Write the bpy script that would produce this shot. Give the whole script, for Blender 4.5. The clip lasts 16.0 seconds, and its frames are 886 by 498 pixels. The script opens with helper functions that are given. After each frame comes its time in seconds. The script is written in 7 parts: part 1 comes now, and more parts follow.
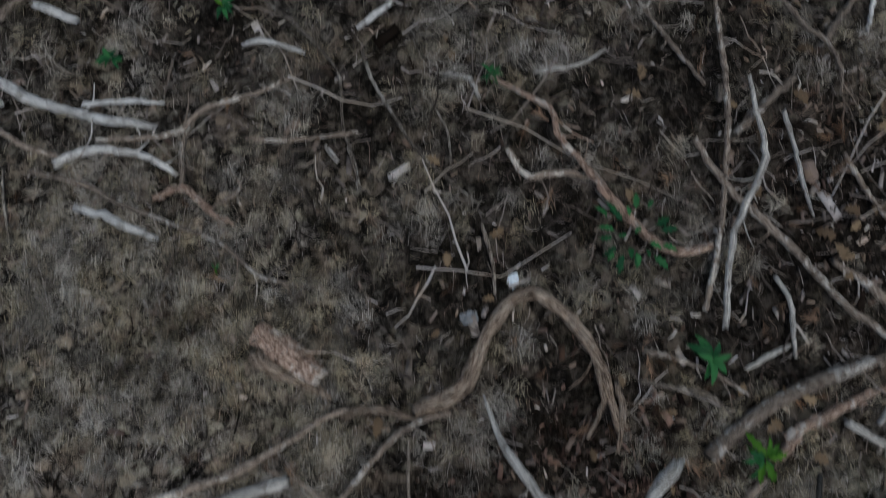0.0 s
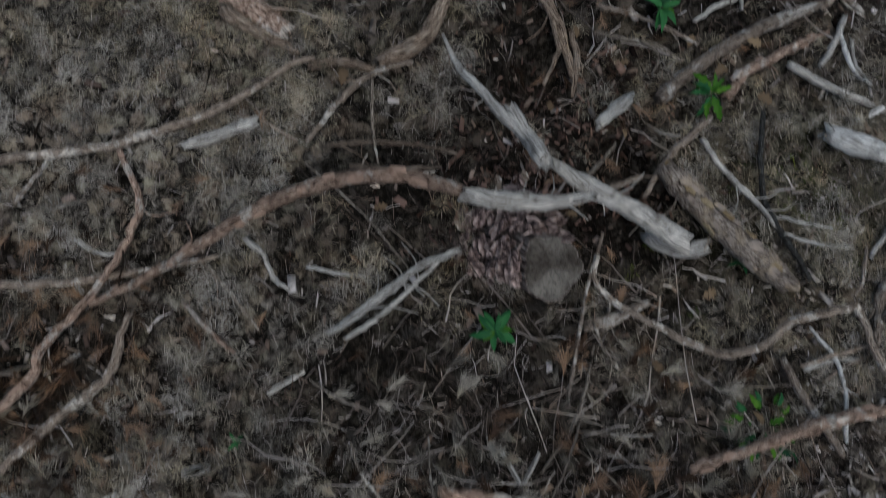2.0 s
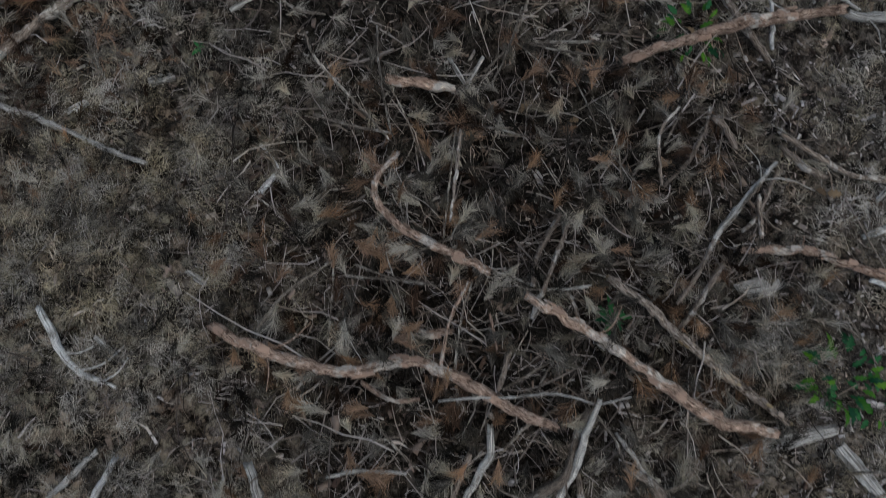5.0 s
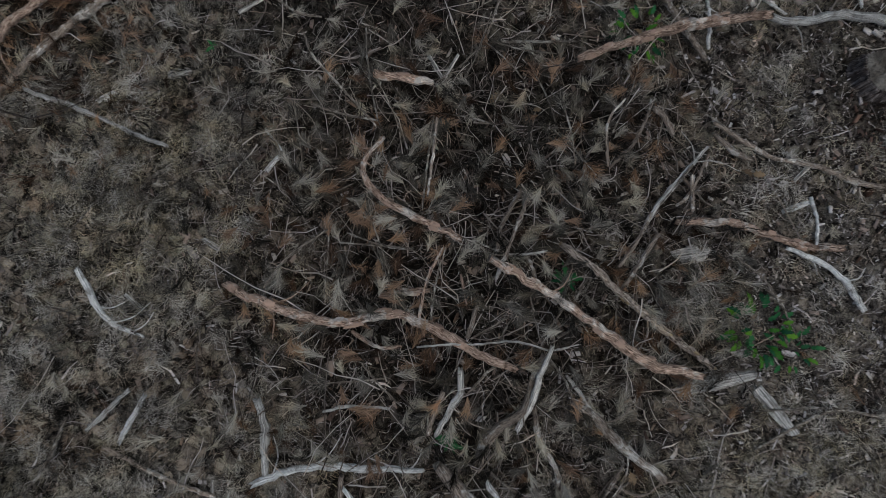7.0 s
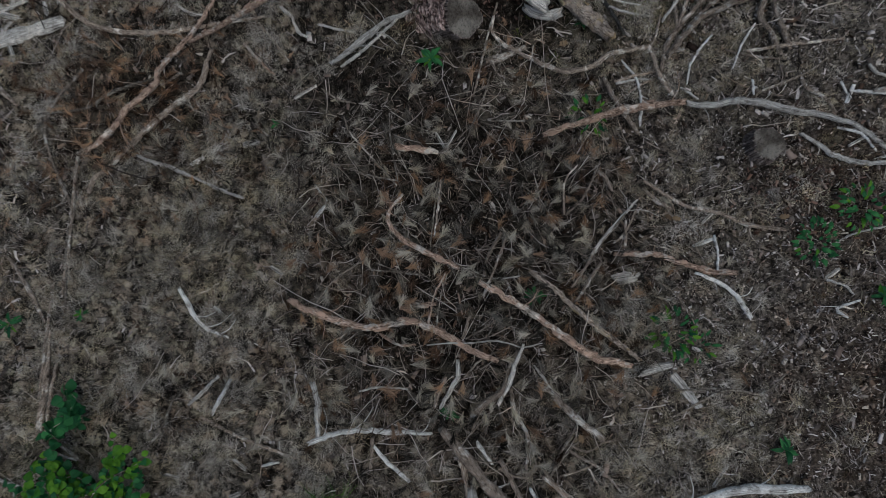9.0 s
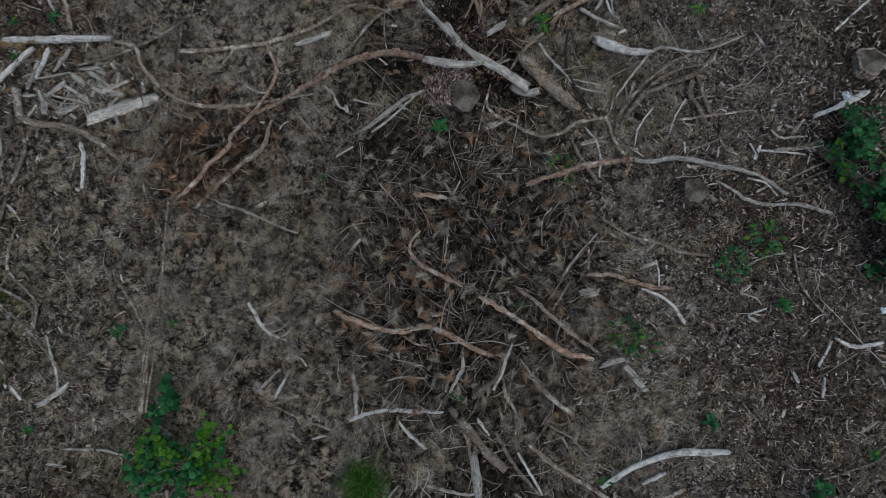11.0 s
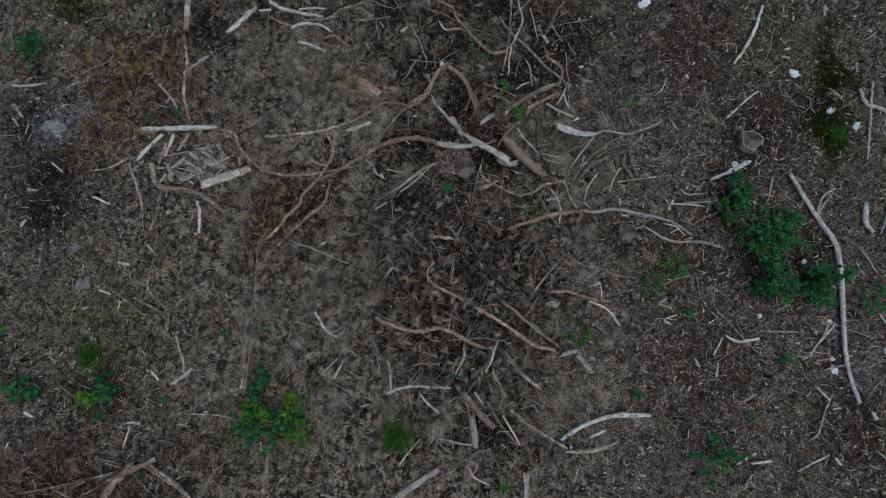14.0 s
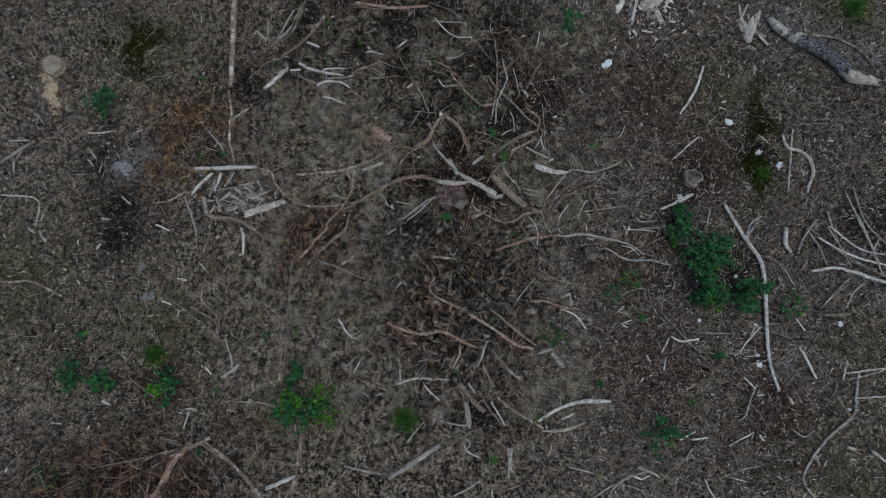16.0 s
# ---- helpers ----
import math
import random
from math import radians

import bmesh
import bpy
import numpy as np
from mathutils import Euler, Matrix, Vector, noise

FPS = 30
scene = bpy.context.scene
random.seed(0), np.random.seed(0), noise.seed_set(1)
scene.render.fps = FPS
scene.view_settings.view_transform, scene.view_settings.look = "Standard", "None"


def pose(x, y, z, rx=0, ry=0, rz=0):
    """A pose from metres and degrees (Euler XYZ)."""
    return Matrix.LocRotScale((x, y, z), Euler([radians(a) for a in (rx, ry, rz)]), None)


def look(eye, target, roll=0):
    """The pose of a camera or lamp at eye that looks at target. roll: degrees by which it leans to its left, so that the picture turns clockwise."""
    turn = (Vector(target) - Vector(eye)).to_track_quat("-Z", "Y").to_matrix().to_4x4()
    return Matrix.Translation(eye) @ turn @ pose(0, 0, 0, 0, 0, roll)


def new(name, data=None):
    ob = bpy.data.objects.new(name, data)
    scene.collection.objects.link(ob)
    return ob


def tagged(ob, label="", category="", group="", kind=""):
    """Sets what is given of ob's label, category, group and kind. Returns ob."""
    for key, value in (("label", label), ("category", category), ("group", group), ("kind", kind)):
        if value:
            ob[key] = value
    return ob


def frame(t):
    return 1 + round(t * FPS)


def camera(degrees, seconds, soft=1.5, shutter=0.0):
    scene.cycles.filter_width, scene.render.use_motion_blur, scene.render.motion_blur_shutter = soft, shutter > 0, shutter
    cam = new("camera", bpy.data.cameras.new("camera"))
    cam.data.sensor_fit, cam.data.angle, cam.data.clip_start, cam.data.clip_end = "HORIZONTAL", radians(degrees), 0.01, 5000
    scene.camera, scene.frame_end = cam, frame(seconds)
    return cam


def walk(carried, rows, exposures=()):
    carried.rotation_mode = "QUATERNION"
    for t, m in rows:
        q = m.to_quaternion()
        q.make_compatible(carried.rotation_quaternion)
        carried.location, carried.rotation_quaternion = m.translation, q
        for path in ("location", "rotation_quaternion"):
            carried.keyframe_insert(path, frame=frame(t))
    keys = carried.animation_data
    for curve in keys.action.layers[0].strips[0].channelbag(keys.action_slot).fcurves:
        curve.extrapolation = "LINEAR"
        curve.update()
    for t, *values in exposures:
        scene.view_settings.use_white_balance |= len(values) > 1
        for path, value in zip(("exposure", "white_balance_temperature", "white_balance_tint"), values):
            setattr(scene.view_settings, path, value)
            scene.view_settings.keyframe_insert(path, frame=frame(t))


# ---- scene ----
cam = camera(72.0, 16.0, soft=0.65, shutter=0.7)
PATH = [
    (0, -0.414, 0.912, 1.916, 7.87, 0.24, 0.35),
    (0.5, -0.397, 0.621, 1.907, 7.95, -0.04, -0.01),
    (1, -0.361, 0.362, 1.900, 7.26, 0.16, -0.25),
    (1.5, -0.331, 0.112, 1.887, 6.66, 0.20, -0.29),
    (2, -0.306, -0.131, 1.879, 6.16, 0.02, -0.41),
    (2.5, -0.279, -0.381, 1.870, 6.29, 0.07, -0.33),
    (3, -0.233, -0.632, 1.860, 6.69, 0.29, -0.23),
    (3.5, -0.198, -0.860, 1.852, 6.93, 0.40, -0.20),
    (4, -0.170, -1.064, 1.851, 7.20, 0.41, -0.11),
    (4.5, -0.161, -1.235, 1.849, 7.27, 0.30, -0.12),
    (5, -0.144, -1.377, 1.851, 7.32, 0.27, -0.07),
    (5.2, -0.132, -1.418, 1.862, 7.14, 0.28, -0.10),
    (7.3, -0.070, -1.465, 2.256, 5.67, 0.18, 0.14),
    (7.5, -0.071, -1.452, 2.334, 5.53, 0.16, 0.13),
    (8, -0.073, -1.437, 2.546, 5.62, 0.19, 0.13),
    (8.5, -0.063, -1.401, 2.760, 5.11, 0.45, 0.12),
    (9, -0.071, -1.408, 2.971, 5.51, 0.38, 0.07),
    (9.2, -0.071, -1.410, 3.039, 5.62, 0.41, 0.11),
    (11.3, -0.175, -1.466, 4.034, 7.29, -0.45, -0.31),
    (11.5, -0.176, -1.470, 4.121, 7.42, -0.43, -0.32),
    (12, -0.198, -1.494, 4.383, 7.81, -0.47, -0.47),
    (12.5, -0.203, -1.501, 4.671, 7.89, -0.31, -0.48),
    (13, -0.202, -1.507, 4.986, 7.88, -0.14, -0.44),
    (13.5, -0.192, -1.540, 5.296, 8.17, 0.08, -0.42),
    (14, -0.195, -1.569, 5.586, 8.42, 0.15, -0.48),
    (14.5, -0.202, -1.578, 5.892, 8.52, 0.12, -0.54),
    (15, -0.223, -1.565, 6.214, 8.50, -0.07, -0.60),
    (15.5, -0.213, -1.601, 6.543, 8.81, -0.10, -0.62),
    (16, -0.222, -1.611, 6.877, 8.87, -0.14, -0.67),
]
walk(cam, [(t, pose(x, y, z, rx, ry, rz)) for t, x, y, z, rx, ry, rz in PATH],
     [(0.0, -0.12, 6180, 1), (16.0, -0.12, 6180, 1)])

# ---- light: an even overcast sky with a broad weak sun ----
world = bpy.data.worlds.new("overcast_sky")
scene.world = world
world.use_nodes = True
wn = world.node_tree
sky = wn.nodes.new("ShaderNodeTexSky")
sky.sky_type = "NISHITA"
sky.sun_disc = False
sky.sun_elevation = radians(66)
sky.sun_rotation = radians(150)
sky.air_density, sky.dust_density, sky.ozone_density = 1.0, 4.0, 1.5
wn.nodes["Background"].inputs["Strength"].default_value = 0.1
wn.links.new(sky.outputs[0], wn.nodes["Background"].inputs["Color"])
sun = new("sun", bpy.data.lights.new("sun", "SUN"))
sun.data.energy, sun.data.angle, sun.data.color = 0.5, radians(16), (1.0, 0.985, 0.955)
sun.matrix_world = look((1.2, 2.3, 6.0), (0, 0, 0))

# ---- materials ----
def material(name, rough=0.9, gloss=0.03):
    m = bpy.data.materials.new(name)
    m.use_nodes = True
    b = m.node_tree.nodes["Principled BSDF"]
    b.inputs["Roughness"].default_value = rough
    b.inputs["Specular IOR Level"].default_value = gloss
    return m, m.node_tree, b


def ramp(nt, source, stops):
    r = nt.nodes.new("ShaderNodeValToRGB")
    e = r.color_ramp.elements
    while len(e) < len(stops):
        e.new(0.5)
    for el, (p, c) in zip(e, stops):
        el.position, el.color = p, (*c, 1)
    nt.links.new(source, r.inputs[0])
    return r.outputs[0]


def tex_noise(nt, vec, scale, detail=4.0, rough=0.6):
    n = nt.nodes.new("ShaderNodeTexNoise")
    n.inputs["Scale"].default_value, n.inputs["Detail"].default_value, n.inputs["Roughness"].default_value = scale, detail, rough
    if vec is not None:
        nt.links.new(vec, n.inputs["Vector"])
    return n.outputs["Fac"]


def mix(nt, fac, a, b, blend="MIX"):
    m = nt.nodes.new("ShaderNodeMix")
    m.data_type, m.blend_type = "RGBA", blend
    for sock, v in ((m.inputs["Factor"], fac), (m.inputs["A"], a), (m.inputs["B"], b)):
        if isinstance(v, (int, float)):
            sock.default_value = v
        elif isinstance(v, tuple):
            sock.default_value = (*v, 1)
        else:
            nt.links.new(v, sock)
    return m.outputs["Result"]


def bump(nt, b, height, strength, distance):
    n = nt.nodes.new("ShaderNodeBump")
    n.inputs["Strength"].default_value, n.inputs["Distance"].default_value = strength, distance
    nt.links.new(height, n.inputs["Height"])
    nt.links.new(n.outputs[0], b.inputs["Normal"])


def coords(nt, which="Object", scale=None):
    c = nt.nodes.new("ShaderNodeTexCoord").outputs[which]
    if scale is None:
        return c
    m = nt.nodes.new("ShaderNodeMapping")
    m.inputs["Scale"].default_value = scale
    nt.links.new(c, m.inputs["Vector"])
    return m.outputs[0]


def attribute(nt, name):
    a = nt.nodes.new("ShaderNodeAttribute")
    a.attribute_name = name
    return a.outputs["Fac"]


def wood_material(name, stops, grain, patch, rough=0.85, relief=0.6, tones=(0.55, 1.3), flakes=0.0):
    """Wood or bark on a tube: UV runs round (x) and along (y), in metres. Fine grain, cracks along the wood, larger worn patches, relief."""
    m, nt, b = material(name, rough, 0.12)
    fine = tex_noise(nt, coords(nt), flakes, 9.0, 0.72) if flakes else tex_noise(nt, coords(nt, "UV", grain), 1.0, 6.0, 0.7)
    colour = ramp(nt, fine, stops)
    big = tex_noise(nt, coords(nt, "Object"), 13.0, 7.0, 0.72)
    mask = ramp(nt, big, [(0.53, (0, 0, 0)), (0.58, (0.9, 0.9, 0.9))])
    light = mix(nt, 1.0, patch, ramp(nt, fine, [(0.36, (0.25, 0.23, 0.22)), (0.5, (0.8, 0.8, 0.8)), (0.62, (1.15, 1.15, 1.15))]), "MULTIPLY")
    colour = mix(nt, mask, colour, light)
    stain = tex_noise(nt, coords(nt, "Object"), 27.0, 5.0, 0.7)
    colour = mix(nt, 1.0, colour, ramp(nt, stain, [(0.34, (0.5, 0.47, 0.45)), (0.47, (1, 1, 1)), (0.62, (1.2, 1.19, 1.18))]), "MULTIPLY")
    crack = tex_noise(nt, coords(nt, "UV", (230, 5, 1)), 1.0, 3.0, 0.6)
    colour = mix(nt, 1.0, colour, ramp(nt, crack, [(0.36, (0.35, 0.33, 0.32)), (0.45, (1, 1, 1)), (0.62, (1.15, 1.15, 1.15))]), "MULTIPLY")
    rnd = nt.nodes.new("ShaderNodeObjectInfo").outputs["Random"]
    tone = ramp(nt, rnd, [(0.0, (tones[0],) * 3), (0.5, (0.5 * sum(tones),) * 3), (1.0, (tones[1], tones[1] * 0.985, tones[1] * 0.96))])
    colour = mix(nt, 1.0, colour, tone, "MULTIPLY")
    nt.links.new(colour, b.inputs["Base Color"])
    both = nt.nodes.new("ShaderNodeMath")
    nt.links.new(fine, both.inputs[0])
    nt.links.new(crack, both.inputs[1])
    bump(nt, b, both.outputs[0], relief, 0.008)
    return m


M_BARK = wood_material("brown_bark", [(0.36, (0.03, 0.023, 0.019)), (0.49, (0.235, 0.185, 0.15)), (0.64, (0.42, 0.36, 0.305))], (150, 40, 1), (0.7, 0.655, 0.6), tones=(0.6, 1.25))
M_RED = wood_material("red_pine_bark", [(0.38, (0.035, 0.02, 0.014)), (0.49, (0.31, 0.208, 0.158)), (0.62, (0.58, 0.45, 0.36))], (140, 45, 1), (0.62, 0.56, 0.5), tones=(0.75, 1.25))
M_GREY = wood_material("weathered_grey_wood", [(0.36, (0.08, 0.074, 0.07)), (0.49, (0.37, 0.35, 0.325)), (0.64, (0.72, 0.7, 0.665))], (240, 8, 1), (0.68, 0.655, 0.62), tones=(0.8, 1.2))
M_PALE = wood_material("bleached_wood", [(0.32, (0.2, 0.19, 0.18)), (0.44, (0.66, 0.65, 0.63)), (0.6, (0.84, 0.83, 0.82))], (220, 8, 1), (0.62, 0.6, 0.57), 0.85, 0.7, (0.85, 1.08))
M_TWIG = wood_material("dry_twig_bark", [(0.38, (0.025, 0.02, 0.017)), (0.5, (0.16, 0.134, 0.112)), (0.64, (0.38, 0.335, 0.285))], (150, 45, 1), (0.55, 0.51, 0.455), tones=(0.6, 1.3))
M_DARK = wood_material("dark_wet_bark", [(0.34, (0.012, 0.012, 0.012)), (0.5, (0.05, 0.048, 0.045)), (0.68, (0.22, 0.22, 0.215))], (260, 50, 1), (0.05, 0.046, 0.042))
M_FLAKY = wood_material("flaking_bark", [(0.38, (0.05, 0.037, 0.03)), (0.48, (0.27, 0.215, 0.18)), (0.62, (0.62, 0.55, 0.48))], (110, 50, 1), (0.5, 0.4, 0.3), 0.85, 1.0, (0.85, 1.1))
M_CHAR = wood_material("blackened_bark", [(0.42, (0.012, 0.0125, 0.014)), (0.5, (0.1, 0.104, 0.11)), (0.6, (0.42, 0.45, 0.49))], (60, 50, 1), (0.2, 0.21, 0.225), 0.8, 1.0, (0.9, 1.1), 60.0)
M_OLDBARK = wood_material("ridged_old_bark", [(0.4, (0.018, 0.014, 0.013)), (0.5, (0.12, 0.095, 0.086)), (0.62, (0.34, 0.3, 0.28))], (80, 9, 1), (0.19, 0.155, 0.142), 0.9, 1.0, (0.9, 1.1))
M_PLUM = wood_material("purple_brown_bark", [(0.38, (0.02, 0.013, 0.013)), (0.5, (0.25, 0.18, 0.168)), (0.62, (0.48, 0.39, 0.37))], (60, 50, 1), (0.46, 0.37, 0.34), 0.9, 1.0, (0.5, 1.3), 40.0)
M_ROT = wood_material("rotten_orange_wood", [(0.38, (0.03, 0.021, 0.016)), (0.5, (0.26, 0.195, 0.15)), (0.62, (0.5, 0.41, 0.33))], (120, 22, 1), (0.42, 0.35, 0.29), 0.9, 1.0)


def end_grain_material(name, dark, light):
    m, nt, b = material(name, 0.9, 0.05)
    c = coords(nt, "Object")
    w = nt.nodes.new("ShaderNodeTexWave")
    w.wave_type, w.rings_direction = "RINGS", "Z"
    w.inputs["Scale"].default_value, w.inputs["Distortion"].default_value = 60.0, 6.0
    w.inputs["Detail"].default_value, w.inputs["Detail Scale"].default_value = 4.0, 0.5
    nt.links.new(c, w.inputs["Vector"])
    rings = mix(nt, w.outputs["Fac"], tuple(0.8 * v for v in light), light)
    stain = tex_noise(nt, c, 7.0, 5.0, 0.6)
    colour = mix(nt, ramp(nt, stain, [(0.4, (1, 1, 1)), (0.6, (0, 0, 0))]), rings, dark)
    crack = tex_noise(nt, c, 110.0, 5.0, 0.75)
    colour = mix(nt, 1.0, colour, ramp(nt, crack, [(0.36, (0.5, 0.49, 0.48)), (0.5, (1, 1, 1))]), "MULTIPLY")
    nt.links.new(colour, b.inputs["Base Color"])
    bump(nt, b, crack, 0.7, 0.005)
    return m


M_END = end_grain_material("grey_end_grain", (0.06, 0.05, 0.042), (0.23, 0.208, 0.182))
M_SAWN = end_grain_material("greying_sawn_wood", (0.26, 0.225, 0.19), (0.44, 0.385, 0.325))
M_FRESH = end_grain_material("fresh_cut_wood", (0.3, 0.22, 0.13), (0.5, 0.4, 0.26))


def fibre_material(name, stops, rough=0.9, zone=6.0, clump=0.72):
    """Loose blades and needles: a tone for each tuft, a little for each blade, drifting with the place."""
    m, nt, b = material(name, rough)
    rnd = nt.nodes.new("ShaderNodeNewGeometry").outputs["Random Per Island"]
    total = None
    for source, weight, shift in ((tex_noise(nt, coords(nt, "Object"), zone, 3.0), 0.45, -0.225), (rnd, 0.95 - clump, 0.5 - 0.5 * (0.95 - clump)), (attribute(nt, "tone"), clump, -0.5 * clump)):
        s = nt.nodes.new("ShaderNodeMath")
        s.operation = "MULTIPLY_ADD"
        nt.links.new(source, s.inputs[0])
        s.inputs[1].default_value, s.inputs[2].default_value = weight, shift
        if total is not None:
            add = nt.nodes.new("ShaderNodeMath")
            nt.links.new(total, add.inputs[0])
            nt.links.new(s.outputs[0], add.inputs[1])
            total = add.outputs[0]
        else:
            total = s.outputs[0]
    colour = ramp(nt, total, [(p, (1.07 * r, 1.01 * g, 1.04 * bl)) for p, (r, g, bl) in stops])
    drift = tex_noise(nt, coords(nt, "Object"), 8.0, 3.0)
    colour = mix(nt, 1.0, colour, ramp(nt, drift, [(0.36, (0.97, 0.98, 1.0)), (0.48, (1, 1, 1)), (0.58, (1.02, 1.0, 0.9)), (0.7, (1.1, 0.95, 0.82))]), "MULTIPLY")
    nt.links.new(colour, b.inputs["Base Color"])
    return m


M_STRAW = fibre_material("dead_grass", [(0.2, (0.018, 0.016, 0.0132)), (0.44, (0.155, 0.146, 0.122)), (0.68, (0.4, 0.383, 0.325)), (0.94, (0.6, 0.58, 0.5))])
M_LITTER = fibre_material("brown_grass_litter", [(0.16, (0.012, 0.0098, 0.0085)), (0.45, (0.085, 0.071, 0.06)), (0.7, (0.27, 0.238, 0.204)), (0.92, (0.56, 0.51, 0.45))], clump=0.5)
M_OLIVE = fibre_material("olive_dead_moss", [(0.2, (0.018, 0.016, 0.011)), (0.45, (0.15, 0.136, 0.095)), (0.88, (0.54, 0.5, 0.37))], zone=4.0)
M_GREYN = fibre_material("grey_pine_needles", [(0.25, (0.01, 0.009, 0.0075)), (0.58, (0.12, 0.113, 0.094)), (0.93, (0.58, 0.555, 0.455))])
M_RUST = fibre_material("rust_pine_needles", [(0.25, (0.014, 0.009, 0.006)), (0.55, (0.125, 0.083, 0.055)), (0.93, (0.46, 0.32, 0.21))])
M_BRACKEN = fibre_material("ochre_bracken", [(0.2, (0.02, 0.013, 0.006)), (0.5, (0.2, 0.13, 0.06)), (0.92, (0.5, 0.36, 0.18))])
M_CHIP = fibre_material("wood_chips", [(0.12, (0.012, 0.0105, 0.0095)), (0.45, (0.1, 0.088, 0.077)), (0.72, (0.29, 0.265, 0.238)), (0.96, (0.68, 0.66, 0.62))], zone=30.0, clump=0.0)
M_STICK = fibre_material("dead_sticks", [(0.12, (0.025, 0.021, 0.018)), (0.42, (0.11, 0.095, 0.083)), (0.68, (0.28, 0.248, 0.215)), (0.95, (0.6, 0.57, 0.52))], zone=30.0, clump=0.0)
M_CRUMB = fibre_material("bark_crumbs", [(0.12, (0.012, 0.009, 0.007)), (0.5, (0.09, 0.065, 0.052)), (0.95, (0.32, 0.26, 0.21))], zone=20.0, clump=0.0)
M_SHRED = fibre_material("rotten_red_wood", [(0.12, (0.01, 0.007, 0.006)), (0.5, (0.06, 0.039, 0.031)), (0.95, (0.24, 0.165, 0.13))], zone=20.0, clump=0.0)
M_GRASS = fibre_material("green_grass", [(0.1, (0.012, 0.04, 0.006)), (0.5, (0.045, 0.135, 0.02)), (0.95, (0.11, 0.235, 0.045))], 0.55, clump=0.0)
M_MOSS = fibre_material("green_moss", [(0.1, (0.01, 0.018, 0.004)), (0.5, (0.045, 0.07, 0.012)), (0.95, (0.14, 0.165, 0.04))])
M_GREENMOSS = fibre_material("deep_green_moss", [(0.1, (0.004, 0.007, 0.002)), (0.55, (0.02, 0.028, 0.007)), (0.95, (0.075, 0.085, 0.022))])


def leaf_material(name, dark, light):
    m, nt, b = material(name, 0.5)
    rnd = nt.nodes.new("ShaderNodeObjectInfo").outputs["Random"]
    base = ramp(nt, rnd, [(0.0, dark), (1.0, light)])
    spot = ramp(nt, tex_noise(nt, coords(nt, "Object"), 60.0, 3.0), [(0.35, (0.7, 0.75, 0.7)), (0.65, (1.1, 1.1, 1.05))])
    nt.links.new(mix(nt, 1.0, base, spot, "MULTIPLY"), b.inputs["Base Color"])
    b.inputs["Specular IOR Level"].default_value = 0.12
    b.inputs["Subsurface Weight"].default_value = 0.0
    return m


M_LEAF = leaf_material("green_leaf", (0.009, 0.055, 0.022), (0.045, 0.17, 0.055))
M_LEAF2 = leaf_material("fresh_leaf", (0.03, 0.11, 0.012), (0.1, 0.22, 0.02))

M_DEAD = leaf_material("dead_leaf", (0.1, 0.064, 0.041), (0.27, 0.185, 0.118))
M_PAPER, nt, b = material("white_paper", 0.8)
nt.links.new(ramp(nt, tex_noise(nt, coords(nt), 40.0), [(0.3, (0.6, 0.68, 0.76)), (0.5, (0.78, 0.85, 0.92))]), b.inputs["Base Color"])
M_STONE, nt, b = material("grey_stone", 0.8)
nt.links.new(ramp(nt, tex_noise(nt, coords(nt), 50.0), [(0.3, (0.11, 0.113, 0.118)), (0.6, (0.27, 0.28, 0.295))]), b.inputs["Base Color"])
bump(nt, b, tex_noise(nt, coords(nt), 150.0), 0.5, 0.004)
M_SAWDUST = fibre_material("sawdust", [(0.1, (0.44, 0.385, 0.28)), (0.9, (0.7, 0.635, 0.48))], zone=20.0, clump=0.0)

def matted(nt, c, cells, along, across):
    """Tufts of fibres that lie together: within each cell all run one way. Gives the fibres, each cell's tone and its dome."""
    v = nt.nodes.new("ShaderNodeTexVoronoi")
    v.inputs["Scale"].default_value = cells
    shift = nt.nodes.new("ShaderNodeTexNoise")
    shift.inputs["Scale"].default_value, shift.inputs["Detail"].default_value = 34.0, 3.0
    nt.links.new(c, shift.inputs["Vector"])
    bend = nt.nodes.new("ShaderNodeVectorMath")
    bend.operation = "MULTIPLY_ADD"
    bend.inputs[1].default_value = (0.05, 0.05, 0.0)
    nt.links.new(shift.outputs["Color"], bend.inputs[0])
    nt.links.new(c, bend.inputs[2])
    nt.links.new(bend.outputs[0], v.inputs["Vector"])
    tone = nt.nodes.new("ShaderNodeSeparateColor")
    nt.links.new(v.outputs["Color"], tone.inputs[0])
    turn = nt.nodes.new("ShaderNodeMath")
    turn.operation = "MULTIPLY"
    turn.inputs[1].default_value = 6.283
    nt.links.new(tone.outputs[0], turn.inputs[0])
    rot = nt.nodes.new("ShaderNodeVectorRotate")
    rot.rotation_type = "Z_AXIS"
    nt.links.new(bend.outputs[0], rot.inputs["Vector"])
    nt.links.new(turn.outputs[0], rot.inputs["Angle"])
    size = nt.nodes.new("ShaderNodeMapping")
    size.inputs["Scale"].default_value = (along, across, 1)
    nt.links.new(rot.outputs[0], size.inputs["Vector"])
    return tex_noise(nt, size.outputs[0], 1.0, 2.5, 0.6), tone.outputs[1], v.outputs["Distance"]


def weighted(nt, rows, shift=0.0):
    """The sum of sources, each times its weight, and a shift."""
    total = None
    for source, weight in rows:
        s = nt.nodes.new("ShaderNodeMath")
        s.operation = "MULTIPLY_ADD"
        nt.links.new(source, s.inputs[0])
        s.inputs[1].default_value, s.inputs[2].default_value = weight, shift
        if total is not None:
            nt.links.new(total, s.inputs[2])
        total = s.outputs[0]
    return total


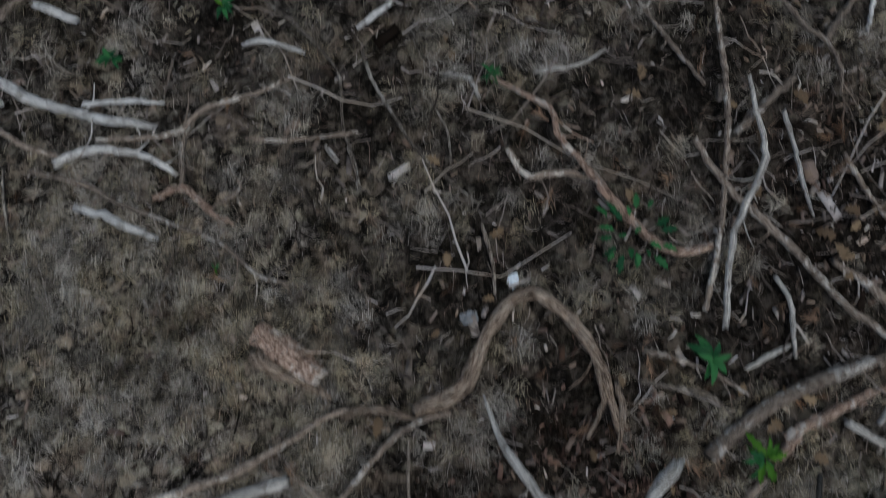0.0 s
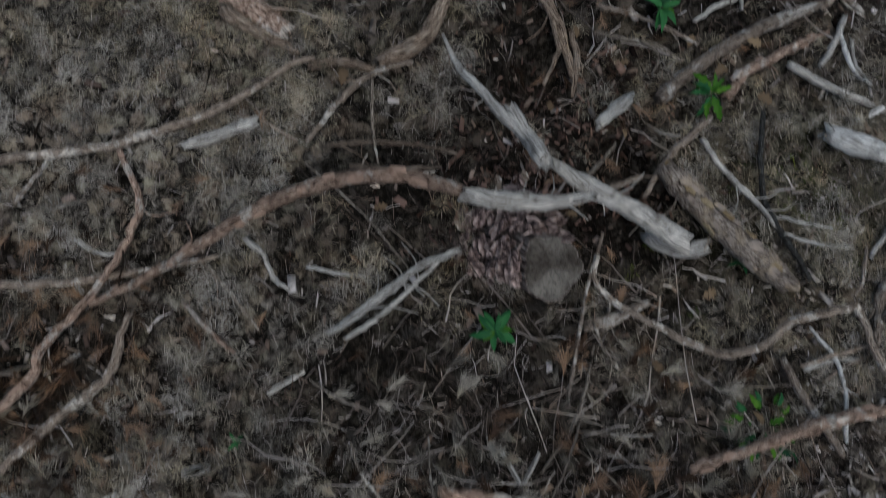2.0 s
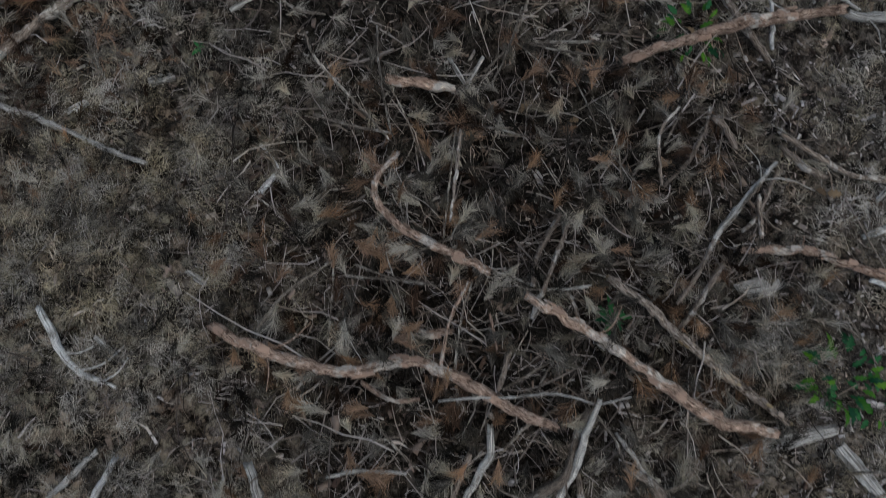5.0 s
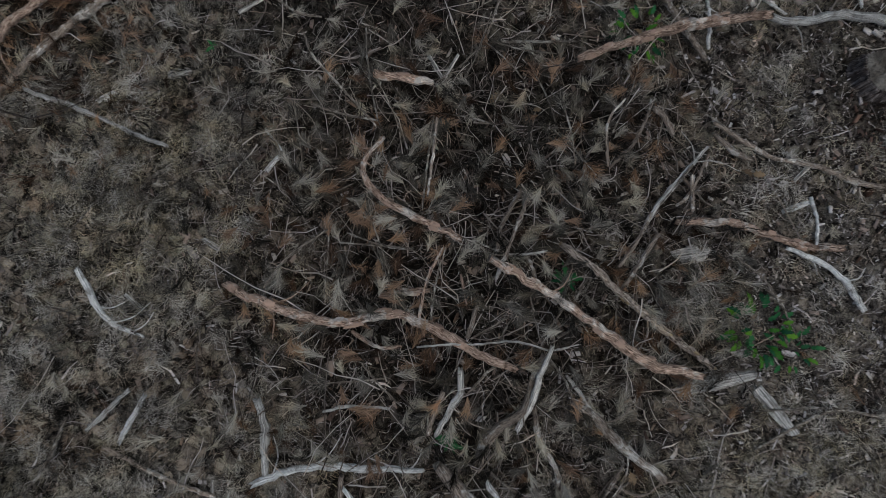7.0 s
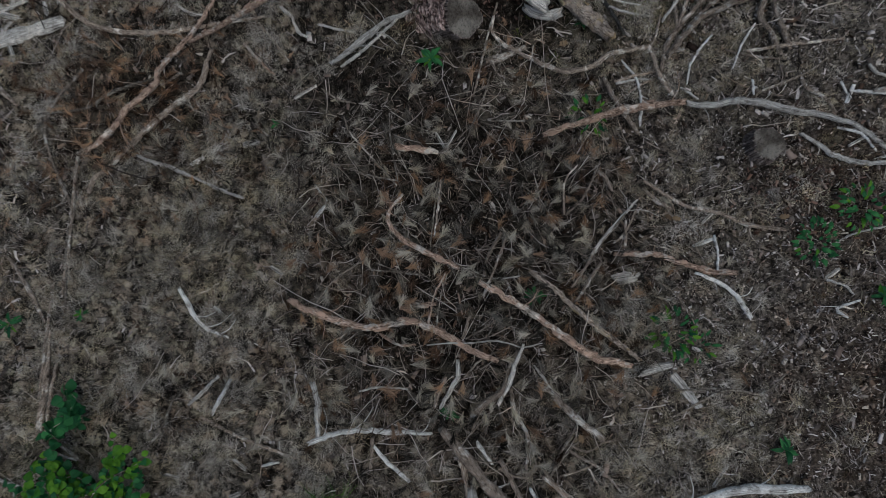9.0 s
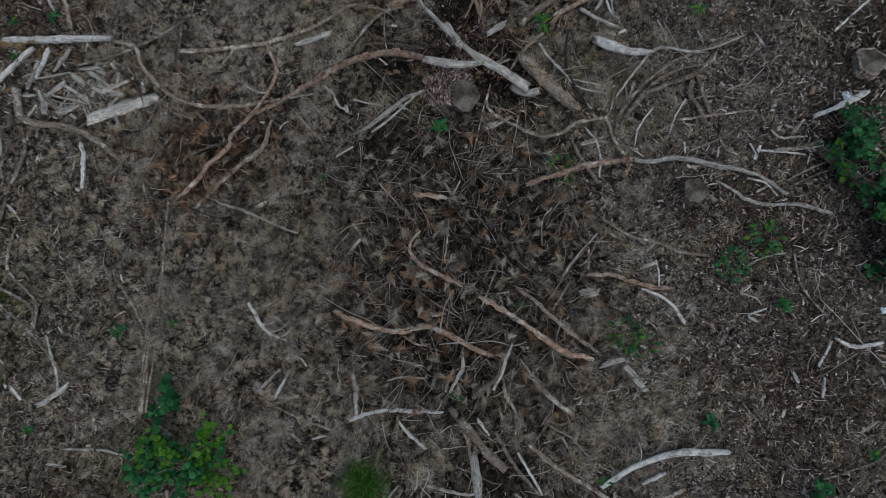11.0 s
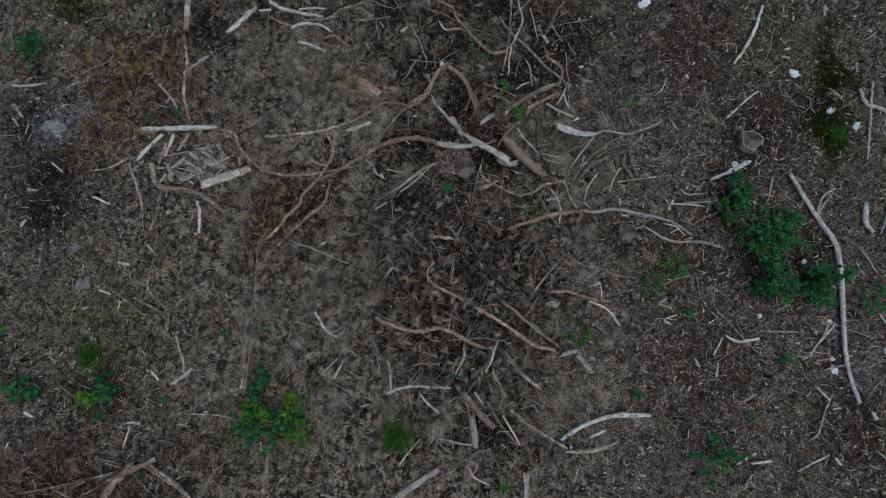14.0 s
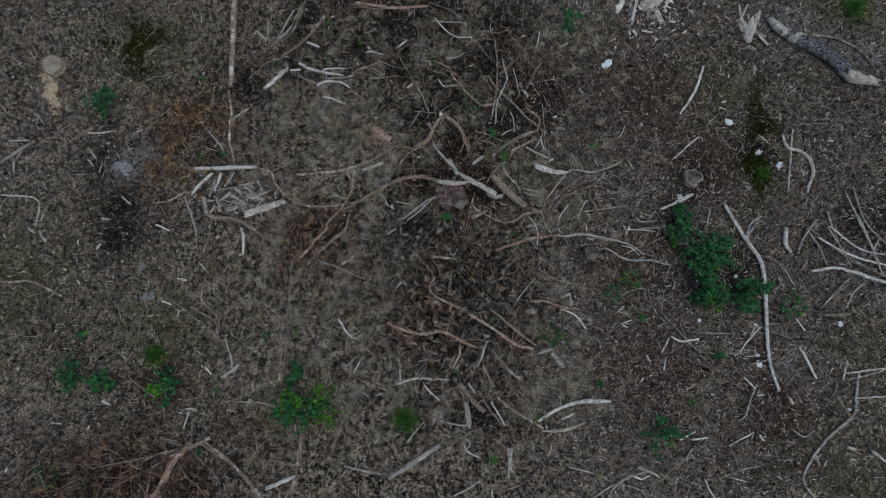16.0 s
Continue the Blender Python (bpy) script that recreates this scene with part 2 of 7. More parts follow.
M_SOIL, nt, b = material("forest_soil", 0.95)
c = coords(nt)
fine, mid, wide = tex_noise(nt, c, 58.0, 9.0, 0.8), tex_noise(nt, c, 19.0, 6.0, 0.7), tex_noise(nt, c, 1.3, 3.0)
thin, thin_tone, dome = matted(nt, c, 24.0, 50.0, 620.0)
thick, thick_tone, _ = matted(nt, c, 55.0, 70.0, 420.0)
# dome and mid darken tuft edges and small hollows, standing in for shade there
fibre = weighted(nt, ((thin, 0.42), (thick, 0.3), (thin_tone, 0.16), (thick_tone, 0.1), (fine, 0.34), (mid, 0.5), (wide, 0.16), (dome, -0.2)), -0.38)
# near-black rotted soil; the same colour serves as shade painted on the ground
humus_shade = ramp(nt, fine, [(0.4, (0.003, 0.0026, 0.0023)), (0.54, (0.013, 0.0108, 0.009)), (0.68, (0.09, 0.075, 0.063))])
humus_shade = mix(nt, ramp(nt, fibre, [(0.56, (0, 0, 0)), (0.68, (0.8, 0.8, 0.8))]), humus_shade, (0.09, 0.077, 0.064))
col = ramp(nt, fine, [(0.39, (0.004, 0.0036, 0.0033)), (0.5, (0.055, 0.049, 0.044)), (0.62, (0.3, 0.277, 0.25))])
col = mix(nt, ramp(nt, mid, [(0.45, (0.95, 0.95, 0.95)), (0.57, (0, 0, 0))]), col, humus_shade)
col = mix(nt, ramp(nt, wide, [(0.4, (0, 0, 0)), (0.62, (0.45, 0.45, 0.45))]), col, ramp(nt, fine, [(0.4, (0.004, 0.0034, 0.003)), (0.56, (0.04, 0.034, 0.03)), (0.68, (0.16, 0.142, 0.125))]))
dry = mix(nt, 1.0, attribute(nt, "dry"), ramp(nt, mid, [(0.38, (0.15, 0.15, 0.15)), (0.5, (1, 1, 1))]), "MULTIPLY")
col = mix(nt, dry, col, ramp(nt, fine, [(0.41, (0.004, 0.0034, 0.003)), (0.48, (0.1, 0.086, 0.075)), (0.6, (0.4, 0.358, 0.318))]))
# low fibre values go near black: bare soil and the gaps' painted shade
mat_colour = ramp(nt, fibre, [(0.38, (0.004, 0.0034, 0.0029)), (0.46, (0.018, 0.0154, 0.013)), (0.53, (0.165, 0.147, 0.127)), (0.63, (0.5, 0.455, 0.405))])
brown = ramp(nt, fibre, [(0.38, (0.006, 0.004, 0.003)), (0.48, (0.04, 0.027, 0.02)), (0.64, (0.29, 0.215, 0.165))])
mat_colour = mix(nt, ramp(nt, tex_noise(nt, c, 3.4, 4.0), [(0.55, (0, 0, 0)), (0.68, (0.7, 0.7, 0.7))]), mat_colour, brown)
tufts = ramp(nt, thin_tone, [(0.0, (0.85, 0.84, 0.83)), (0.3, (1.05, 1.04, 1.04)), (0.55, (1.02, 1.02, 0.86)), (0.78, (1.14, 1.0, 0.86)), (0.95, (0.5, 0.46, 0.43))])
mat_colour = mix(nt, 1.0, mat_colour, tufts, "MULTIPLY")
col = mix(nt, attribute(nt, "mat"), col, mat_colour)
col = mix(nt, mix(nt, 1.0, attribute(nt, "moss"), ramp(nt, mid, [(0.4, (0, 0, 0)), (0.6, (1, 1, 1))]), "MULTIPLY"), col, mix(nt, fine, (0.02, 0.026, 0.006), (0.11, 0.12, 0.03)))
col = mix(nt, attribute(nt, "rust"), col, ramp(nt, fine, [(0.4, (0.005, 0.003, 0.0022)), (0.55, (0.045, 0.025, 0.017)), (0.68, (0.15, 0.092, 0.066))]))
# paints the shaded blobs into the soil colour
col = mix(nt, attribute(nt, "humus_shade"), col, humus_shade)
ash = mix(nt, 1.0, attribute(nt, "ash"), ramp(nt, mid, [(0.4, (0.1, 0.1, 0.1)), (0.6, (1, 1, 1))]), "MULTIPLY")
col = mix(nt, ash, col, ramp(nt, fine, [(0.38, (0.05, 0.052, 0.057)), (0.6, (0.34, 0.355, 0.385))]))
nt.links.new(col, b.inputs["Base Color"])
bump(nt, b, weighted(nt, ((fine, 0.6), (fibre, 0.8))), 0.8, 0.012)

# ---- ground: one sheet to the horizon ----
WAVES = [(random.uniform(0, 6.28), random.uniform(0, 6.28), k * random.uniform(0.7, 1.3), a)
         for k, a, n in ((2.2, 0.009, 5), (7.0, 0.004, 7), (24.0, 0.0026, 9), (55.0, 0.0022, 9)) for _ in range(n)]


def flat_z(x, y):
    """The ground's height but for its hollows; it takes numbers or arrays."""
    z = 0.0
    for turn, shift, k, a in WAVES:
        z = z + a * np.sin(k * (x * math.cos(turn) + y * math.sin(turn)) + shift)
    return z - 0.01


# hollows in the ground: by the old root, and the deep middle of the brush pile
HOLLOWS = [(-0.37, 0.44, 0.16, 0.1), (0.25, 0.33, 0.1, 0.1), (0.02, 0.6, 0.14, 0.06), (0.02, -1.1, 0.55, 0.09), (0.1, -1.85, 0.3, 0.05)]


def ground_z(x, y):
    """The ground's height with its hollows."""
    z = flat_z(x, y)
    for hx, hy, r, deep in HOLLOWS:
        z = z - deep * np.exp(-(((x - hx) ** 2 + (y - hy) ** 2) / (r * r)) ** 1.5)
    return z


MOSS = [(-3.67, 1.94, 0.5), (3.52, 0.45, 0.4), (4.1, -3.3, 0.7), (-3.3, -1.4, 0.6), (0.55, 0.1, 0.2), (-5.0, -0.9, 0.7), (4.8, -1.7, 0.6), (3.1, 1.3, 0.5), (0.95, 0.25, 0.25), (-2.0, -2.4, 0.35), (4.5, 2.2, 0.6), (4.9, -3.0, 0.6)]
RUST = [(2.9, 0.45, 0.55), (1.85, -0.8, 0.5), (0.1, 0.35, 0.45), (2.2, 1.3, 0.7), (0.0, -1.2, 0.9), (-1.7, -0.4, 0.4), (-3.1, 0.8, 0.6), (-3.3, -2.0, 0.3), (2.0, -1.9, 0.7), (-2.4, -2.5, 0.3), (3.4, -2.4, 0.5), (0.9, 1.3, 0.5)]


ASH = [(-3.91, 0.45, 0.2), (-3.75, 0.62, 0.16), (4.1, 2.2, 0.3), (4.5, 1.95, 0.25), (4.9, 1.75, 0.25), (4.55, -0.75, 0.25), (4.95, -1.05, 0.3), (3.62, -1.9, 0.14)]
# darkened soil: rotted ground, plus shade of pile, stumps and tangles put into colour
HUMUS_SHADE = [(-0.7, 1.65, 0.35), (-1.3, 2.7, 0.6), (-0.45, 0.25, 0.45), (-0.5, -0.35, 0.5), (0.4, -0.9, 0.5), (0.35, 0.1, 0.4), (-0.75, 2.3, 0.6), (-0.4, 1.05, 0.4), (1.48, -0.62, 0.17), (2.71, 0.25, 0.24), (1.68, 0.99, 0.13), (0.0, 0.75, 0.45), (0.0, -0.75, 0.75), (-0.05, -1.5, 0.72), (0.1, 0.35, 0.5), (0.9, 1.35, 0.6), (-1.6, -0.3, 0.4), (0.5, 2.2, 0.6), (0.2, -2.4, 0.35), (-0.1, -0.35, 0.5), (0.4, 1.75, 0.6), (-0.15, 1.35, 0.5), (0.55, 0.95, 0.45), (-3.7, -3.1, 0.65), (-4.3, -3.2, 0.5), (-2.9, -3.15, 0.45), (-3.9, 0.0, 0.4), (-1.8, 2.2, 0.5), (-1.9, 1.7, 0.35), (-1.2, 1.95, 0.4), (-0.2, 2.5, 0.6), (-2.5, 1.5, 0.35), (4.7, -0.5, 0.5), (3.0, -0.75, 0.45), (2.45, -0.3, 0.3), (-4.1, 0.5, 0.3), (-3.9, -0.35, 0.35), (3.45, 0.6, 0.3)]


def zone(x, y, blobs):
    z = x * 0.0
    for bx, by, r in blobs:
        z = np.maximum(z, np.exp(-(((x - bx) ** 2 + (y - by) ** 2) / (r * r)) ** 1.05))
    return z


def mesh_of(name, verts, faces, mats, smooth=False, uv=None):
    me = bpy.data.meshes.new(name)
    me.from_pydata(verts, [], faces)
    for m in mats if isinstance(mats, (list, tuple)) else [mats]:
        me.materials.append(m)
    if smooth:
        me.polygons.foreach_set("use_smooth", [True] * len(me.polygons))
    if uv is not None:
        layer = me.uv_layers.new(name="UVMap")
        loops = np.empty(len(me.loops), dtype=np.int32)
        me.loops.foreach_get("vertex_index", loops)
        layer.data.foreach_set("uv", np.asarray(uv, dtype=np.float32)[loops].ravel())
    me.update()
    return me


def fast_mesh(name, verts, loops, sizes, mat):
    """A large mesh from arrays: vertices, the corners of all faces in a row, and each face's number of corners."""
    me = bpy.data.meshes.new(name)
    me.vertices.add(len(verts))
    me.vertices.foreach_set("co", np.asarray(verts, dtype=np.float32).ravel())
    me.loops.add(len(loops))
    me.loops.foreach_set("vertex_index", np.asarray(loops, dtype=np.int32))
    me.polygons.add(len(sizes))
    me.polygons.foreach_set("loop_start", np.concatenate(([0], np.cumsum(sizes)[:-1])).astype(np.int32))
    me.materials.append(mat)
    me.update(calc_edges=True)
    return me


def build_ground():
    inner_x, inner_y = np.arange(-6.2, 6.2, 0.035), np.arange(-4.6, 3.6, 0.035)
    out = np.cumsum(0.05 * 1.25 ** np.arange(36))
    xs = np.concatenate((inner_x[0] - out[::-1], inner_x, inner_x[-1] + out))
    ys = np.concatenate((inner_y[0] - out[::-1], inner_y, inner_y[-1] + out))
    X, Y = np.meshgrid(xs, ys)
    rng = np.random.default_rng(3)
    Z = ground_z(X, Y) + rng.normal(0, 0.005, X.shape)
    n, k = len(xs), len(ys)
    i = (np.arange(k - 1)[:, None] * n + np.arange(n - 1)[None, :]).ravel()
    loops = np.stack((i, i + 1, i + n + 1, i + n), 1).ravel()
    me = fast_mesh("ground", np.stack((X.ravel(), Y.ravel(), Z.ravel()), 1), loops, np.full(len(i), 4), M_SOIL)
    for key, blobs in (("moss", MOSS), ("rust", RUST), ("humus_shade", HUMUS_SHADE), ("ash", ASH)):
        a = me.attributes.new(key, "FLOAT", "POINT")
        a.data.foreach_set("value", ({"moss": 0.7, "rust": 0.72, "humus_shade": 0.96, "ash": 0.85}[key] * zone(X.ravel(), Y.ravel(), blobs)).astype(np.float32))
    x, y = X.ravel(), Y.ravel()

    def step(v, steep):
        return 1 / (1 + np.exp(np.clip(-steep * v, -50, 50)))

    dry = 0.8 * step(x - 0.85, 4) * (0.85 + 0.4 * step(-1.2 - y, 3)) * (1 - 0.3 * step(x - 2.6, 2)) + 0.6 * step(-2.3 - x, 3)
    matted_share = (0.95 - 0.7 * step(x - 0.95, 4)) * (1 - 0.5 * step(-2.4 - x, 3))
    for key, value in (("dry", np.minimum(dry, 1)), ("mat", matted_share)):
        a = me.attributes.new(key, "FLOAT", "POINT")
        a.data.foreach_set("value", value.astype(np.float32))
    return tagged(new("ground", me), "dark forest soil strewn with dead needles and crumbs", "ground", kind="structure")


build_ground()


def part(name, me, parent, label=""):
    ob = new(name, me)
    ob.parent = parent
    return tagged(ob, label)


# ---- branches ----
def spline(pts, step):
    """Even points along a smooth curve through pts."""
    p = [Vector(q) for q in pts]
    p = [p[0] * 2 - p[1]] + p + [p[-1] * 2 - p[-2]]
    out = []
    for a, b, c, d in zip(p, p[1:], p[2:], p[3:]):
        n = max(1, round((c - b).length / step))
        for i in range(n):
            t = i / n
            out.append(0.5 * (2 * b + (c - a) * t + (2 * a - 5 * b + 4 * c - d) * t * t + (3 * b - a - 3 * c + d) * t ** 3))
    return out + [p[-2]]


def tube(name, pts, radius, mat, rng, sides=8, rough=0.12, wiggle=0.25, splinter=0.0):
    """A knobbly tube along pts; radius(u) for u from 0 to 1. splinter: how far the ends' corners run out unevenly."""
    verts, uv, faces = [], [], []
    n, along, old = len(pts), 0.0, None
    phase = rng.uniform(0, 6.28, sides)
    for i, q in enumerate(pts):
        u = i / (n - 1)
        fwd = (pts[min(i + 1, n - 1)] - pts[max(i - 1, 0)]).normalized()
        side = fwd.cross(Vector((0, 0, 1)))
        side = side.normalized() if side.length > 1e-4 else Vector((1, 0, 0))
        up = side.cross(fwd)
        r = radius(u)
        if old is not None:
            along += (q - old).length
        old = q
        mid = q + side * rng.normal(0, 0.6 * wiggle * r) + up * rng.normal(0, wiggle * r * 0.4)
        for k in range(sides):
            a = 2 * math.pi * k / sides
            rr = r * (1 + rough * 0.6 * math.sin(along * 38 + phase[k]) + rng.normal(0, rough * 0.45))
            end = 0.0
            if splinter and i in (0, n - 1):
                end = splinter * r * rng.uniform(-0.3, 2.2) * (-1 if i == 0 else 1)
            verts.append(mid + (side * math.cos(a) + up * math.sin(a)) * rr + fwd * end)
            uv.append((2 * r * (a if a < math.pi else 2 * math.pi - a), along))
    for i in range(n - 1):
        for k in range(sides):
            a, b = i * sides + k, i * sides + (k + 1) % sides
            faces.append((a, b, b + sides, a + sides))
    for i, flip in ((0, True), (n - 1, False)):
        ring = [i * sides + k for k in range(sides)]
        verts.append(sum((Vector(verts[j]) for j in ring), Vector()) / sides)
        uv.append((0, 0))
        for k in range(sides):
            a, b = ring[k], ring[(k + 1) % sides]
            faces.append((len(verts) - 1, b, a) if flip else (len(verts) - 1, a, b))
    return mesh_of(name, verts, faces, mat, True, uv)


STYLES = {
    "g": (M_GREY, "weathered grey barkless"), "p": (M_PALE, "sun-bleached pale"), "b": (M_BARK, "brown-barked"),
    "r": (M_RED, "reddish pine-barked"), "t": (M_TWIG, "thin dry brown"), "d": (M_DARK, "dark blackish"),
    "l": (M_FLAKY, "pale flaking-barked"), "k": (M_CHAR, "black-and-white charred"), "o": (M_ROT, "rotten orange-brown"),
}
count_branch = [0]


def branch(style, r0, r1, lift0, lift1, plan):
    """A fallen branch through the points of the plan. r0, r1: its radius at both ends; lift0, lift1: its clearance over the ground."""
    count_branch[0] += 1
    rng = np.random.default_rng(1000 + count_branch[0])
    mat, words = STYLES[style]
    if max(r0, r1) < 0.035:
        r0, r1 = 0.9 * r0, 0.9 * r1
    n = len(plan)
    pts = []
    for i, (x, y) in enumerate(plan):
        u = i / (n - 1)
        r = r0 + (r1 - r0) * u
        pts.append(Vector((x, y, flat_z(x, y) + 0.75 * r + lift0 + (lift1 - lift0) * u + 0.018)))
    length = sum((b - a).length for a, b in zip(pts, pts[1:]))
    big = max(r0, r1)
    step = min(0.03, max(0.012, 1.6 * big))
    curve = spline(pts, step)
    if len(curve) < 4:
        curve = spline(pts, length / 5)
    dense = big > 0.012
    shape = "long bent" if n > 4 and length > 0.6 else "crooked" if n > 3 else "short straight" if length < 0.35 else "slender"
    kind = "log" if big > 0.028 and length < 1.2 else "branch" if big > 0.0075 else "twig"
    me = tube(kind, curve, lambda u: (r0 + (r1 - r0) * u) * (1 + 0.09 * math.sin(u * 9 + count_branch[0])) * (1 - 0.25 * (2 * abs(u - 0.5)) ** 5), mat, rng,
              10 if dense else 7 if big > 0.006 else 5, 0.19 if style in "rlob" else 0.12, 0.3 if big < 0.02 else 0.1, 0.8 if style in "gpt" else 0.4)
    ob = tagged(new(kind, me), f"{shape} {words} {kind} lying on the forest floor", kind)
    if big > 0.0095:
        for i, r in ((0, r0), (-1, r1)):
            fwd = (curve[0] - curve[1] if i == 0 else curve[-1] - curve[-2]).normalized()
            q = fwd.to_track_quat("Z", "Y").to_matrix()
            verts = [curve[i] + q @ Vector((math.cos(a) * r * 0.78 * rng.uniform(0.8, 1.1), math.sin(a) * r * 0.78 * rng.uniform(0.8, 1.1), r * rng.uniform(0.1, 0.9)))
                     for a in np.linspace(0, 6.283, 9)[:-1]]
            verts.append(curve[i] + fwd * r * 0.3)
            part("broken_end", mesh_of("broken_end", verts, [(8, k, (k + 1) % 8) for k in range(8)], M_FRESH if style == "l" and r < 0.05 else M_END), ob, "splintered end grain")
    if big > 0.007 and length > 0.3:
        for _ in range(int(rng.integers(1, 5 if style in "brt" else 4))):
            i = int(rng.integers(2, len(curve) - 2))
            fwd = (curve[i + 1] - curve[i]).normalized()
            turn = rng.choice((-1, 1)) * rng.uniform(0.5, 1.1)
            d = Matrix.Rotation(turn, 3, "Z") @ fwd
            size = rng.uniform(0.03, 0.17)
            q = [curve[i], curve[i] + d * size * 0.5 + Vector((0, 0, rng.uniform(-0.005, 0.012))),
                 curve[i] + Matrix.Rotation(turn * 0.3, 3, "Z") @ d * size + Vector((0, 0, rng.uniform(-0.01, 0.01)))]
            rr = min(0.0036, big * 0.3)
            part("side_twig", tube("side_twig", spline(q, 0.02), lambda u: rr * (1 - 0.6 * u), mat, rng, 5), ob)
    if style in "rl" and big > 0.009:
        for _ in range(int(min(14 if style == "r" else 24, length * (16 if style == "r" else 40)))):
            i = int(rng.integers(1, len(curve) - 2))
            u = i / len(curve)
            r = r0 + (r1 - r0) * u
            fwd = (curve[i + 1] - curve[i]).normalized()
            side = fwd.cross(Vector((0, 0, 1))).normalized()
            a = rng.uniform(0.3, 2.8)
            nrm = side * math.cos(a) + Vector((0, 0, 1)) * math.sin(a)
            tang = nrm.cross(fwd)
            c = curve[i] + nrm * r * 1.04
            k = 1.0 if style == "r" else 0.45
            l, w, t = k * rng.uniform(0.5, 1.3) * r + 0.004, k * rng.uniform(0.3, 0.6) * r + 0.003, 0.0018
            vs = [c + fwd * l * sx + tang * w * sy + nrm * (t * sz + (0.25 * r * max(0, sx) if sz else 0)) for sz in (0, 1) for sx, sy in ((-1, -0.6), (-0.2, -1), (1, -0.5), (0.8, 0.7), (-0.6, 0.9))]
            fs = [(0, 1, 2, 3, 4), (9, 8, 7, 6, 5)] + [(k, (k + 1) % 5, 5 + (k + 1) % 5, 5 + k) for k in range(5)]
            part("bark_flake", mesh_of("bark_flake", vs, fs, M_FRESH if style == "l" and rng.random() < 0.25 else mat), ob)
    return ob


branch("p", 0.0212, 0.0147, 0, 0, [(-1.87,1.71), (-1.74,1.65), (-1.57,1.6), (-1.37,1.57)])
branch("p", 0.0114, 0.0082, 0, 0, [(-1.59,1.64), (-1.47,1.65), (-1.34,1.65)])
branch("b", 0.0114, 0.0065, 0.01, 0.02, [(-1.53,1.52), (-1.4,1.52), (-1.27,1.54), (-1.22,1.6), (-1.17,1.63), (-1.0,1.69), (-0.89,1.75)])
branch("b", 0.0114, 0.0082, 0.01, 0, [(-1.25,1.37), (-1.26,1.5), (-1.23,1.59)])
branch("b", 0.0081, 0.0049, 0.01, 0, [(-1.19,1.61), (-1.11,1.6), (-1.07,1.57)])
branch("b", 0.0082, 0.0065, 0, 0, [(-1.06,1.53), (-0.95,1.52), (-0.84,1.53), (-0.7,1.55)])
branch("p", 0.0180, 0.0098, 0, 0, [(-1.65,1.44), (-1.58,1.48), (-1.46,1.48), (-1.36,1.46), (-1.28,1.41)])
branch("b", 0.0113, 0.0049, 0.02, 0, [(-1.73,1.41), (-1.56,1.37), (-1.44,1.31), (-1.23,1.23), (-1.11,1.18), (-0.98,1.08), (-0.78,1.05)])
branch("p", 0.0163, 0.0131, 0, 0, [(-1.58,1.3), (-1.47,1.26), (-1.32,1.2)])
branch("r", 0.0146, 0.0098, 0.01, 0, [(-1.34,1.33), (-1.26,1.36), (-1.21,1.34), (-1.15,1.28), (-1.09,1.25)])
branch("b", 0.0082, 0.0065, 0, 0, [(-1.15,1.3), (-1.09,1.34), (-1.07,1.38), (-1.12,1.43)])
branch("p", 0.0114, 0.0082, 0, 0, [(-1.09,1.86), (-1.02,1.87), (-0.89,1.83)])
branch("t", 0.0073, 0.0049, 0.01, 0, [(-1.02,2.01), (-0.88,1.89), (-0.77,1.75), (-0.75,1.58), (-0.7,1.43), (-0.7,1.36)])
branch("t", 0.0073, 0.0041, 0.02, 0, [(-0.69,1.82), (-0.65,1.71), (-0.58,1.6), (-0.51,1.49), (-0.41,1.4), (-0.31,1.32)])
branch("t", 0.0049, 0.0041, 0.01, 0.01, [(-0.47,1.66), (-0.41,1.55), (-0.4,1.43)])
branch("g", 0.0098, 0.0082, 0, 0, [(-0.42,1.76), (-0.34,1.74), (-0.31,1.67)])
branch("p", 0.0131, 0.0114, 0, 0, [(-0.71,1.93), (-0.61,2.01)])
branch("p", 0.0180, 0.0147, 0, 0, [(-1.79,1.99), (-1.67,1.95)])
branch("g", 0.0098, 0.0049, 0, 0.01, [(-0.12,1.76), (0.01,1.78), (0.1,1.83)])
branch("r", 0.0080, 0.0179, 0.03, 0.01, [(-0.27,1.73), (-0.09,1.62), (-0.06,1.54), (0.03,1.43), (0.12,1.32), (0.19,1.24), (0.26,1.19), (0.34,1.17), (0.42,1.19)])
branch("b", 0.0130, 0.0081, 0.01, 0.01, [(-0.22,1.49), (-0.16,1.41), (-0.04,1.42), (0.05,1.4)])
branch("b", 0.0144, 0.0113, 0.04, 0.02, [(0.37,1.52), (0.42,1.44), (0.5,1.34), (0.59,1.25), (0.7,1.14), (0.82,1.0), (0.93,0.9), (1.04,0.82)])
branch("g", 0.0095, 0.0128, 0.06, 0.04, [(0.54,1.72), (0.56,1.61), (0.59,1.51), (0.57,1.42), (0.51,1.3), (0.46,1.16), (0.44,0.94)])
branch("b", 0.0096, 0.0113, 0.03, 0.03, [(0.45,2.0), (0.47,1.85), (0.48,1.62), (0.46,1.37), (0.44,1.21), (0.39,0.99)])
branch("b", 0.0163, 0.0130, 0.01, 0.01, [(0.51,1.55), (0.62,1.66), (0.71,1.74)])
branch("b", 0.0097, 0.0065, 0.02, 0.01, [(0.67,2.01), (0.75,1.91), (0.81,1.85), (0.85,1.76), (0.85,1.68)])
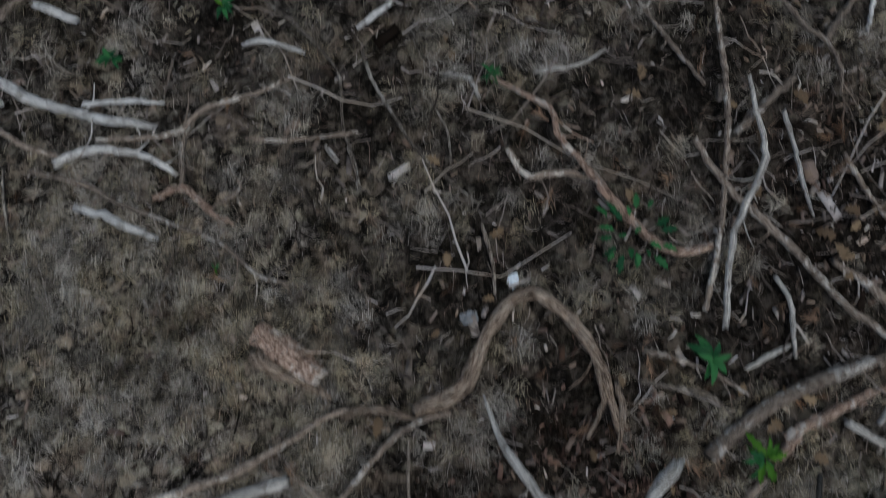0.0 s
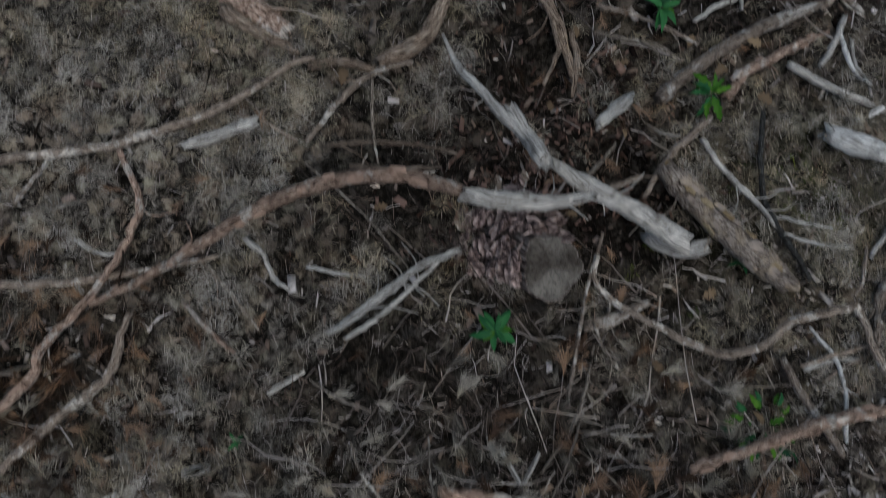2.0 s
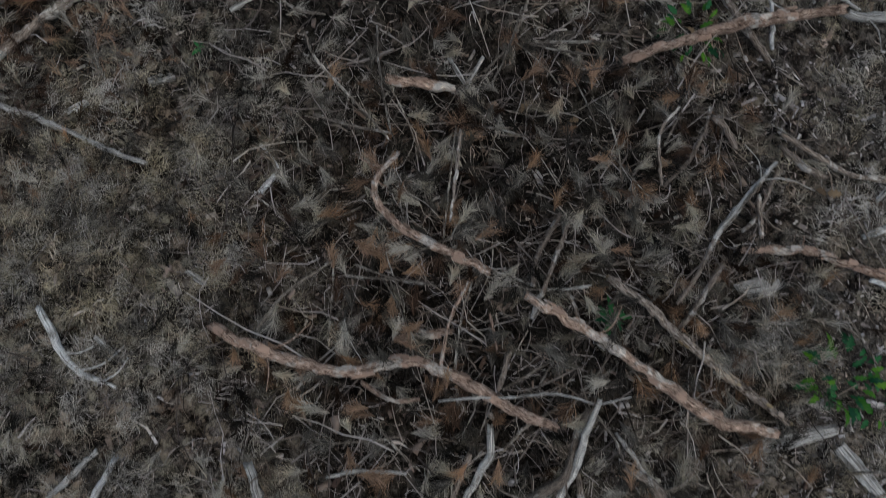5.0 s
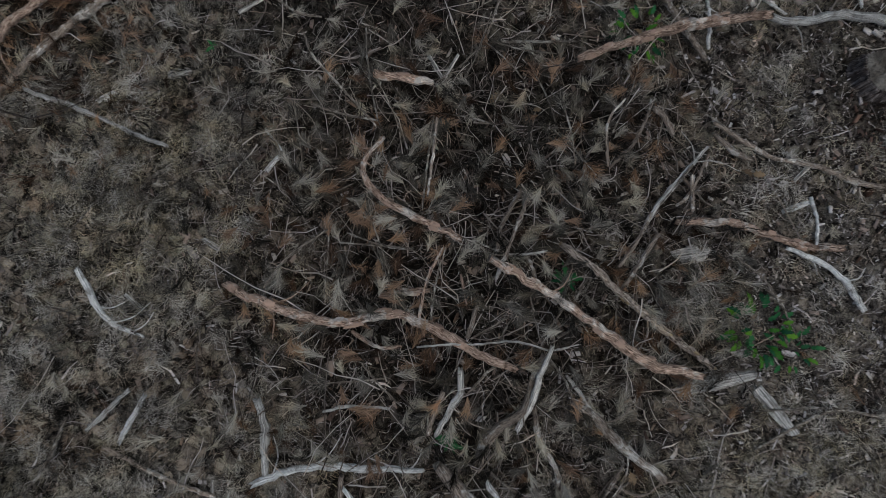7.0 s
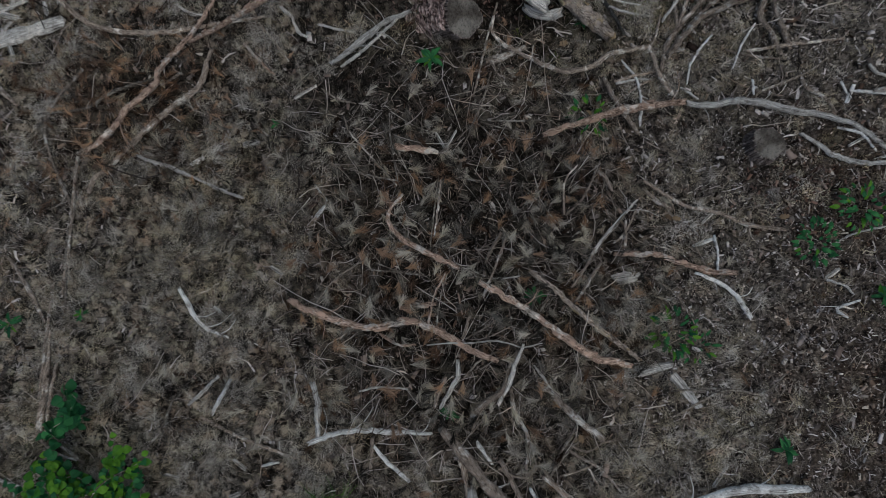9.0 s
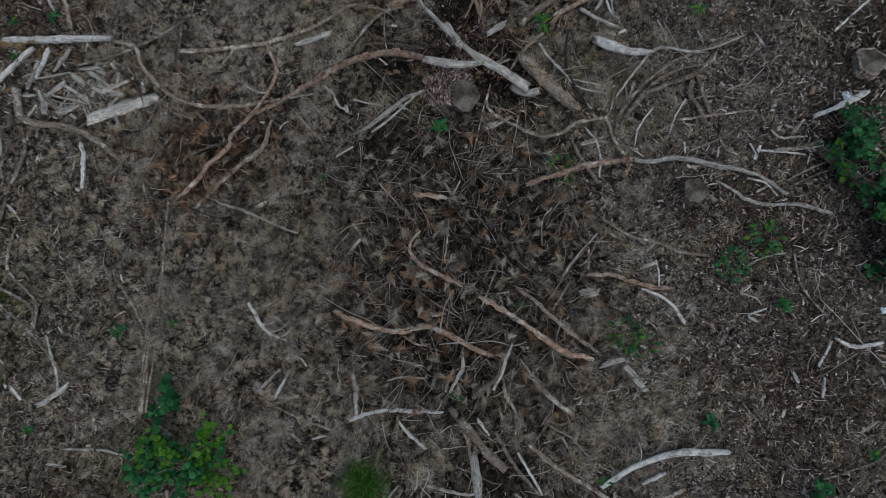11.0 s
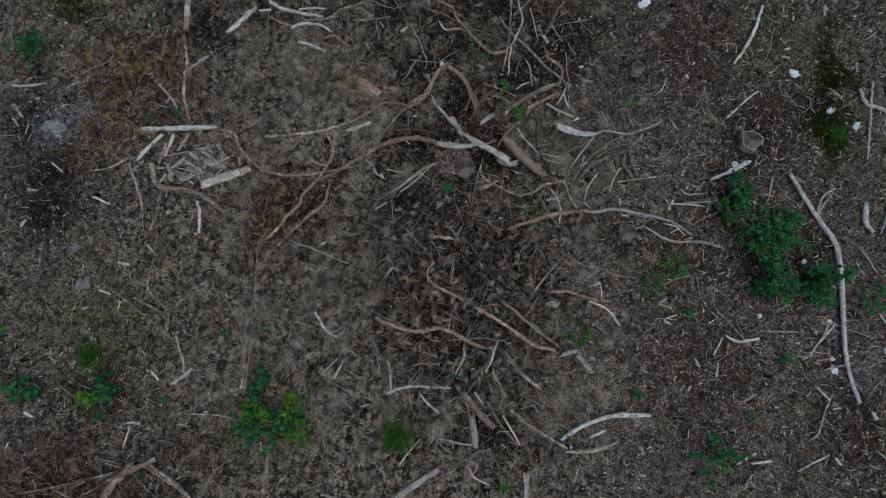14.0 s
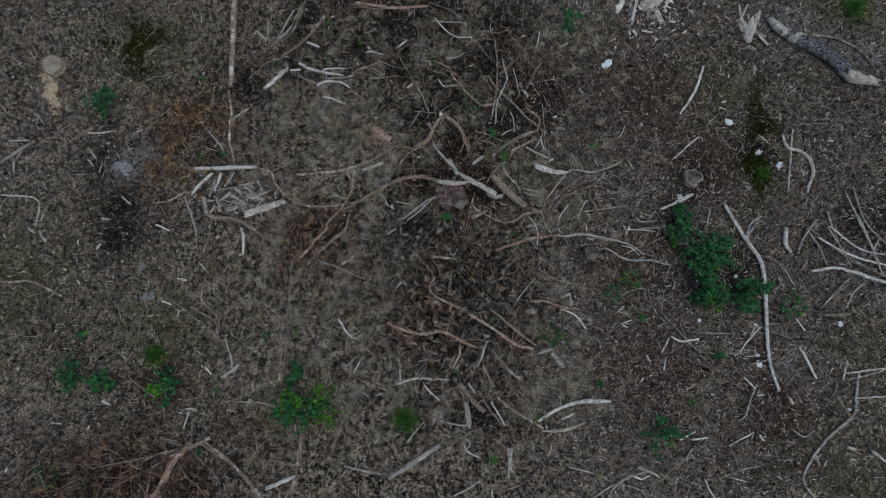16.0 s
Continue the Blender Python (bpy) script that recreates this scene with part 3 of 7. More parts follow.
branch("g", 0.0098, 0.0065, 0.01, 0.01, [(0.67,1.62), (0.7,1.51), (0.72,1.38), (0.74,1.29)])
branch("g", 0.0098, 0.0082, 0, 0, [(0.62,1.09), (0.65,1.01), (0.67,0.85)])
branch("g", 0.0098, 0.0082, 0, 0, [(0.52,0.81), (0.58,0.85), (0.65,0.88)])
branch("b", 0.0098, 0.0082, 0, 0, [(0.86,1.49), (0.92,1.38), (0.98,1.28)])
branch("t", 0.0082, 0.0065, 0, 0.01, [(-0.3,1.25), (-0.27,1.15), (-0.26,1.04)])
branch("b", 0.0098, 0.0065, 0, 0, [(0.2,0.86), (0.3,0.84), (0.42,0.79), (0.52,0.73)])
branch("t", 0.0065, 0.0049, 0, 0, [(-1.85,1.43), (-1.82,1.32), (-1.8,1.19)])
branch("b", 0.0114, 0.0098, 0, 0, [(-1.87,1.56), (-1.77,1.5), (-1.65,1.46)])
branch("t", 0.0057, 0.0049, 0, 0, [(-1.75,1.83), (-1.69,1.77), (-1.61,1.74)])
branch("b", 0.0065, 0.0048, 0, 0.02, [(-1.32,1.8), (-1.33,1.66)])
branch("t", 0.0065, 0.0049, 0, 0, [(-0.73,1.5), (-0.69,1.38)])
branch("b", 0.0147, 0.0098, 0, 0, [(0.81,1.86), (0.92,2.02)])
branch("o", 0.0307, 0.0162, -0.01, -0.01, [(-0.5,0.68), (-0.42,0.71), (-0.35,0.76), (-0.3,0.88), (-0.23,0.99), (-0.15,1.04), (-0.07,1.0), (0.02,0.9), (0.07,0.8), (0.12,0.62)])
branch("b", 0.0190, 0.0120, 0, 0.01, [(-1.88,0.35), (-1.7,0.36), (-1.44,0.38), (-1.29,0.41), (-1.06,0.49), (-0.91,0.57), (-0.79,0.65), (-0.71,0.68)])
branch("b", 0.0115, 0.0095, 0, 0.02, [(-0.73,0.41), (-0.59,0.58), (-0.48,0.65), (-0.4,0.67)])
branch("b", 0.0080, 0.0064, 0, 0, [(-0.94,0.5), (-0.84,0.46), (-0.76,0.41)])
branch("g", 0.0193, 0.0241, 0, 0, [(-1.11,0.4), (-1.01,0.43), (-0.89,0.47)])
branch("g", 0.0050, 0.0300, 0.08, 0.22, [(-0.3,0.73), (-0.26,0.62), (-0.2,0.53), (-0.12,0.43), (-0.06,0.37), (-0.03,0.29)])
branch("g", 0.0218, 0.0144, 0.18, 0.2, [(-0.1,0.45), (-0.07,0.39), (-0.05,0.31)])
branch("g", 0.0200, 0.0268, 0.08, 0.04, [(0.17,0.44), (0.27,0.53)])
branch("r", 0.0159, 0.0256, 0.02, 0.22, [(-1.35,-0.09), (-1.19,-0.02), (-1.05,0.06), (-0.9,0.15), (-0.76,0.21), (-0.63,0.25), (-0.47,0.26), (-0.34,0.24), (-0.24,0.2)])
branch("g", 0.0327, 0.0216, 0.22, 0.2, [(-0.24,0.19), (-0.11,0.18), (0.01,0.18), (0.11,0.2)])
branch("g", 0.0185, 0.0370, 0.22, 0.08, [(0.0,0.28), (0.09,0.24), (0.21,0.18), (0.3,0.14), (0.4,0.08)])
branch("g", 0.0239, 0.0287, 0.02, 0.02, [(0.33,0.1), (0.41,0.06), (0.49,0.07)])
branch("l", 0.0400, 0.0368, 0.01, 0.01, [(0.39,0.31), (0.47,0.22), (0.57,0.1), (0.66,0.02), (0.74,-0.05)])
branch("d", 0.0096, 0.0113, 0.01, 0, [(0.71,0.5), (0.69,0.34), (0.7,0.22), (0.74,0.12), (0.79,0.03), (0.82,-0.03)])
branch("g", 0.0112, 0.0080, 0.01, 0.01, [(0.52,0.41), (0.58,0.31), (0.67,0.2), (0.72,0.14)])
branch("b", 0.0103, 0.0150, 0.06, 0.04, [(0.16,0.04), (0.16,-0.04), (0.26,-0.13), (0.45,-0.23), (0.54,-0.25), (0.65,-0.22), (0.73,-0.16), (0.9,-0.12), (0.94,-0.13), (0.97,-0.26), (1.03,-0.37)])
branch("b", 0.0241, 0.0127, 0, 0.02, [(0.13,-0.17), (0.23,-0.14), (0.32,-0.1)])
branch("p", 0.0060, 0.0085, 0.02, 0.01, [(0.8,-0.18), (0.87,-0.28), (0.89,-0.39), (0.88,-0.51)])
branch("b", 0.0140, 0.0117, 0.01, 0.01, [(0.71,-0.27), (0.77,-0.4), (0.87,-0.55)])
branch("r", 0.0112, 0.0173, 0.01, 0.04, [(-1.3,0.38), (-1.26,0.3), (-1.23,0.22), (-1.23,0.15), (-1.29,0.03), (-1.37,-0.09), (-1.51,-0.23), (-1.53,-0.31), (-1.65,-0.44), (-1.73,-0.55), (-1.84,-0.65)])
branch("b", 0.0184, 0.0100, 0.01, 0.01, [(-2.31,0.42), (-2.18,0.38), (-2.1,0.22), (-1.94,0.06), (-1.78,-0.02), (-1.52,-0.03), (-1.25,0.0), (-0.99,0.05)])
branch("g", 0.0097, 0.0080, 0, 0, [(-1.42,0.1), (-1.35,0.06), (-1.29,0.06)])
branch("b", 0.0164, 0.0140, 0, 0, [(-1.26,-0.12), (-1.28,-0.21), (-1.31,-0.31), (-1.43,-0.41), (-1.57,-0.53), (-1.7,-0.66), (-1.82,-0.78), (-1.84,-0.84)])
branch("t", 0.0093, 0.0070, 0.01, 0.01, [(-1.54,-0.27), (-1.74,-0.34), (-1.88,-0.42), (-2.11,-0.45)])
branch("b", 0.0082, 0.0070, 0, 0.01, [(-1.4,-0.24), (-1.5,-0.3)])
branch("g", 0.0113, 0.0080, 0, 0, [(-0.91,0.1), (-0.86,0.06), (-0.83,-0.01), (-0.78,-0.05)])
branch("g", 0.0080, 0.0064, 0, 0, [(-0.72,0.02), (-0.64,0.0), (-0.55,-0.01)])
branch("t", 0.0064, 0.0048, 0, 0, [(-1.02,0.02), (-0.93,-0.09), (-0.87,-0.17)])
branch("r", 0.0097, 0.0080, 0, 0, [(-1.09,-0.09), (-1.01,-0.18), (-0.94,-0.24)])
branch("g", 0.0144, 0.0125, 0.01, 0.05, [(-0.65,-0.18), (-0.51,-0.09), (-0.38,0.01), (-0.26,0.06)])
branch("g", 0.0096, 0.0078, 0.01, 0.05, [(-0.6,-0.2), (-0.48,-0.12), (-0.38,-0.03), (-0.31,0.04)])
branch("g", 0.0080, 0.0078, 0.02, 0.06, [(-0.62,-0.16), (-0.5,-0.07), (-0.36,0.03)])
branch("b", 0.0288, 0.0193, 0.01, 0, [(0.39,0.55), (0.48,0.63), (0.58,0.7), (0.63,0.73), (0.76,0.79), (0.93,0.85)])
branch("r", 0.0208, 0.0129, 0.01, 0, [(0.6,0.55), (0.66,0.63), (0.76,0.68), (0.93,0.76)])
branch("b", 0.0129, 0.0144, 0, 0.01, [(0.8,1.14), (0.88,1.08), (0.96,1.0), (0.94,0.88), (0.9,0.82)])
branch("p", 0.0368, 0.0221, 0, 0, [(0.9,0.42), (1.08,0.36), (1.24,0.34)])
branch("b", 0.0128, 0.0096, 0.01, 0.02, [(0.54,0.48), (0.46,0.41), (0.39,0.34), (0.32,0.23)])
branch("g", 0.0161, 0.0129, 0, 0, [(0.81,0.65), (0.93,0.58), (1.05,0.52)])
branch("g", 0.0129, 0.0113, 0, 0, [(0.99,0.81), (0.95,0.72), (0.9,0.65)])
branch("g", 0.0080, 0.0064, 0, 0, [(1.02,0.74), (1.02,0.65), (1.06,0.59)])
branch("t", 0.0063, 0.0047, 0.05, 0.04, [(-0.52,0.59), (-0.52,0.45), (-0.5,0.33)])
branch("t", 0.0079, 0.0063, 0.04, 0.04, [(0.14,0.29), (0.19,0.34), (0.23,0.39)])
branch("b", 0.0111, 0.0095, 0.03, 0.03, [(0.22,0.26), (0.31,0.29)])
branch("r", 0.0183, 0.0170, 0.07, 0.09, [(-0.81,-1.37), (-0.73,-1.41), (-0.58,-1.47), (-0.42,-1.5), (-0.26,-1.47), (-0.15,-1.5), (-0.05,-1.55), (0.08,-1.62), (0.16,-1.65)])
branch("r", 0.0158, 0.0206, 0.11, 0.06, [(0.08,-1.29), (0.22,-1.37), (0.35,-1.45), (0.48,-1.55), (0.61,-1.63), (0.79,-1.68)])
branch("l", 0.0136, 0.0139, 0.09, 0.04, [(0.32,-1.24), (0.44,-1.33), (0.51,-1.39), (0.64,-1.5), (0.75,-1.58), (0.84,-1.65)])
branch("r", 0.0090, 0.0159, 0.13, 0.09, [(-0.28,-0.88), (-0.34,-0.96), (-0.33,-1.04), (-0.26,-1.1), (-0.15,-1.16), (-0.02,-1.22)])
branch("b", 0.0160, 0.0208, 0.07, 0.04, [(0.35,-1.76), (0.44,-1.83), (0.53,-1.92), (0.65,-2.01)])
branch("r", 0.0140, 0.0164, 0.01, 0, [(0.72,-1.15), (0.91,-1.15), (1.07,-1.19), (1.21,-1.23), (1.33,-1.24)])
branch("p", 0.0093, 0.0140, 0.01, 0, [(1.13,-1.24), (1.23,-1.28), (1.31,-1.34), (1.39,-1.45)])
branch("b", 0.0093, 0.0117, 0.02, 0, [(0.89,-0.79), (1.0,-0.86), (1.1,-0.91), (1.25,-0.95), (1.41,-1.01), (1.56,-1.03)])
branch("b", 0.0117, 0.0117, 0.01, 0, [(0.89,-0.83), (0.97,-0.9), (1.03,-0.92)])
branch("r", 0.0175, 0.0220, 0.07, 0.04, [(0.4,-0.57), (0.5,-0.54), (0.61,-0.5), (0.75,-0.46), (0.92,-0.42), (1.08,-0.41)])
branch("g", 0.0215, 0.0140, 0.01, 0, [(1.11,-0.4), (1.24,-0.41), (1.35,-0.39), (1.49,-0.4), (1.63,-0.45), (1.77,-0.47), (1.91,-0.52), (2.09,-0.63)])
branch("g", 0.0117, 0.0152, 0, 0, [(1.66,-0.56), (1.74,-0.6), (1.84,-0.67), (1.98,-0.7), (2.17,-0.7), (2.37,-0.76)])
branch("b", 0.0163, 0.0140, 0.01, 0, [(1.52,0.14), (1.5,0.05), (1.55,-0.04), (1.59,-0.15)])
branch("b", 0.0165, 0.0110, 0.01, 0, [(0.99,-0.24), (1.06,-0.05), (1.21,0.13), (1.4,0.27), (1.63,0.37), (1.89,0.46)])
branch("b", 0.0183, 0.0147, 0.02, 0, [(1.03,-0.15), (1.2,0.04), (1.39,0.13), (1.57,0.2), (1.69,0.34)])
branch("b", 0.0147, 0.0147, 0.01, 0, [(1.55,0.18), (1.6,-0.01), (1.64,-0.12)])
branch("t", 0.0082, 0.0058, 0, 0.01, [(1.47,-0.34), (1.7,-0.25), (1.82,-0.17)])
branch("p", 0.0094, 0.0070, 0, 0, [(1.92,-0.34), (2.11,-0.35), (2.23,-0.37)])
branch("b", 0.0094, 0.0093, 0, 0.01, [(1.68,-0.24), (1.7,-0.33), (1.78,-0.37), (1.83,-0.45)])
branch("p", 0.0147, 0.0147, 0, 0, [(2.32,-0.1), (2.5,-0.04), (2.69,0.06)])
branch("p", 0.0110, 0.0074, 0, 0, [(2.53,0.51), (2.75,0.7), (2.83,0.76)])
branch("p", 0.0092, 0.0092, 0, 0, [(2.03,-0.35), (2.35,-0.31)])
branch("p", 0.0270, 0.0217, 0.01, 0, [(3.06,-0.08), (3.18,-0.31), (3.29,-0.51), (3.4,-0.71), (3.43,-0.96), (3.41,-1.34), (3.4,-1.72), (3.43,-1.97), (3.48,-2.15)])
branch("p", 0.0108, 0.0081, 0, 0, [(3.34,-1.47), (3.17,-1.65), (3.1,-1.75)])
branch("b", 0.0135, 0.0108, 0, 0, [(3.47,-1.81), (3.21,-1.87)])
branch("g", 0.0135, 0.0108, 0.01, 0, [(3.26,-0.48), (3.35,-0.28), (3.46,-0.21)])
branch("g", 0.0217, 0.0217, 0, 0, [(3.81,0.76), (3.86,0.62), (4.05,0.55), (4.13,0.35), (4.03,0.08)])
branch("g", 0.0135, 0.0108, 0, 0, [(3.93,0.83), (3.89,0.56), (3.81,0.08)])
branch("p", 0.0216, 0.0189, 0.02, 0.01, [(3.99,-0.84), (4.25,-0.81), (4.5,-0.88), (4.8,-0.98), (5.12,-1.06)])
branch("p", 0.0135, 0.0108, 0.03, 0.01, [(4.1,-0.46), (4.4,-0.65), (4.83,-0.79), (5.29,-0.86)])
branch("p", 0.0108, 0.0108, 0.04, 0.01, [(4.23,-0.33), (4.53,-0.59), (4.84,-0.67), (5.3,-0.76)])
branch("g", 0.0108, 0.0108, 0.02, 0.01, [(4.56,0.14), (4.65,-0.26), (4.86,-0.53), (5.18,-0.73)])
branch("b", 0.0135, 0.0108, 0.03, 0.02, [(3.98,-0.32), (4.28,-0.59), (4.64,-0.84), (5.01,-0.98)])
branch("p", 0.0163, 0.0163, 0, 0, [(3.76,-1.69), (3.84,-1.85), (3.91,-2.03)])
branch("g", 0.0163, 0.0135, 0, 0, [(4.39,-1.98), (4.33,-2.22), (4.27,-2.43), (4.0,-2.64), (3.79,-2.87), (3.65,-3.1), (3.75,-3.28)])
branch("g", 0.0135, 0.0135, 0, 0, [(4.26,-1.98), (4.52,-1.95), (4.9,-1.91)])
branch("g", 0.0135, 0.0135, 0, 0, [(4.33,-2.25), (4.66,-2.24), (4.98,-2.23)])
branch("b", 0.0162, 0.0135, 0.01, 0, [(4.23,2.02), (4.57,1.97), (4.83,1.81), (5.0,1.53)])
branch("p", 0.0216, 0.0190, 0.01, 0, [(2.19,2.49), (2.13,2.2)])
branch("p", 0.0183, 0.0257, 0.02, 0.01, [(0.83,-2.45), (0.96,-2.37), (1.09,-2.31), (1.3,-2.25), (1.47,-2.25), (1.62,-2.25)])
branch("b", 0.0184, 0.0147, 0, 0, [(0.96,-2.55), (1.16,-2.54), (1.34,-2.48)])
branch("p", 0.0147, 0.0147, 0, 0, [(1.09,-2.44), (1.22,-2.38)])
branch("b", 0.0147, 0.0147, 0.01, 0, [(0.38,-2.19), (0.55,-2.33), (0.71,-2.43), (0.88,-2.53)])
branch("b", 0.0256, 0.0331, 0.02, 0, [(-0.09,-1.98), (0.01,-2.1), (0.11,-2.22), (0.23,-2.34)])
branch("b", 0.0115, 0.0231, 0.06, 0.04, [(0.26,-1.61), (0.22,-1.7), (0.19,-1.79), (0.08,-1.87), (0.04,-1.96)])
branch("b", 0.0117, 0.0094, 0.01, 0, [(0.23,-1.78), (0.25,-1.9), (0.3,-1.98), (0.31,-2.08), (0.3,-2.16)])
branch("p", 0.0163, 0.0116, 0.01, 0.02, [(-0.71,-2.04), (-0.61,-2.0), (-0.47,-1.98), (-0.31,-1.99), (-0.15,-2.0)])
branch("g", 0.0187, 0.0164, 0.01, 0, [(-0.7,-1.77), (-0.68,-1.88), (-0.68,-2.01)])
branch("b", 0.0117, 0.0105, 0.01, 0, [(-0.42,-2.02), (-0.43,-2.16)])
branch("p", 0.0117, 0.0105, 0.01, 0, [(-0.41,-2.06), (-0.34,-2.14), (-0.25,-2.22)])
branch("p", 0.0117, 0.0094, 0.01, 0, [(0.07,-2.04), (0.14,-2.14)])
branch("p", 0.0110, 0.0092, 0.01, 0, [(0.32,-2.25), (0.46,-2.49)])
branch("b", 0.0147, 0.0110, 0.01, 0, [(0.18,-2.12), (0.3,-2.33), (0.44,-2.49)])
branch("p", 0.0276, 0.0258, 0, 0, [(-3.05,0.44), (-2.78,0.44), (-2.36,0.45)])
branch("b", 0.0147, 0.0183, 0.01, 0.03, [(-2.68,1.01), (-2.66,0.76), (-2.6,0.5)])
branch("b", 0.0352, 0.0325, 0, 0, [(-2.67,2.69), (-2.68,1.95), (-2.69,1.45)])
branch("b", 0.0162, 0.0162, 0.01, 0.01, [(-2.71,1.39), (-2.66,1.04), (-2.68,0.9)])
branch("g", 0.0147, 0.0129, 0, 0, [(-2.67,1.02), (-2.56,1.11), (-2.47,1.17)])
branch("b", 0.0330, 0.0130, 0.01, 0, [(-2.93,0.08), (-2.9,-0.08), (-2.81,-0.14), (-2.57,-0.17), (-2.39,-0.26), (-2.21,-0.41)])
branch("g", 0.0147, 0.0129, 0, 0, [(-3.16,0.09), (-3.09,-0.07), (-3.03,-0.25), (-3.0,-0.36)])
branch("b", 0.0110, 0.0110, 0, 0.01, [(-2.56,0.26), (-2.34,0.32), (-2.12,0.41), (-1.9,0.55), (-1.81,0.62)])
branch("b", 0.0092, 0.0092, 0.01, 0, [(-1.87,0.58), (-1.89,0.34), (-1.88,0.04)])
branch("t", 0.0092, 0.0092, 0, 0, [(-2.12,1.02), (-2.18,0.82), (-2.35,0.58), (-2.33,0.49)])
branch("p", 0.0184, 0.0147, 0, 0, [(-2.76,0.37), (-2.82,0.18)])
branch("p", 0.0221, 0.0166, 0, 0, [(-2.87,0.37), (-3.0,0.25), (-3.08,0.14)])
branch("g", 0.0147, 0.0147, 0, 0, [(-2.61,0.37), (-2.71,0.23)])
branch("p", 0.0184, 0.0147, 0, 0, [(-2.49,-0.28), (-2.46,-0.41), (-2.46,-0.57)])
branch("b", 0.0129, 0.0110, 0, 0, [(-2.89,-0.16), (-2.85,-0.34), (-2.92,-0.57), (-2.99,-0.83)])
branch("b", 0.0110, 0.0110, 0, 0, [(-2.88,-0.83), (-2.91,-1.09), (-2.72,-1.29), (-2.71,-1.48)])
branch("b", 0.0110, 0.0110, 0, 0, [(-3.3,-1.05), (-3.07,-1.22), (-2.8,-1.43), (-2.59,-1.65), (-2.5,-1.77)])
branch("g", 0.0221, 0.0184, 0, 0, [(-2.63,-1.94), (-2.47,-1.82)])
branch("b", 0.0110, 0.0110, 0, 0, [(-2.22,-1.16), (-2.1,-1.33), (-2.03,-1.48)])
branch("t", 0.0092, 0.0074, 0, 0, [(-1.93,-0.84), (-1.94,-1.1), (-1.93,-1.4)])
branch("p", 0.0147, 0.0074, 0, 0, [(-1.37,-1.32), (-1.26,-1.49), (-1.13,-1.55)])
branch("g", 0.0110, 0.0092, 0, 0, [(-1.61,-0.66), (-1.41,-0.73), (-1.21,-0.82), (-1.08,-0.87)])
branch("b", 0.0129, 0.0110, 0, 0, [(-2.0,-1.67), (-2.01,-1.82), (-2.03,-1.98)])
branch("t", 0.0074, 0.0074, 0, 0, [(-2.01,-2.0), (-1.81,-2.15)])
branch("p", 0.0110, 0.0110, 0, 0, [(-1.11,-1.76), (-1.19,-1.91)])
branch("g", 0.0110, 0.0110, 0, 0, [(-1.17,-1.74), (-1.3,-1.87)])
branch("r", 0.0298, 0.0379, 0.01, 0.01, [(-2.98,-2.67), (-3.13,-2.84), (-3.2,-3.01), (-3.34,-3.24)])
branch("b", 0.0189, 0.0163, 0.01, 0, [(-2.81,-2.61), (-2.56,-2.79), (-2.31,-3.03), (-2.12,-3.26)])
branch("b", 0.0243, 0.0189, 0.03, 0.01, [(-2.73,-2.58), (-2.98,-2.7), (-3.17,-2.78)])
branch("b", 0.0163, 0.0135, 0, 0, [(-1.75,-2.42), (-1.78,-2.74), (-1.82,-3.04), (-1.94,-3.27)])
branch("p", 0.0271, 0.0217, 0, 0, [(-2.09,-3.1), (-1.82,-3.0)])
branch("g", 0.0325, 0.0298, 0, 0, [(-0.27,-2.7), (-0.49,-2.84), (-0.79,-3.02)])
branch("g", 0.0135, 0.0135, 0, 0, [(-1.28,-2.9), (-1.04,-2.96), (-0.85,-2.99)])
branch("g", 0.0217, 0.0190, 0, 0, [(0.52,-2.74), (0.48,-3.03)])
branch("b", 0.0163, 0.0163, 0, 0, [(-1.59,2.32), (-1.82,2.03), (-2.09,1.81)])
branch("b", 0.0163, 0.0163, 0, 0, [(-1.83,2.54), (-1.99,2.1), (-2.16,2.0)])
branch("p", 0.0217, 0.0217, 0, 0, [(-2.08,1.6), (-2.27,1.42)])
branch("r", 0.0163, 0.0163, 0, 0, [(-1.21,2.5), (-0.73,2.42), (-0.36,2.45)])
branch("p", 0.0190, 0.0163, 0, 0, [(2.94,1.62), (2.86,1.4), (2.74,1.19), (2.63,1.05)])
branch("g", 0.0135, 0.0135, 0, 0, [(-5.29,0.15), (-4.9,0.11), (-4.82,-0.02), (-4.84,-0.22)])
branch("g", 0.0163, 0.0163, 0, 0, [(-5.33,0.55), (-5.02,0.76)])
branch("b", 0.0135, 0.0135, 0, 0, [(-4.31,0.96), (-4.63,0.72)])
branch("b", 0.0163, 0.0163, 0, 0, [(-5.19,-0.86), (-4.81,-0.87), (-4.48,-1.03)])
branch("t", 0.0108, 0.0081, 0, 0, [(-3.49,-0.69), (-3.92,-0.94), (-4.29,-1.07)])
branch("t", 0.0081, 0.0081, 0, 0, [(-4.71,-1.0), (-4.64,-1.38), (-4.73,-1.75)])
branch("p", 0.0147, 0.0147, 0, 0, [(2.35,-1.56), (2.45,-1.61), (2.63,-1.59)])
branch("g", 0.0074, 0.0074, 0, 0, [(2.64,-1.52), (3.0,-1.53)])
branch("t", 0.0074, 0.0074, 0, 0, [(2.12,-1.0), (2.15,-1.22), (2.3,-1.43)])
branch("p", 0.0092, 0.0092, 0, 0, [(2.31,-1.58), (2.23,-1.73)])
branch("p", 0.0129, 0.0110, 0, 0, [(2.06,-1.77), (2.09,-1.83)])
branch("p", 0.0110, 0.0110, 0, 0, [(2.27,-1.81), (2.24,-1.92)])
branch("t", 0.0074, 0.0074, 0, 0, [(2.81,-1.99), (2.61,-2.27), (2.31,-2.39), (2.14,-2.44)])
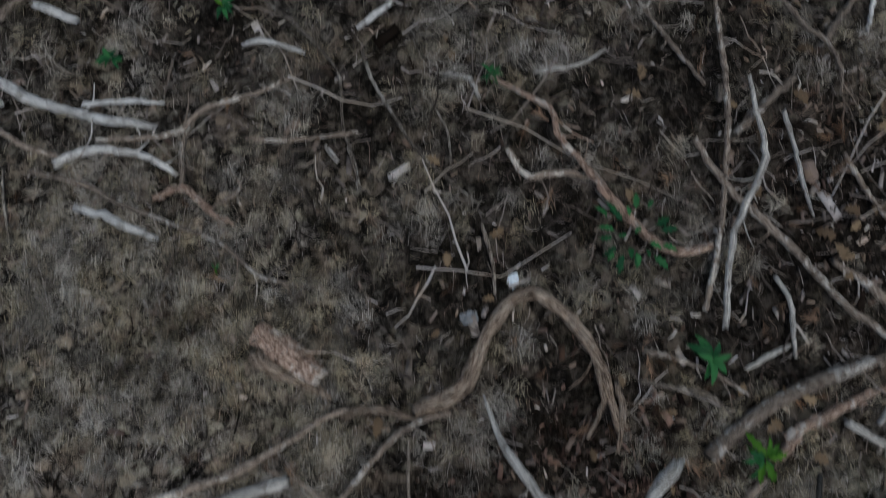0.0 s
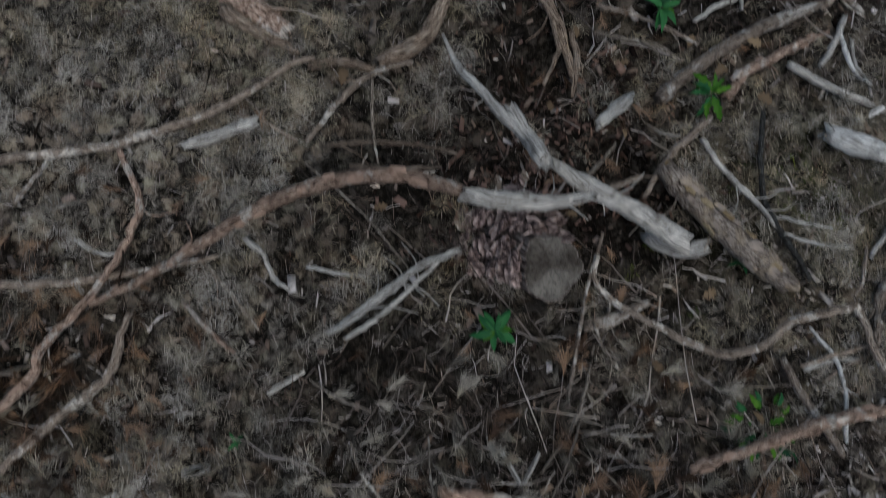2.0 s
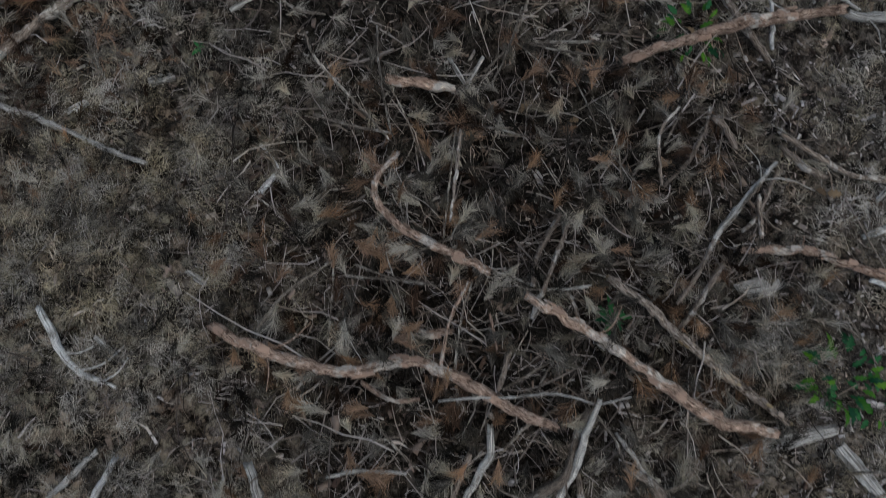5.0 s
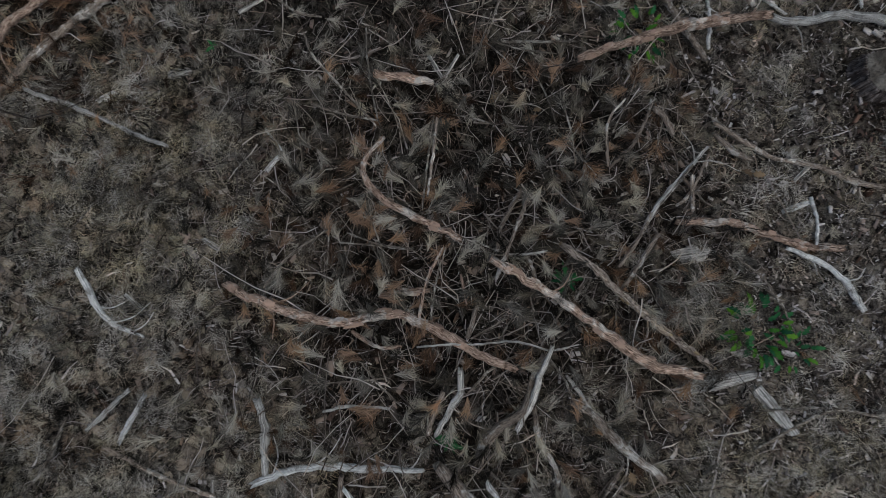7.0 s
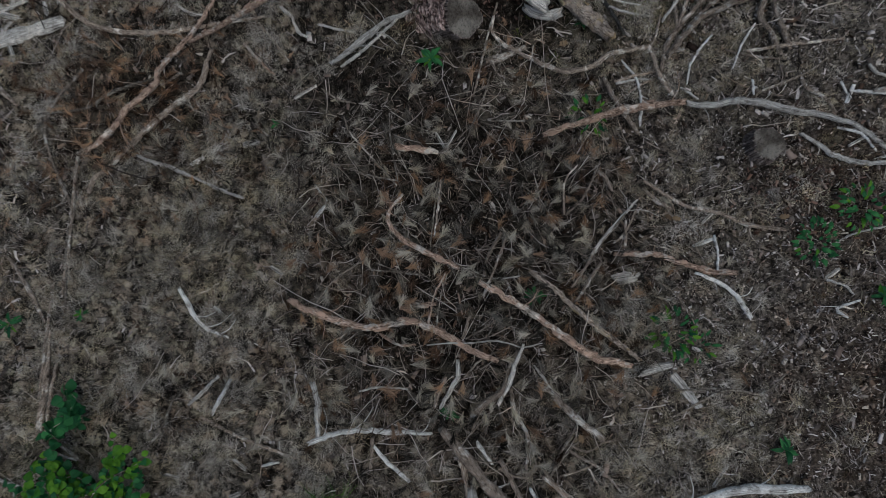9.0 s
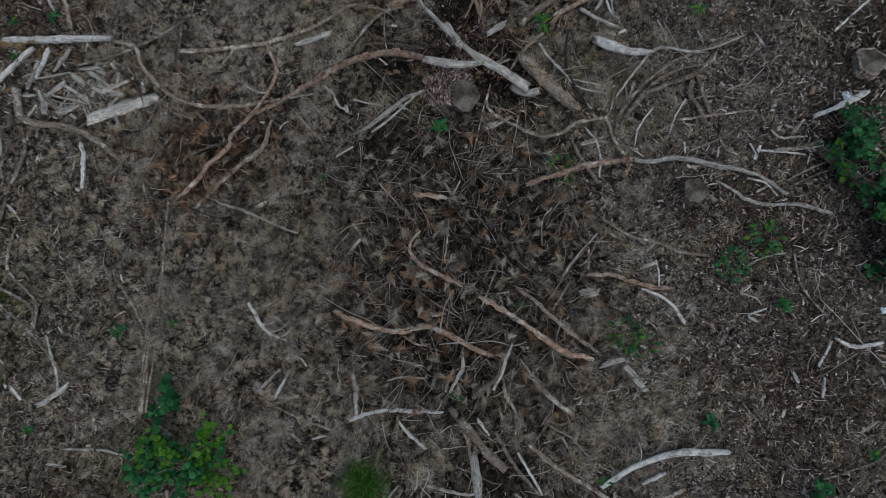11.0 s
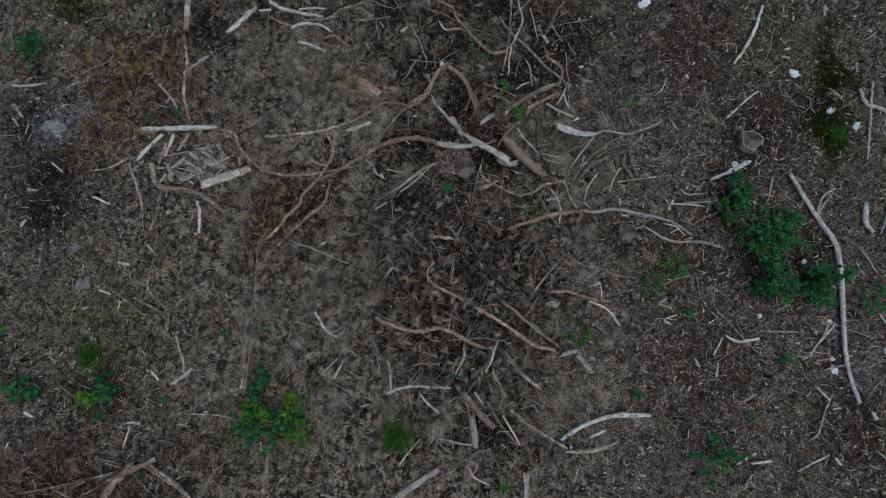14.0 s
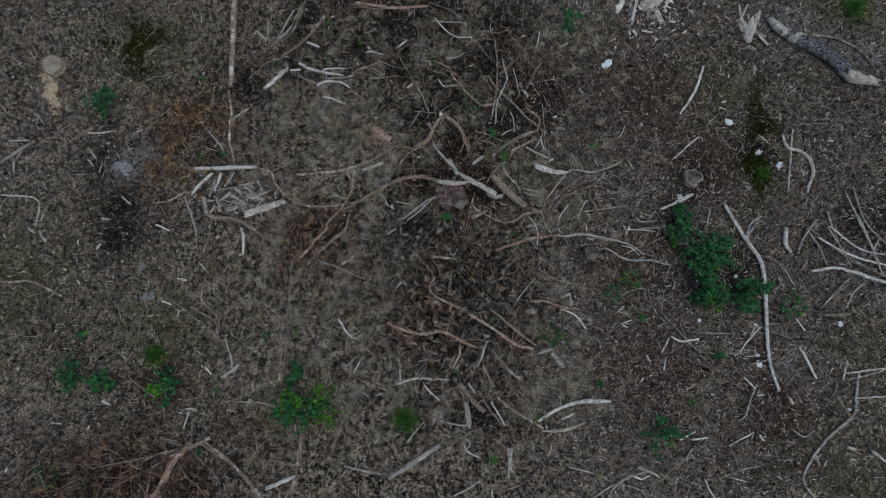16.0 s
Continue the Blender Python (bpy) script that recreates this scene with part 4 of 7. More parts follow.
branch("p", 0.0110, 0.0092, 0, 0, [(2.36,-2.67), (2.54,-2.59)])
branch("p", 0.0129, 0.0129, 0, 0, [(2.49,-2.67), (2.66,-2.65)])
branch("b", 0.0294, 0.0221, 0, 0, [(2.33,-0.34), (2.5,-0.52), (2.62,-0.63)])
branch("b", 0.0069, 0.0058, 0.07, 0.04, [(0.18,0.11), (0.13,-0.06), (0.08,-0.28), (0.06,-0.37)])
branch("t", 0.0058, 0.0047, 0.02, 0.01, [(0.15,-0.16), (0.18,-0.24), (0.25,-0.33)])
branch("b", 0.0067, 0.0056, 0.12, 0.11, [(-0.1,-0.81), (-0.13,-1.08)])
branch("b", 0.0090, 0.0090, 0.12, 0.1, [(0.18,-1.06), (0.12,-1.17), (0.1,-1.26)])
branch("b", 0.0079, 0.0068, 0.09, 0.08, [(0.62,-1.13), (0.57,-1.23), (0.51,-1.31)])
branch("b", 0.0083, 0.0068, 0.09, 0.12, [(0.1,-1.35), (0.14,-1.25), (0.2,-1.09)])
branch("b", 0.0098, 0.0085, 0.07, 0.05, [(0.65,-1.2), (0.58,-1.31), (0.53,-1.39)])
branch("g", 0.0048, 0.0035, 0.11, 0.09, [(-0.16,-1.58), (-0.06,-1.57), (0.03,-1.57), (0.13,-1.56), (0.21,-1.57), (0.28,-1.59), (0.37,-1.57)])
branch("g", 0.0097, 0.0142, 0.1, 0.05, [(0.28,-1.58), (0.25,-1.66), (0.22,-1.75), (0.17,-1.85)])
branch("g", 0.0141, 0.0113, 0.06, 0.05, [(-0.02,-1.66), (-0.02,-1.73), (-0.06,-1.8), (-0.1,-1.87)])
branch("b", 0.0113, 0.0099, 0.06, 0.05, [(-0.08,-1.73), (-0.13,-1.87)])
branch("t", 0.0055, 0.0042, 0.09, 0.08, [(-0.68,-1.38), (-0.6,-1.28), (-0.47,-1.19)])
branch("r", 0.0083, 0.0070, 0.09, 0.07, [(-0.38,-1.53), (-0.3,-1.58), (-0.22,-1.58)])
branch("r", 0.0183, 0.0161, 0.06, 0.06, [(-0.32,-0.63), (-0.12,-0.66)])
branch("t", 0.0048, 0.0035, 0.11, 0.09, [(-0.35,-0.48), (-0.34,-0.62), (-0.31,-0.78), (-0.29,-0.84)])
branch("t", 0.0055, 0.0041, 0.09, 0.1, [(-0.57,-0.49), (-0.53,-0.58), (-0.39,-0.74), (-0.31,-0.83)])
branch("b", 0.0062, 0.0049, 0.1, 0.09, [(0.48,-0.97), (0.49,-0.81), (0.55,-0.73)])
branch("t", 0.0049, 0.0042, 0.07, 0.07, [(0.78,-0.96), (0.66,-1.1)])
branch("t", 0.0042, 0.0035, 0.06, 0.06, [(0.93,-1.28), (1.02,-1.35), (1.08,-1.44), (1.12,-1.52)])
branch("b", 0.0108, 0.0081, 0, 0, [(-1.87,2.51), (-1.96,2.25), (-2.09,2.0), (-2.15,1.93)])
branch("g", 0.0135, 0.0108, 0, 0, [(-1.99,2.18), (-2.09,2.07), (-2.17,2.0)])
branch("b", 0.0095, 0.0081, 0.01, 0, [(-1.61,2.32), (-1.79,2.07), (-1.95,1.92), (-2.09,1.82)])
branch("g", 0.0135, 0.0108, 0, 0, [(-2.27,2.25), (-2.27,2.11), (-2.3,2.0)])
branch("t", 0.0081, 0.0068, 0, 0, [(-2.25,2.55), (-2.23,2.33), (-2.25,2.11)])
branch("p", 0.0108, 0.0081, 0, 0, [(-2.08,1.64), (-2.18,1.53), (-2.3,1.43)])
branch("t", 0.0081, 0.0068, 0, 0, [(-2.35,1.69), (-2.22,1.76), (-2.02,1.82)])
branch("p", 0.0081, 0.0081, 0, 0, [(-2.3,2.04), (-2.4,2.13), (-2.44,2.1)])
branch("r", 0.0108, 0.0081, 0, 0, [(-1.28,2.48), (-1.01,2.43), (-0.73,2.43), (-0.32,2.47)])
branch("b", 0.0108, 0.0081, 0.01, 0, [(-0.32,2.49), (-0.05,2.38), (0.09,2.19), (0.28,1.9), (0.42,1.72)])
branch("p", 0.0081, 0.0081, 0.01, 0, [(-0.26,2.29), (-0.12,2.12), (0.01,2.03), (0.18,2.03)])
branch("g", 0.0081, 0.0081, 0.01, 0, [(-0.29,2.25), (-0.05,2.23), (0.12,2.22)])
branch("t", 0.0081, 0.0081, 0, 0, [(0.19,0.77), (0.39,0.73), (0.46,0.67)])
branch("t", 0.0081, 0.0068, 0, 0, [(0.63,2.12), (0.49,2.08), (0.36,2.1)])
branch("t", 0.0081, 0.0068, 0, 0, [(0.98,2.3), (1.04,2.15)])
branch("p", 0.0081, 0.0081, 0, 0, [(1.0,2.08), (0.96,1.9)])
branch("t", 0.0081, 0.0081, 0, 0, [(2.1,-0.59), (2.3,-0.5), (2.5,-0.43)])
branch("t", 0.0081, 0.0068, 0, 0, [(2.58,-1.52), (2.75,-1.43), (2.94,-1.34)])
branch("p", 0.0108, 0.0081, 0, 0, [(3.17,-1.65), (3.24,-1.56), (3.28,-1.47)])
branch("g", 0.0135, 0.0108, 0, 0, [(3.51,-0.67), (3.66,-0.8), (3.77,-1.0)])
branch("g", 0.0108, 0.0081, 0.01, 0, [(4.06,-0.29), (3.96,-0.42), (3.86,-0.58)])
branch("p", 0.0298, 0.0244, 0, 0, [(3.74,-0.35), (3.71,-0.52), (3.75,-0.61)])
branch("g", 0.0108, 0.0081, 0.02, 0, [(3.98,-0.35), (4.1,-0.55), (4.18,-0.78)])
branch("g", 0.0108, 0.0081, 0.01, 0, [(4.59,-0.23), (4.66,-0.46), (4.74,-0.69), (4.78,-0.91)])
branch("g", 0.0081, 0.0081, 0.01, 0, [(4.23,-0.29), (4.31,-0.49), (4.47,-0.75)])
branch("g", 0.0108, 0.0081, 0, 0, [(4.8,-0.46), (4.68,-0.65), (4.6,-0.78)])
branch("g", 0.0108, 0.0081, 0, 0, [(4.57,-0.98), (4.43,-1.1), (4.35,-1.26)])
branch("g", 0.0081, 0.0081, 0, 0, [(4.31,-1.04), (4.17,-1.16), (4.06,-1.26)])
branch("b", 0.0108, 0.0081, 0, 0, [(4.08,-1.34), (4.28,-1.34), (4.54,-1.28)])
branch("p", 0.0108, 0.0081, 0, 0, [(3.76,-1.38), (3.85,-1.51)])
branch("p", 0.0081, 0.0081, 0, 0, [(4.28,-1.85), (4.21,-2.05)])
branch("b", 0.0135, 0.0108, 0, 0, [(4.26,-2.05), (4.45,-2.01), (4.7,-1.95)])
branch("p", 0.0135, 0.0108, 0, 0, [(3.13,-2.02), (3.22,-2.13)])
branch("g", 0.0108, 0.0081, 0, 0, [(3.25,-2.09), (3.16,-2.27), (3.09,-2.42), (3.02,-2.48)])
branch("p", 0.0081, 0.0081, 0, 0, [(3.24,-2.21), (3.31,-2.2)])
branch("t", 0.0081, 0.0054, 0, 0, [(1.75,-2.26), (1.87,-2.37)])
branch("p", 0.0108, 0.0081, 0, 0, [(3.15,-2.6), (3.02,-2.67), (2.89,-2.74)])
branch("g", 0.0108, 0.0081, 0, 0, [(2.49,-2.77), (2.4,-2.88)])
branch("b", 0.0108, 0.0081, 0, 0, [(2.8,-3.06), (2.99,-2.99), (3.21,-2.95)])
branch("p", 0.0081, 0.0081, 0, 0, [(2.92,-3.08), (3.04,-3.11)])
branch("p", 0.0081, 0.0081, 0, 0, [(2.6,-3.09), (2.65,-3.21), (2.72,-3.3)])
branch("p", 0.0135, 0.0081, 0, 0, [(1.82,-3.03), (1.91,-3.07), (2.01,-3.04)])
branch("g", 0.0163, 0.0135, 0, 0, [(1.89,-2.95), (2.04,-3.01), (2.1,-3.05)])
branch("g", 0.0108, 0.0081, 0, 0, [(1.39,-3.26), (1.57,-3.15), (1.7,-3.13), (1.91,-3.19), (1.96,-3.29)])
branch("t", 0.0081, 0.0081, 0, 0, [(1.4,-3.01), (1.61,-3.11), (1.81,-3.26)])
branch("b", 0.0135, 0.0108, 0, 0, [(4.13,-2.08), (4.11,-2.16), (4.05,-2.25)])
branch("b", 0.0108, 0.0081, 0, 0, [(4.08,-2.49), (4.01,-2.59)])
branch("g", 0.0108, 0.0081, 0, 0, [(3.58,-2.57), (3.7,-2.65), (3.83,-2.59)])
branch("b", 0.0135, 0.0108, 0, 0, [(4.24,-2.46), (4.11,-2.22)])
branch("p", 0.0190, 0.0163, 0, 0, [(4.44,-2.81), (4.52,-2.89), (4.64,-2.97)])
branch("p", 0.0081, 0.0081, 0, 0, [(-0.42,-2.44), (-0.52,-2.55), (-0.6,-2.65)])
branch("b", 0.0135, 0.0108, 0, 0, [(-0.3,-2.5), (-0.21,-2.57), (-0.03,-2.62)])
branch("b", 0.0190, 0.0108, 0, 0, [(0.19,-2.53), (0.07,-2.56), (-0.01,-2.65), (-0.03,-2.77), (-0.06,-2.94)])
branch("p", 0.0108, 0.0081, 0, 0, [(0.0,-2.68), (0.06,-2.77), (0.18,-2.83)])
branch("t", 0.0081, 0.0081, 0, 0, [(-0.12,-2.71), (-0.3,-2.79), (-0.4,-2.91)])
branch("t", 0.0081, 0.0081, 0, 0, [(-0.03,-3.0), (-0.22,-3.06)])
branch("p", 0.0081, 0.0081, 0, 0, [(0.18,-3.07), (0.03,-3.16), (-0.13,-3.23)])
branch("p", 0.0135, 0.0108, 0, 0, [(0.3,-3.17), (0.31,-3.25)])
branch("g", 0.0325, 0.0298, 0, 0, [(0.04,-2.26), (0.06,-2.41), (0.07,-2.5)])
branch("g", 0.0108, 0.0081, 0, 0, [(1.15,-2.94), (1.34,-2.99), (1.55,-3.07)])
branch("t", 0.0081, 0.0054, 0, 0, [(0.28,-2.77), (0.29,-3.06), (0.3,-3.25)])
branch("t", 0.0081, 0.0054, 0, 0, [(0.37,-2.71), (0.4,-2.95), (0.36,-3.18)])
branch("t", 0.0068, 0.0054, 0, 0, [(0.68,-2.6), (0.8,-2.72), (0.91,-3.07), (1.02,-3.26)])
branch("p", 0.0081, 0.0081, 0, 0, [(-5.26,0.8), (-5.03,0.81)])
branch("b", 0.0135, 0.0108, 0, 0, [(-4.63,0.73), (-4.44,0.85), (-4.29,0.94)])
branch("g", 0.0163, 0.0108, 0, 0, [(-4.34,0.89), (-4.18,0.89), (-4.04,0.92)])
branch("t", 0.0081, 0.0068, 0, 0, [(-4.53,0.71), (-4.42,0.55), (-4.34,0.38), (-4.28,0.31)])
branch("t", 0.0081, 0.0068, 0, 0, [(-4.64,0.11), (-4.45,0.12), (-4.31,0.07), (-4.15,0.09)])
branch("g", 0.0135, 0.0108, 0, 0, [(-4.31,0.68), (-4.23,0.58)])
branch("g", 0.0135, 0.0108, 0, 0, [(-4.32,0.56), (-4.25,0.48)])
branch("p", 0.0108, 0.0081, 0, 0, [(-3.87,0.1), (-3.78,0.02)])
branch("b", 0.0163, 0.0135, 0, 0, [(-4.46,-0.08), (-4.31,-0.08)])
branch("p", 0.0081, 0.0081, 0, 0, [(-4.92,-0.25), (-4.85,-0.3)])
branch("g", 0.0135, 0.0135, 0, 0, [(-4.79,-0.29), (-4.72,-0.4)])
branch("p", 0.0135, 0.0108, 0, 0, [(-3.48,-0.22), (-3.32,-0.29)])
branch("t", 0.0081, 0.0068, 0, 0, [(-3.51,0.23), (-3.29,0.31), (-3.1,0.36)])
branch("b", 0.0108, 0.0081, 0, 0, [(-3.34,0.13), (-3.25,0.26), (-3.19,0.36)])
branch("b", 0.0135, 0.0108, 0, 0, [(-5.17,0.55), (-5.09,0.71), (-4.99,0.76)])
branch("b", 0.0135, 0.0108, 0.01, 0, [(-3.47,-2.83), (-3.3,-2.75), (-3.06,-2.72)])
branch("t", 0.0081, 0.0081, 0.01, 0, [(-3.69,-2.78), (-3.53,-2.89), (-3.22,-2.99)])
branch("t", 0.0081, 0.0068, 0, 0, [(-4.39,-2.84), (-4.11,-2.86), (-3.96,-2.92)])
branch("t", 0.0081, 0.0068, 0, 0, [(-4.31,-3.01), (-4.08,-2.95), (-3.87,-2.95)])
branch("t", 0.0081, 0.0068, 0.01, 0, [(-4.54,-3.13), (-4.24,-3.11), (-3.92,-3.07)])
branch("b", 0.0108, 0.0108, 0.01, 0, [(-3.37,-2.97), (-3.4,-3.2)])
branch("b", 0.0108, 0.0081, 0, 0, [(-2.97,-2.67), (-2.87,-2.79), (-2.71,-2.94), (-2.61,-3.06)])
branch("b", 0.0108, 0.0081, 0, 0, [(-3.08,-2.85), (-2.98,-2.99), (-2.86,-3.08), (-2.73,-3.23)])
branch("b", 0.0108, 0.0081, 0, 0, [(-3.18,-3.02), (-3.12,-3.22)])
branch("p", 0.0081, 0.0081, 0, 0, [(-2.99,-2.31), (-3.04,-2.48)])
branch("g", 0.0081, 0.0081, 0, 0, [(-2.47,-2.21), (-2.25,-2.22), (-2.09,-2.25)])
branch("b", 0.0081, 0.0081, 0, 0, [(-2.27,-2.47), (-2.12,-2.52), (-1.96,-2.49), (-1.81,-2.46)])
branch("p", 0.0108, 0.0081, 0, 0, [(-4.49,-2.41), (-4.38,-2.42)])
branch("p", 0.0163, 0.0135, 0, 0, [(-3.95,-2.18), (-3.88,-2.22)])
branch("t", 0.0081, 0.0081, 0, 0, [(-2.05,-2.56), (-2.17,-2.65), (-2.26,-2.74)])
branch("b", 0.0189, 0.0135, 0.02, 0, [(-1.68,-2.3), (-1.74,-2.48), (-1.76,-2.74), (-1.78,-2.92)])
branch("t", 0.0057, 0.0046, 0.06, 0.04, [(0.28,-1.62), (0.33,-1.69), (0.36,-1.77)])
branch("t", 0.0057, 0.0046, 0.06, 0.04, [(0.17,-1.61), (0.09,-1.65), (0.01,-1.73)])
branch("t", 0.0058, 0.0046, 0.05, 0.03, [(0.31,-1.55), (0.38,-1.51), (0.49,-1.47)])
branch("b", 0.0093, 0.0082, 0.01, 0, [(0.38,-2.16), (0.44,-2.24), (0.48,-2.3)])
branch("b", 0.0070, 0.0059, 0.01, 0, [(0.53,-1.97), (0.49,-2.04), (0.45,-2.11), (0.42,-2.19)])
branch("b", 0.0058, 0.0047, 0.01, 0, [(0.49,-2.04), (0.59,-2.08), (0.67,-2.04), (0.73,-2.03)])
branch("b", 0.0058, 0.0047, 0.01, 0, [(0.46,-2.19), (0.56,-2.16), (0.62,-2.14)])
branch("b", 0.0070, 0.0059, 0, 0, [(0.59,-2.15), (0.64,-2.24), (0.68,-2.3)])
branch("p", 0.0070, 0.0047, 0, 0, [(0.11,-2.27), (0.22,-2.23)])
branch("b", 0.0105, 0.0082, 0.01, 0, [(0.17,-2.15), (0.23,-2.19), (0.31,-2.2)])
branch("b", 0.0163, 0.0140, 0.01, 0, [(-0.01,-2.12), (0.02,-2.21), (0.03,-2.3)])
branch("t", 0.0058, 0.0047, 0.01, 0, [(0.07,-1.99), (0.14,-2.05), (0.21,-2.09)])
branch("g", 0.0070, 0.0059, 0.02, 0, [(0.75,0.11), (0.84,0.08), (0.95,0.07)])
branch("p", 0.0082, 0.0070, 0.01, 0, [(1.26,-0.04), (1.2,-0.11), (1.16,-0.18)])
branch("p", 0.0070, 0.0047, 0.01, 0, [(1.15,-0.18), (1.13,-0.29)])
branch("p", 0.0070, 0.0059, 0.01, 0, [(1.47,0.01), (1.41,-0.09), (1.36,-0.21)])
branch("b", 0.0070, 0.0058, 0.01, 0.01, [(1.01,0.07), (0.98,-0.04), (0.96,-0.08)])
branch("b", 0.0093, 0.0070, 0.02, 0, [(1.08,0.14), (1.09,0.02), (1.08,-0.12)])
branch("b", 0.0093, 0.0070, 0.01, 0, [(1.14,0.14), (1.09,-0.0), (1.0,-0.15)])
branch("b", 0.0070, 0.0059, 0, 0, [(1.34,-0.11), (1.48,-0.15), (1.62,-0.17)])
branch("p", 0.0082, 0.0070, 0, 0, [(1.45,-0.28), (1.45,-0.35)])
branch("p", 0.0070, 0.0059, 0, 0, [(1.1,-0.31), (1.18,-0.37)])
branch("p", 0.0082, 0.0059, 0, 0, [(1.84,-0.53), (1.94,-0.56), (2.03,-0.64)])
branch("b", 0.0070, 0.0059, 0, 0, [(0.83,-0.34), (0.91,-0.29), (0.97,-0.27)])
branch("p", 0.0070, 0.0059, 0, 0, [(1.87,-0.3), (1.9,-0.35)])
branch("o", 0.0325, 0.0163, -0.02, -0.025, [(-0.99,0.84), (-0.93,0.79), (-0.85,0.76), (-0.77,0.71)])
branch("o", 0.0178, 0.0114, -0.012, -0.015, [(-0.72,0.66), (-0.63,0.68), (-0.5,0.65)])
branch("o", 0.0145, 0.0080, 0, 0, [(0.11,0.76), (0.13,0.67), (0.11,0.56)])
branch("o", 0.0113, 0.0064, 0, 0, [(0.05,0.8), (0.07,0.71), (0.02,0.6)])
branch("o", 0.0097, 0.0064, 0, 0, [(-0.66,0.4), (-0.52,0.41), (-0.38,0.4), (-0.26,0.37)])
branch("o", 0.0113, 0.0064, 0, 0, [(-0.59,0.33), (-0.45,0.32), (-0.31,0.33)])
branch("t", 0.0046, 0.0034, 0.01, 0.01, [(-0.73, 0.34), (-0.55, 0.18), (-0.41, 0.01)])
branch("t", 0.0046, 0.0034, 0.01, 0.01, [(0.15, -0.23), (0.13, -0.33), (0.20, -0.36)])
branch("b", 0.0092, 0.0080, 0.01, 0.01, [(0.76, -0.29), (0.86, -0.26), (0.98, -0.23)])
branch("p", 0.0092, 0.0069, 0.01, 0.01, [(0.97, 0.76), (1.00, 0.64), (1.05, 0.59)])
branch("p", 0.0069, 0.0046, 0, 0, [(0.73, 0.17), (0.81, 0.15), (0.91, 0.13)])
branch("t", 0.0057, 0.0046, 0.01, 0.01, [(0.34, 0.74), (0.39, 0.69), (0.37, 0.63)])
branch("t", 0.0057, 0.0046, 0, 0, [(-1.41, 0.23), (-1.53, 0.20), (-1.71, 0.24)])
branch("b", 0.0103, 0.0080, 0, 0, [(-1.62, 0.22), (-1.57, 0.29), (-1.52, 0.36)])
branch("t", 0.0046, 0.0034, 0.088, 0.088, [(-0.01, -0.66), (0.04, -0.56), (0.09, -0.41)])
branch("t", 0.0046, 0.0034, 0.088, 0.088, [(-0.11, -0.77), (-0.13, -0.93), (-0.15, -1.13)])
branch("t", 0.0034, 0.0034, 0.068, 0.068, [(-0.44, -1.23), (-0.31, -1.24), (-0.18, -1.25)])
branch("r", 0.0149, 0.0126, 0.038, 0.038, [(-0.29, -1.41), (-0.22, -1.40), (-0.13, -1.39)])
branch("b", 0.0103, 0.0080, 0.088, 0.088, [(0.00, -1.55), (0.02, -1.49), (0.04, -1.43)])
branch("r", 0.0069, 0.0046, 0.088, 0.088, [(-0.16, -1.49), (-0.13, -1.35), (-0.08, -1.25)])
branch("t", 0.0046, 0.0034, 0.088, 0.088, [(-0.12, -1.49), (-0.10, -1.35), (-0.07, -1.25)])
branch("r", 0.0057, 0.0046, 0.098, 0.098, [(-0.02, -1.34), (-0.01, -1.38), (0.00, -1.44)])
branch("t", 0.0046, 0.0034, 0.088, 0.088, [(0.11, -1.56), (0.14, -1.50), (0.18, -1.45)])
branch("g", 0.0057, 0.0046, 0.088, 0.088, [(0.14, -1.27), (0.20, -1.27), (0.27, -1.26)])
branch("b", 0.0080, 0.0069, 0.088, 0.088, [(0.20, -1.28), (0.22, -1.31), (0.23, -1.35)])
branch("t", 0.0046, 0.0034, 0.078, 0.078, [(-0.40, -1.20), (-0.29, -1.24), (-0.17, -1.26)])
branch("t", 0.0046, 0.0034, 0.078, 0.078, [(0.02, -1.55), (0.09, -1.51), (0.16, -1.47)])
branch("b", 0.0069, 0.0057, 0.088, 0.088, [(0.49, -0.97), (0.57, -0.89), (0.62, -0.80), (0.64, -0.73)])
branch("g", 0.0103, 0.0080, 0.058, 0.058, [(0.63, -1.14), (0.66, -1.09), (0.76, -0.98), (0.84, -0.89)])
branch("b", 0.0069, 0.0057, 0.048, 0.048, [(0.72, -1.10), (0.78, -1.05), (0.85, -0.91)])
branch("b", 0.0080, 0.0069, 0.058, 0.058, [(0.77, -1.12), (0.78, -1.06), (0.78, -0.99)])
branch("b", 0.0126, 0.0103, 0.068, 0.068, [(0.65, -0.76), (0.69, -0.79), (0.72, -0.85)])
branch("t", 0.0046, 0.0034, 0.01, 0.01, [(0.81, -1.04), (0.87, -1.09), (1.04, -1.13)])
branch("t", 0.0046, 0.0034, 0.038, 0.038, [(-0.35, -1.64), (-0.29, -1.71), (-0.22, -1.78)])
branch("g", 0.0069, 0.0057, 0.028, 0.028, [(-0.48, -1.80), (-0.39, -1.78), (-0.26, -1.79)])
branch("g", 0.0080, 0.0069, 0.038, 0.038, [(0.34, -1.68), (0.39, -1.75), (0.43, -1.81)])
branch("t", 0.0046, 0.0034, 0.038, 0.038, [(0.37, -1.43), (0.42, -1.34), (0.48, -1.28)])
branch("t", 0.0046, 0.0034, 0.068, 0.068, [(0.10, -0.51), (0.20, -0.54), (0.32, -0.55)])
branch("t", 0.0057, 0.0046, 0.058, 0.058, [(-0.54, -0.74), (-0.43, -0.78), (-0.31, -0.80)])
branch("t", 0.0046, 0.0034, 0.058, 0.058, [(0.29, -1.15), (0.41, -1.16), (0.49, -1.15)])
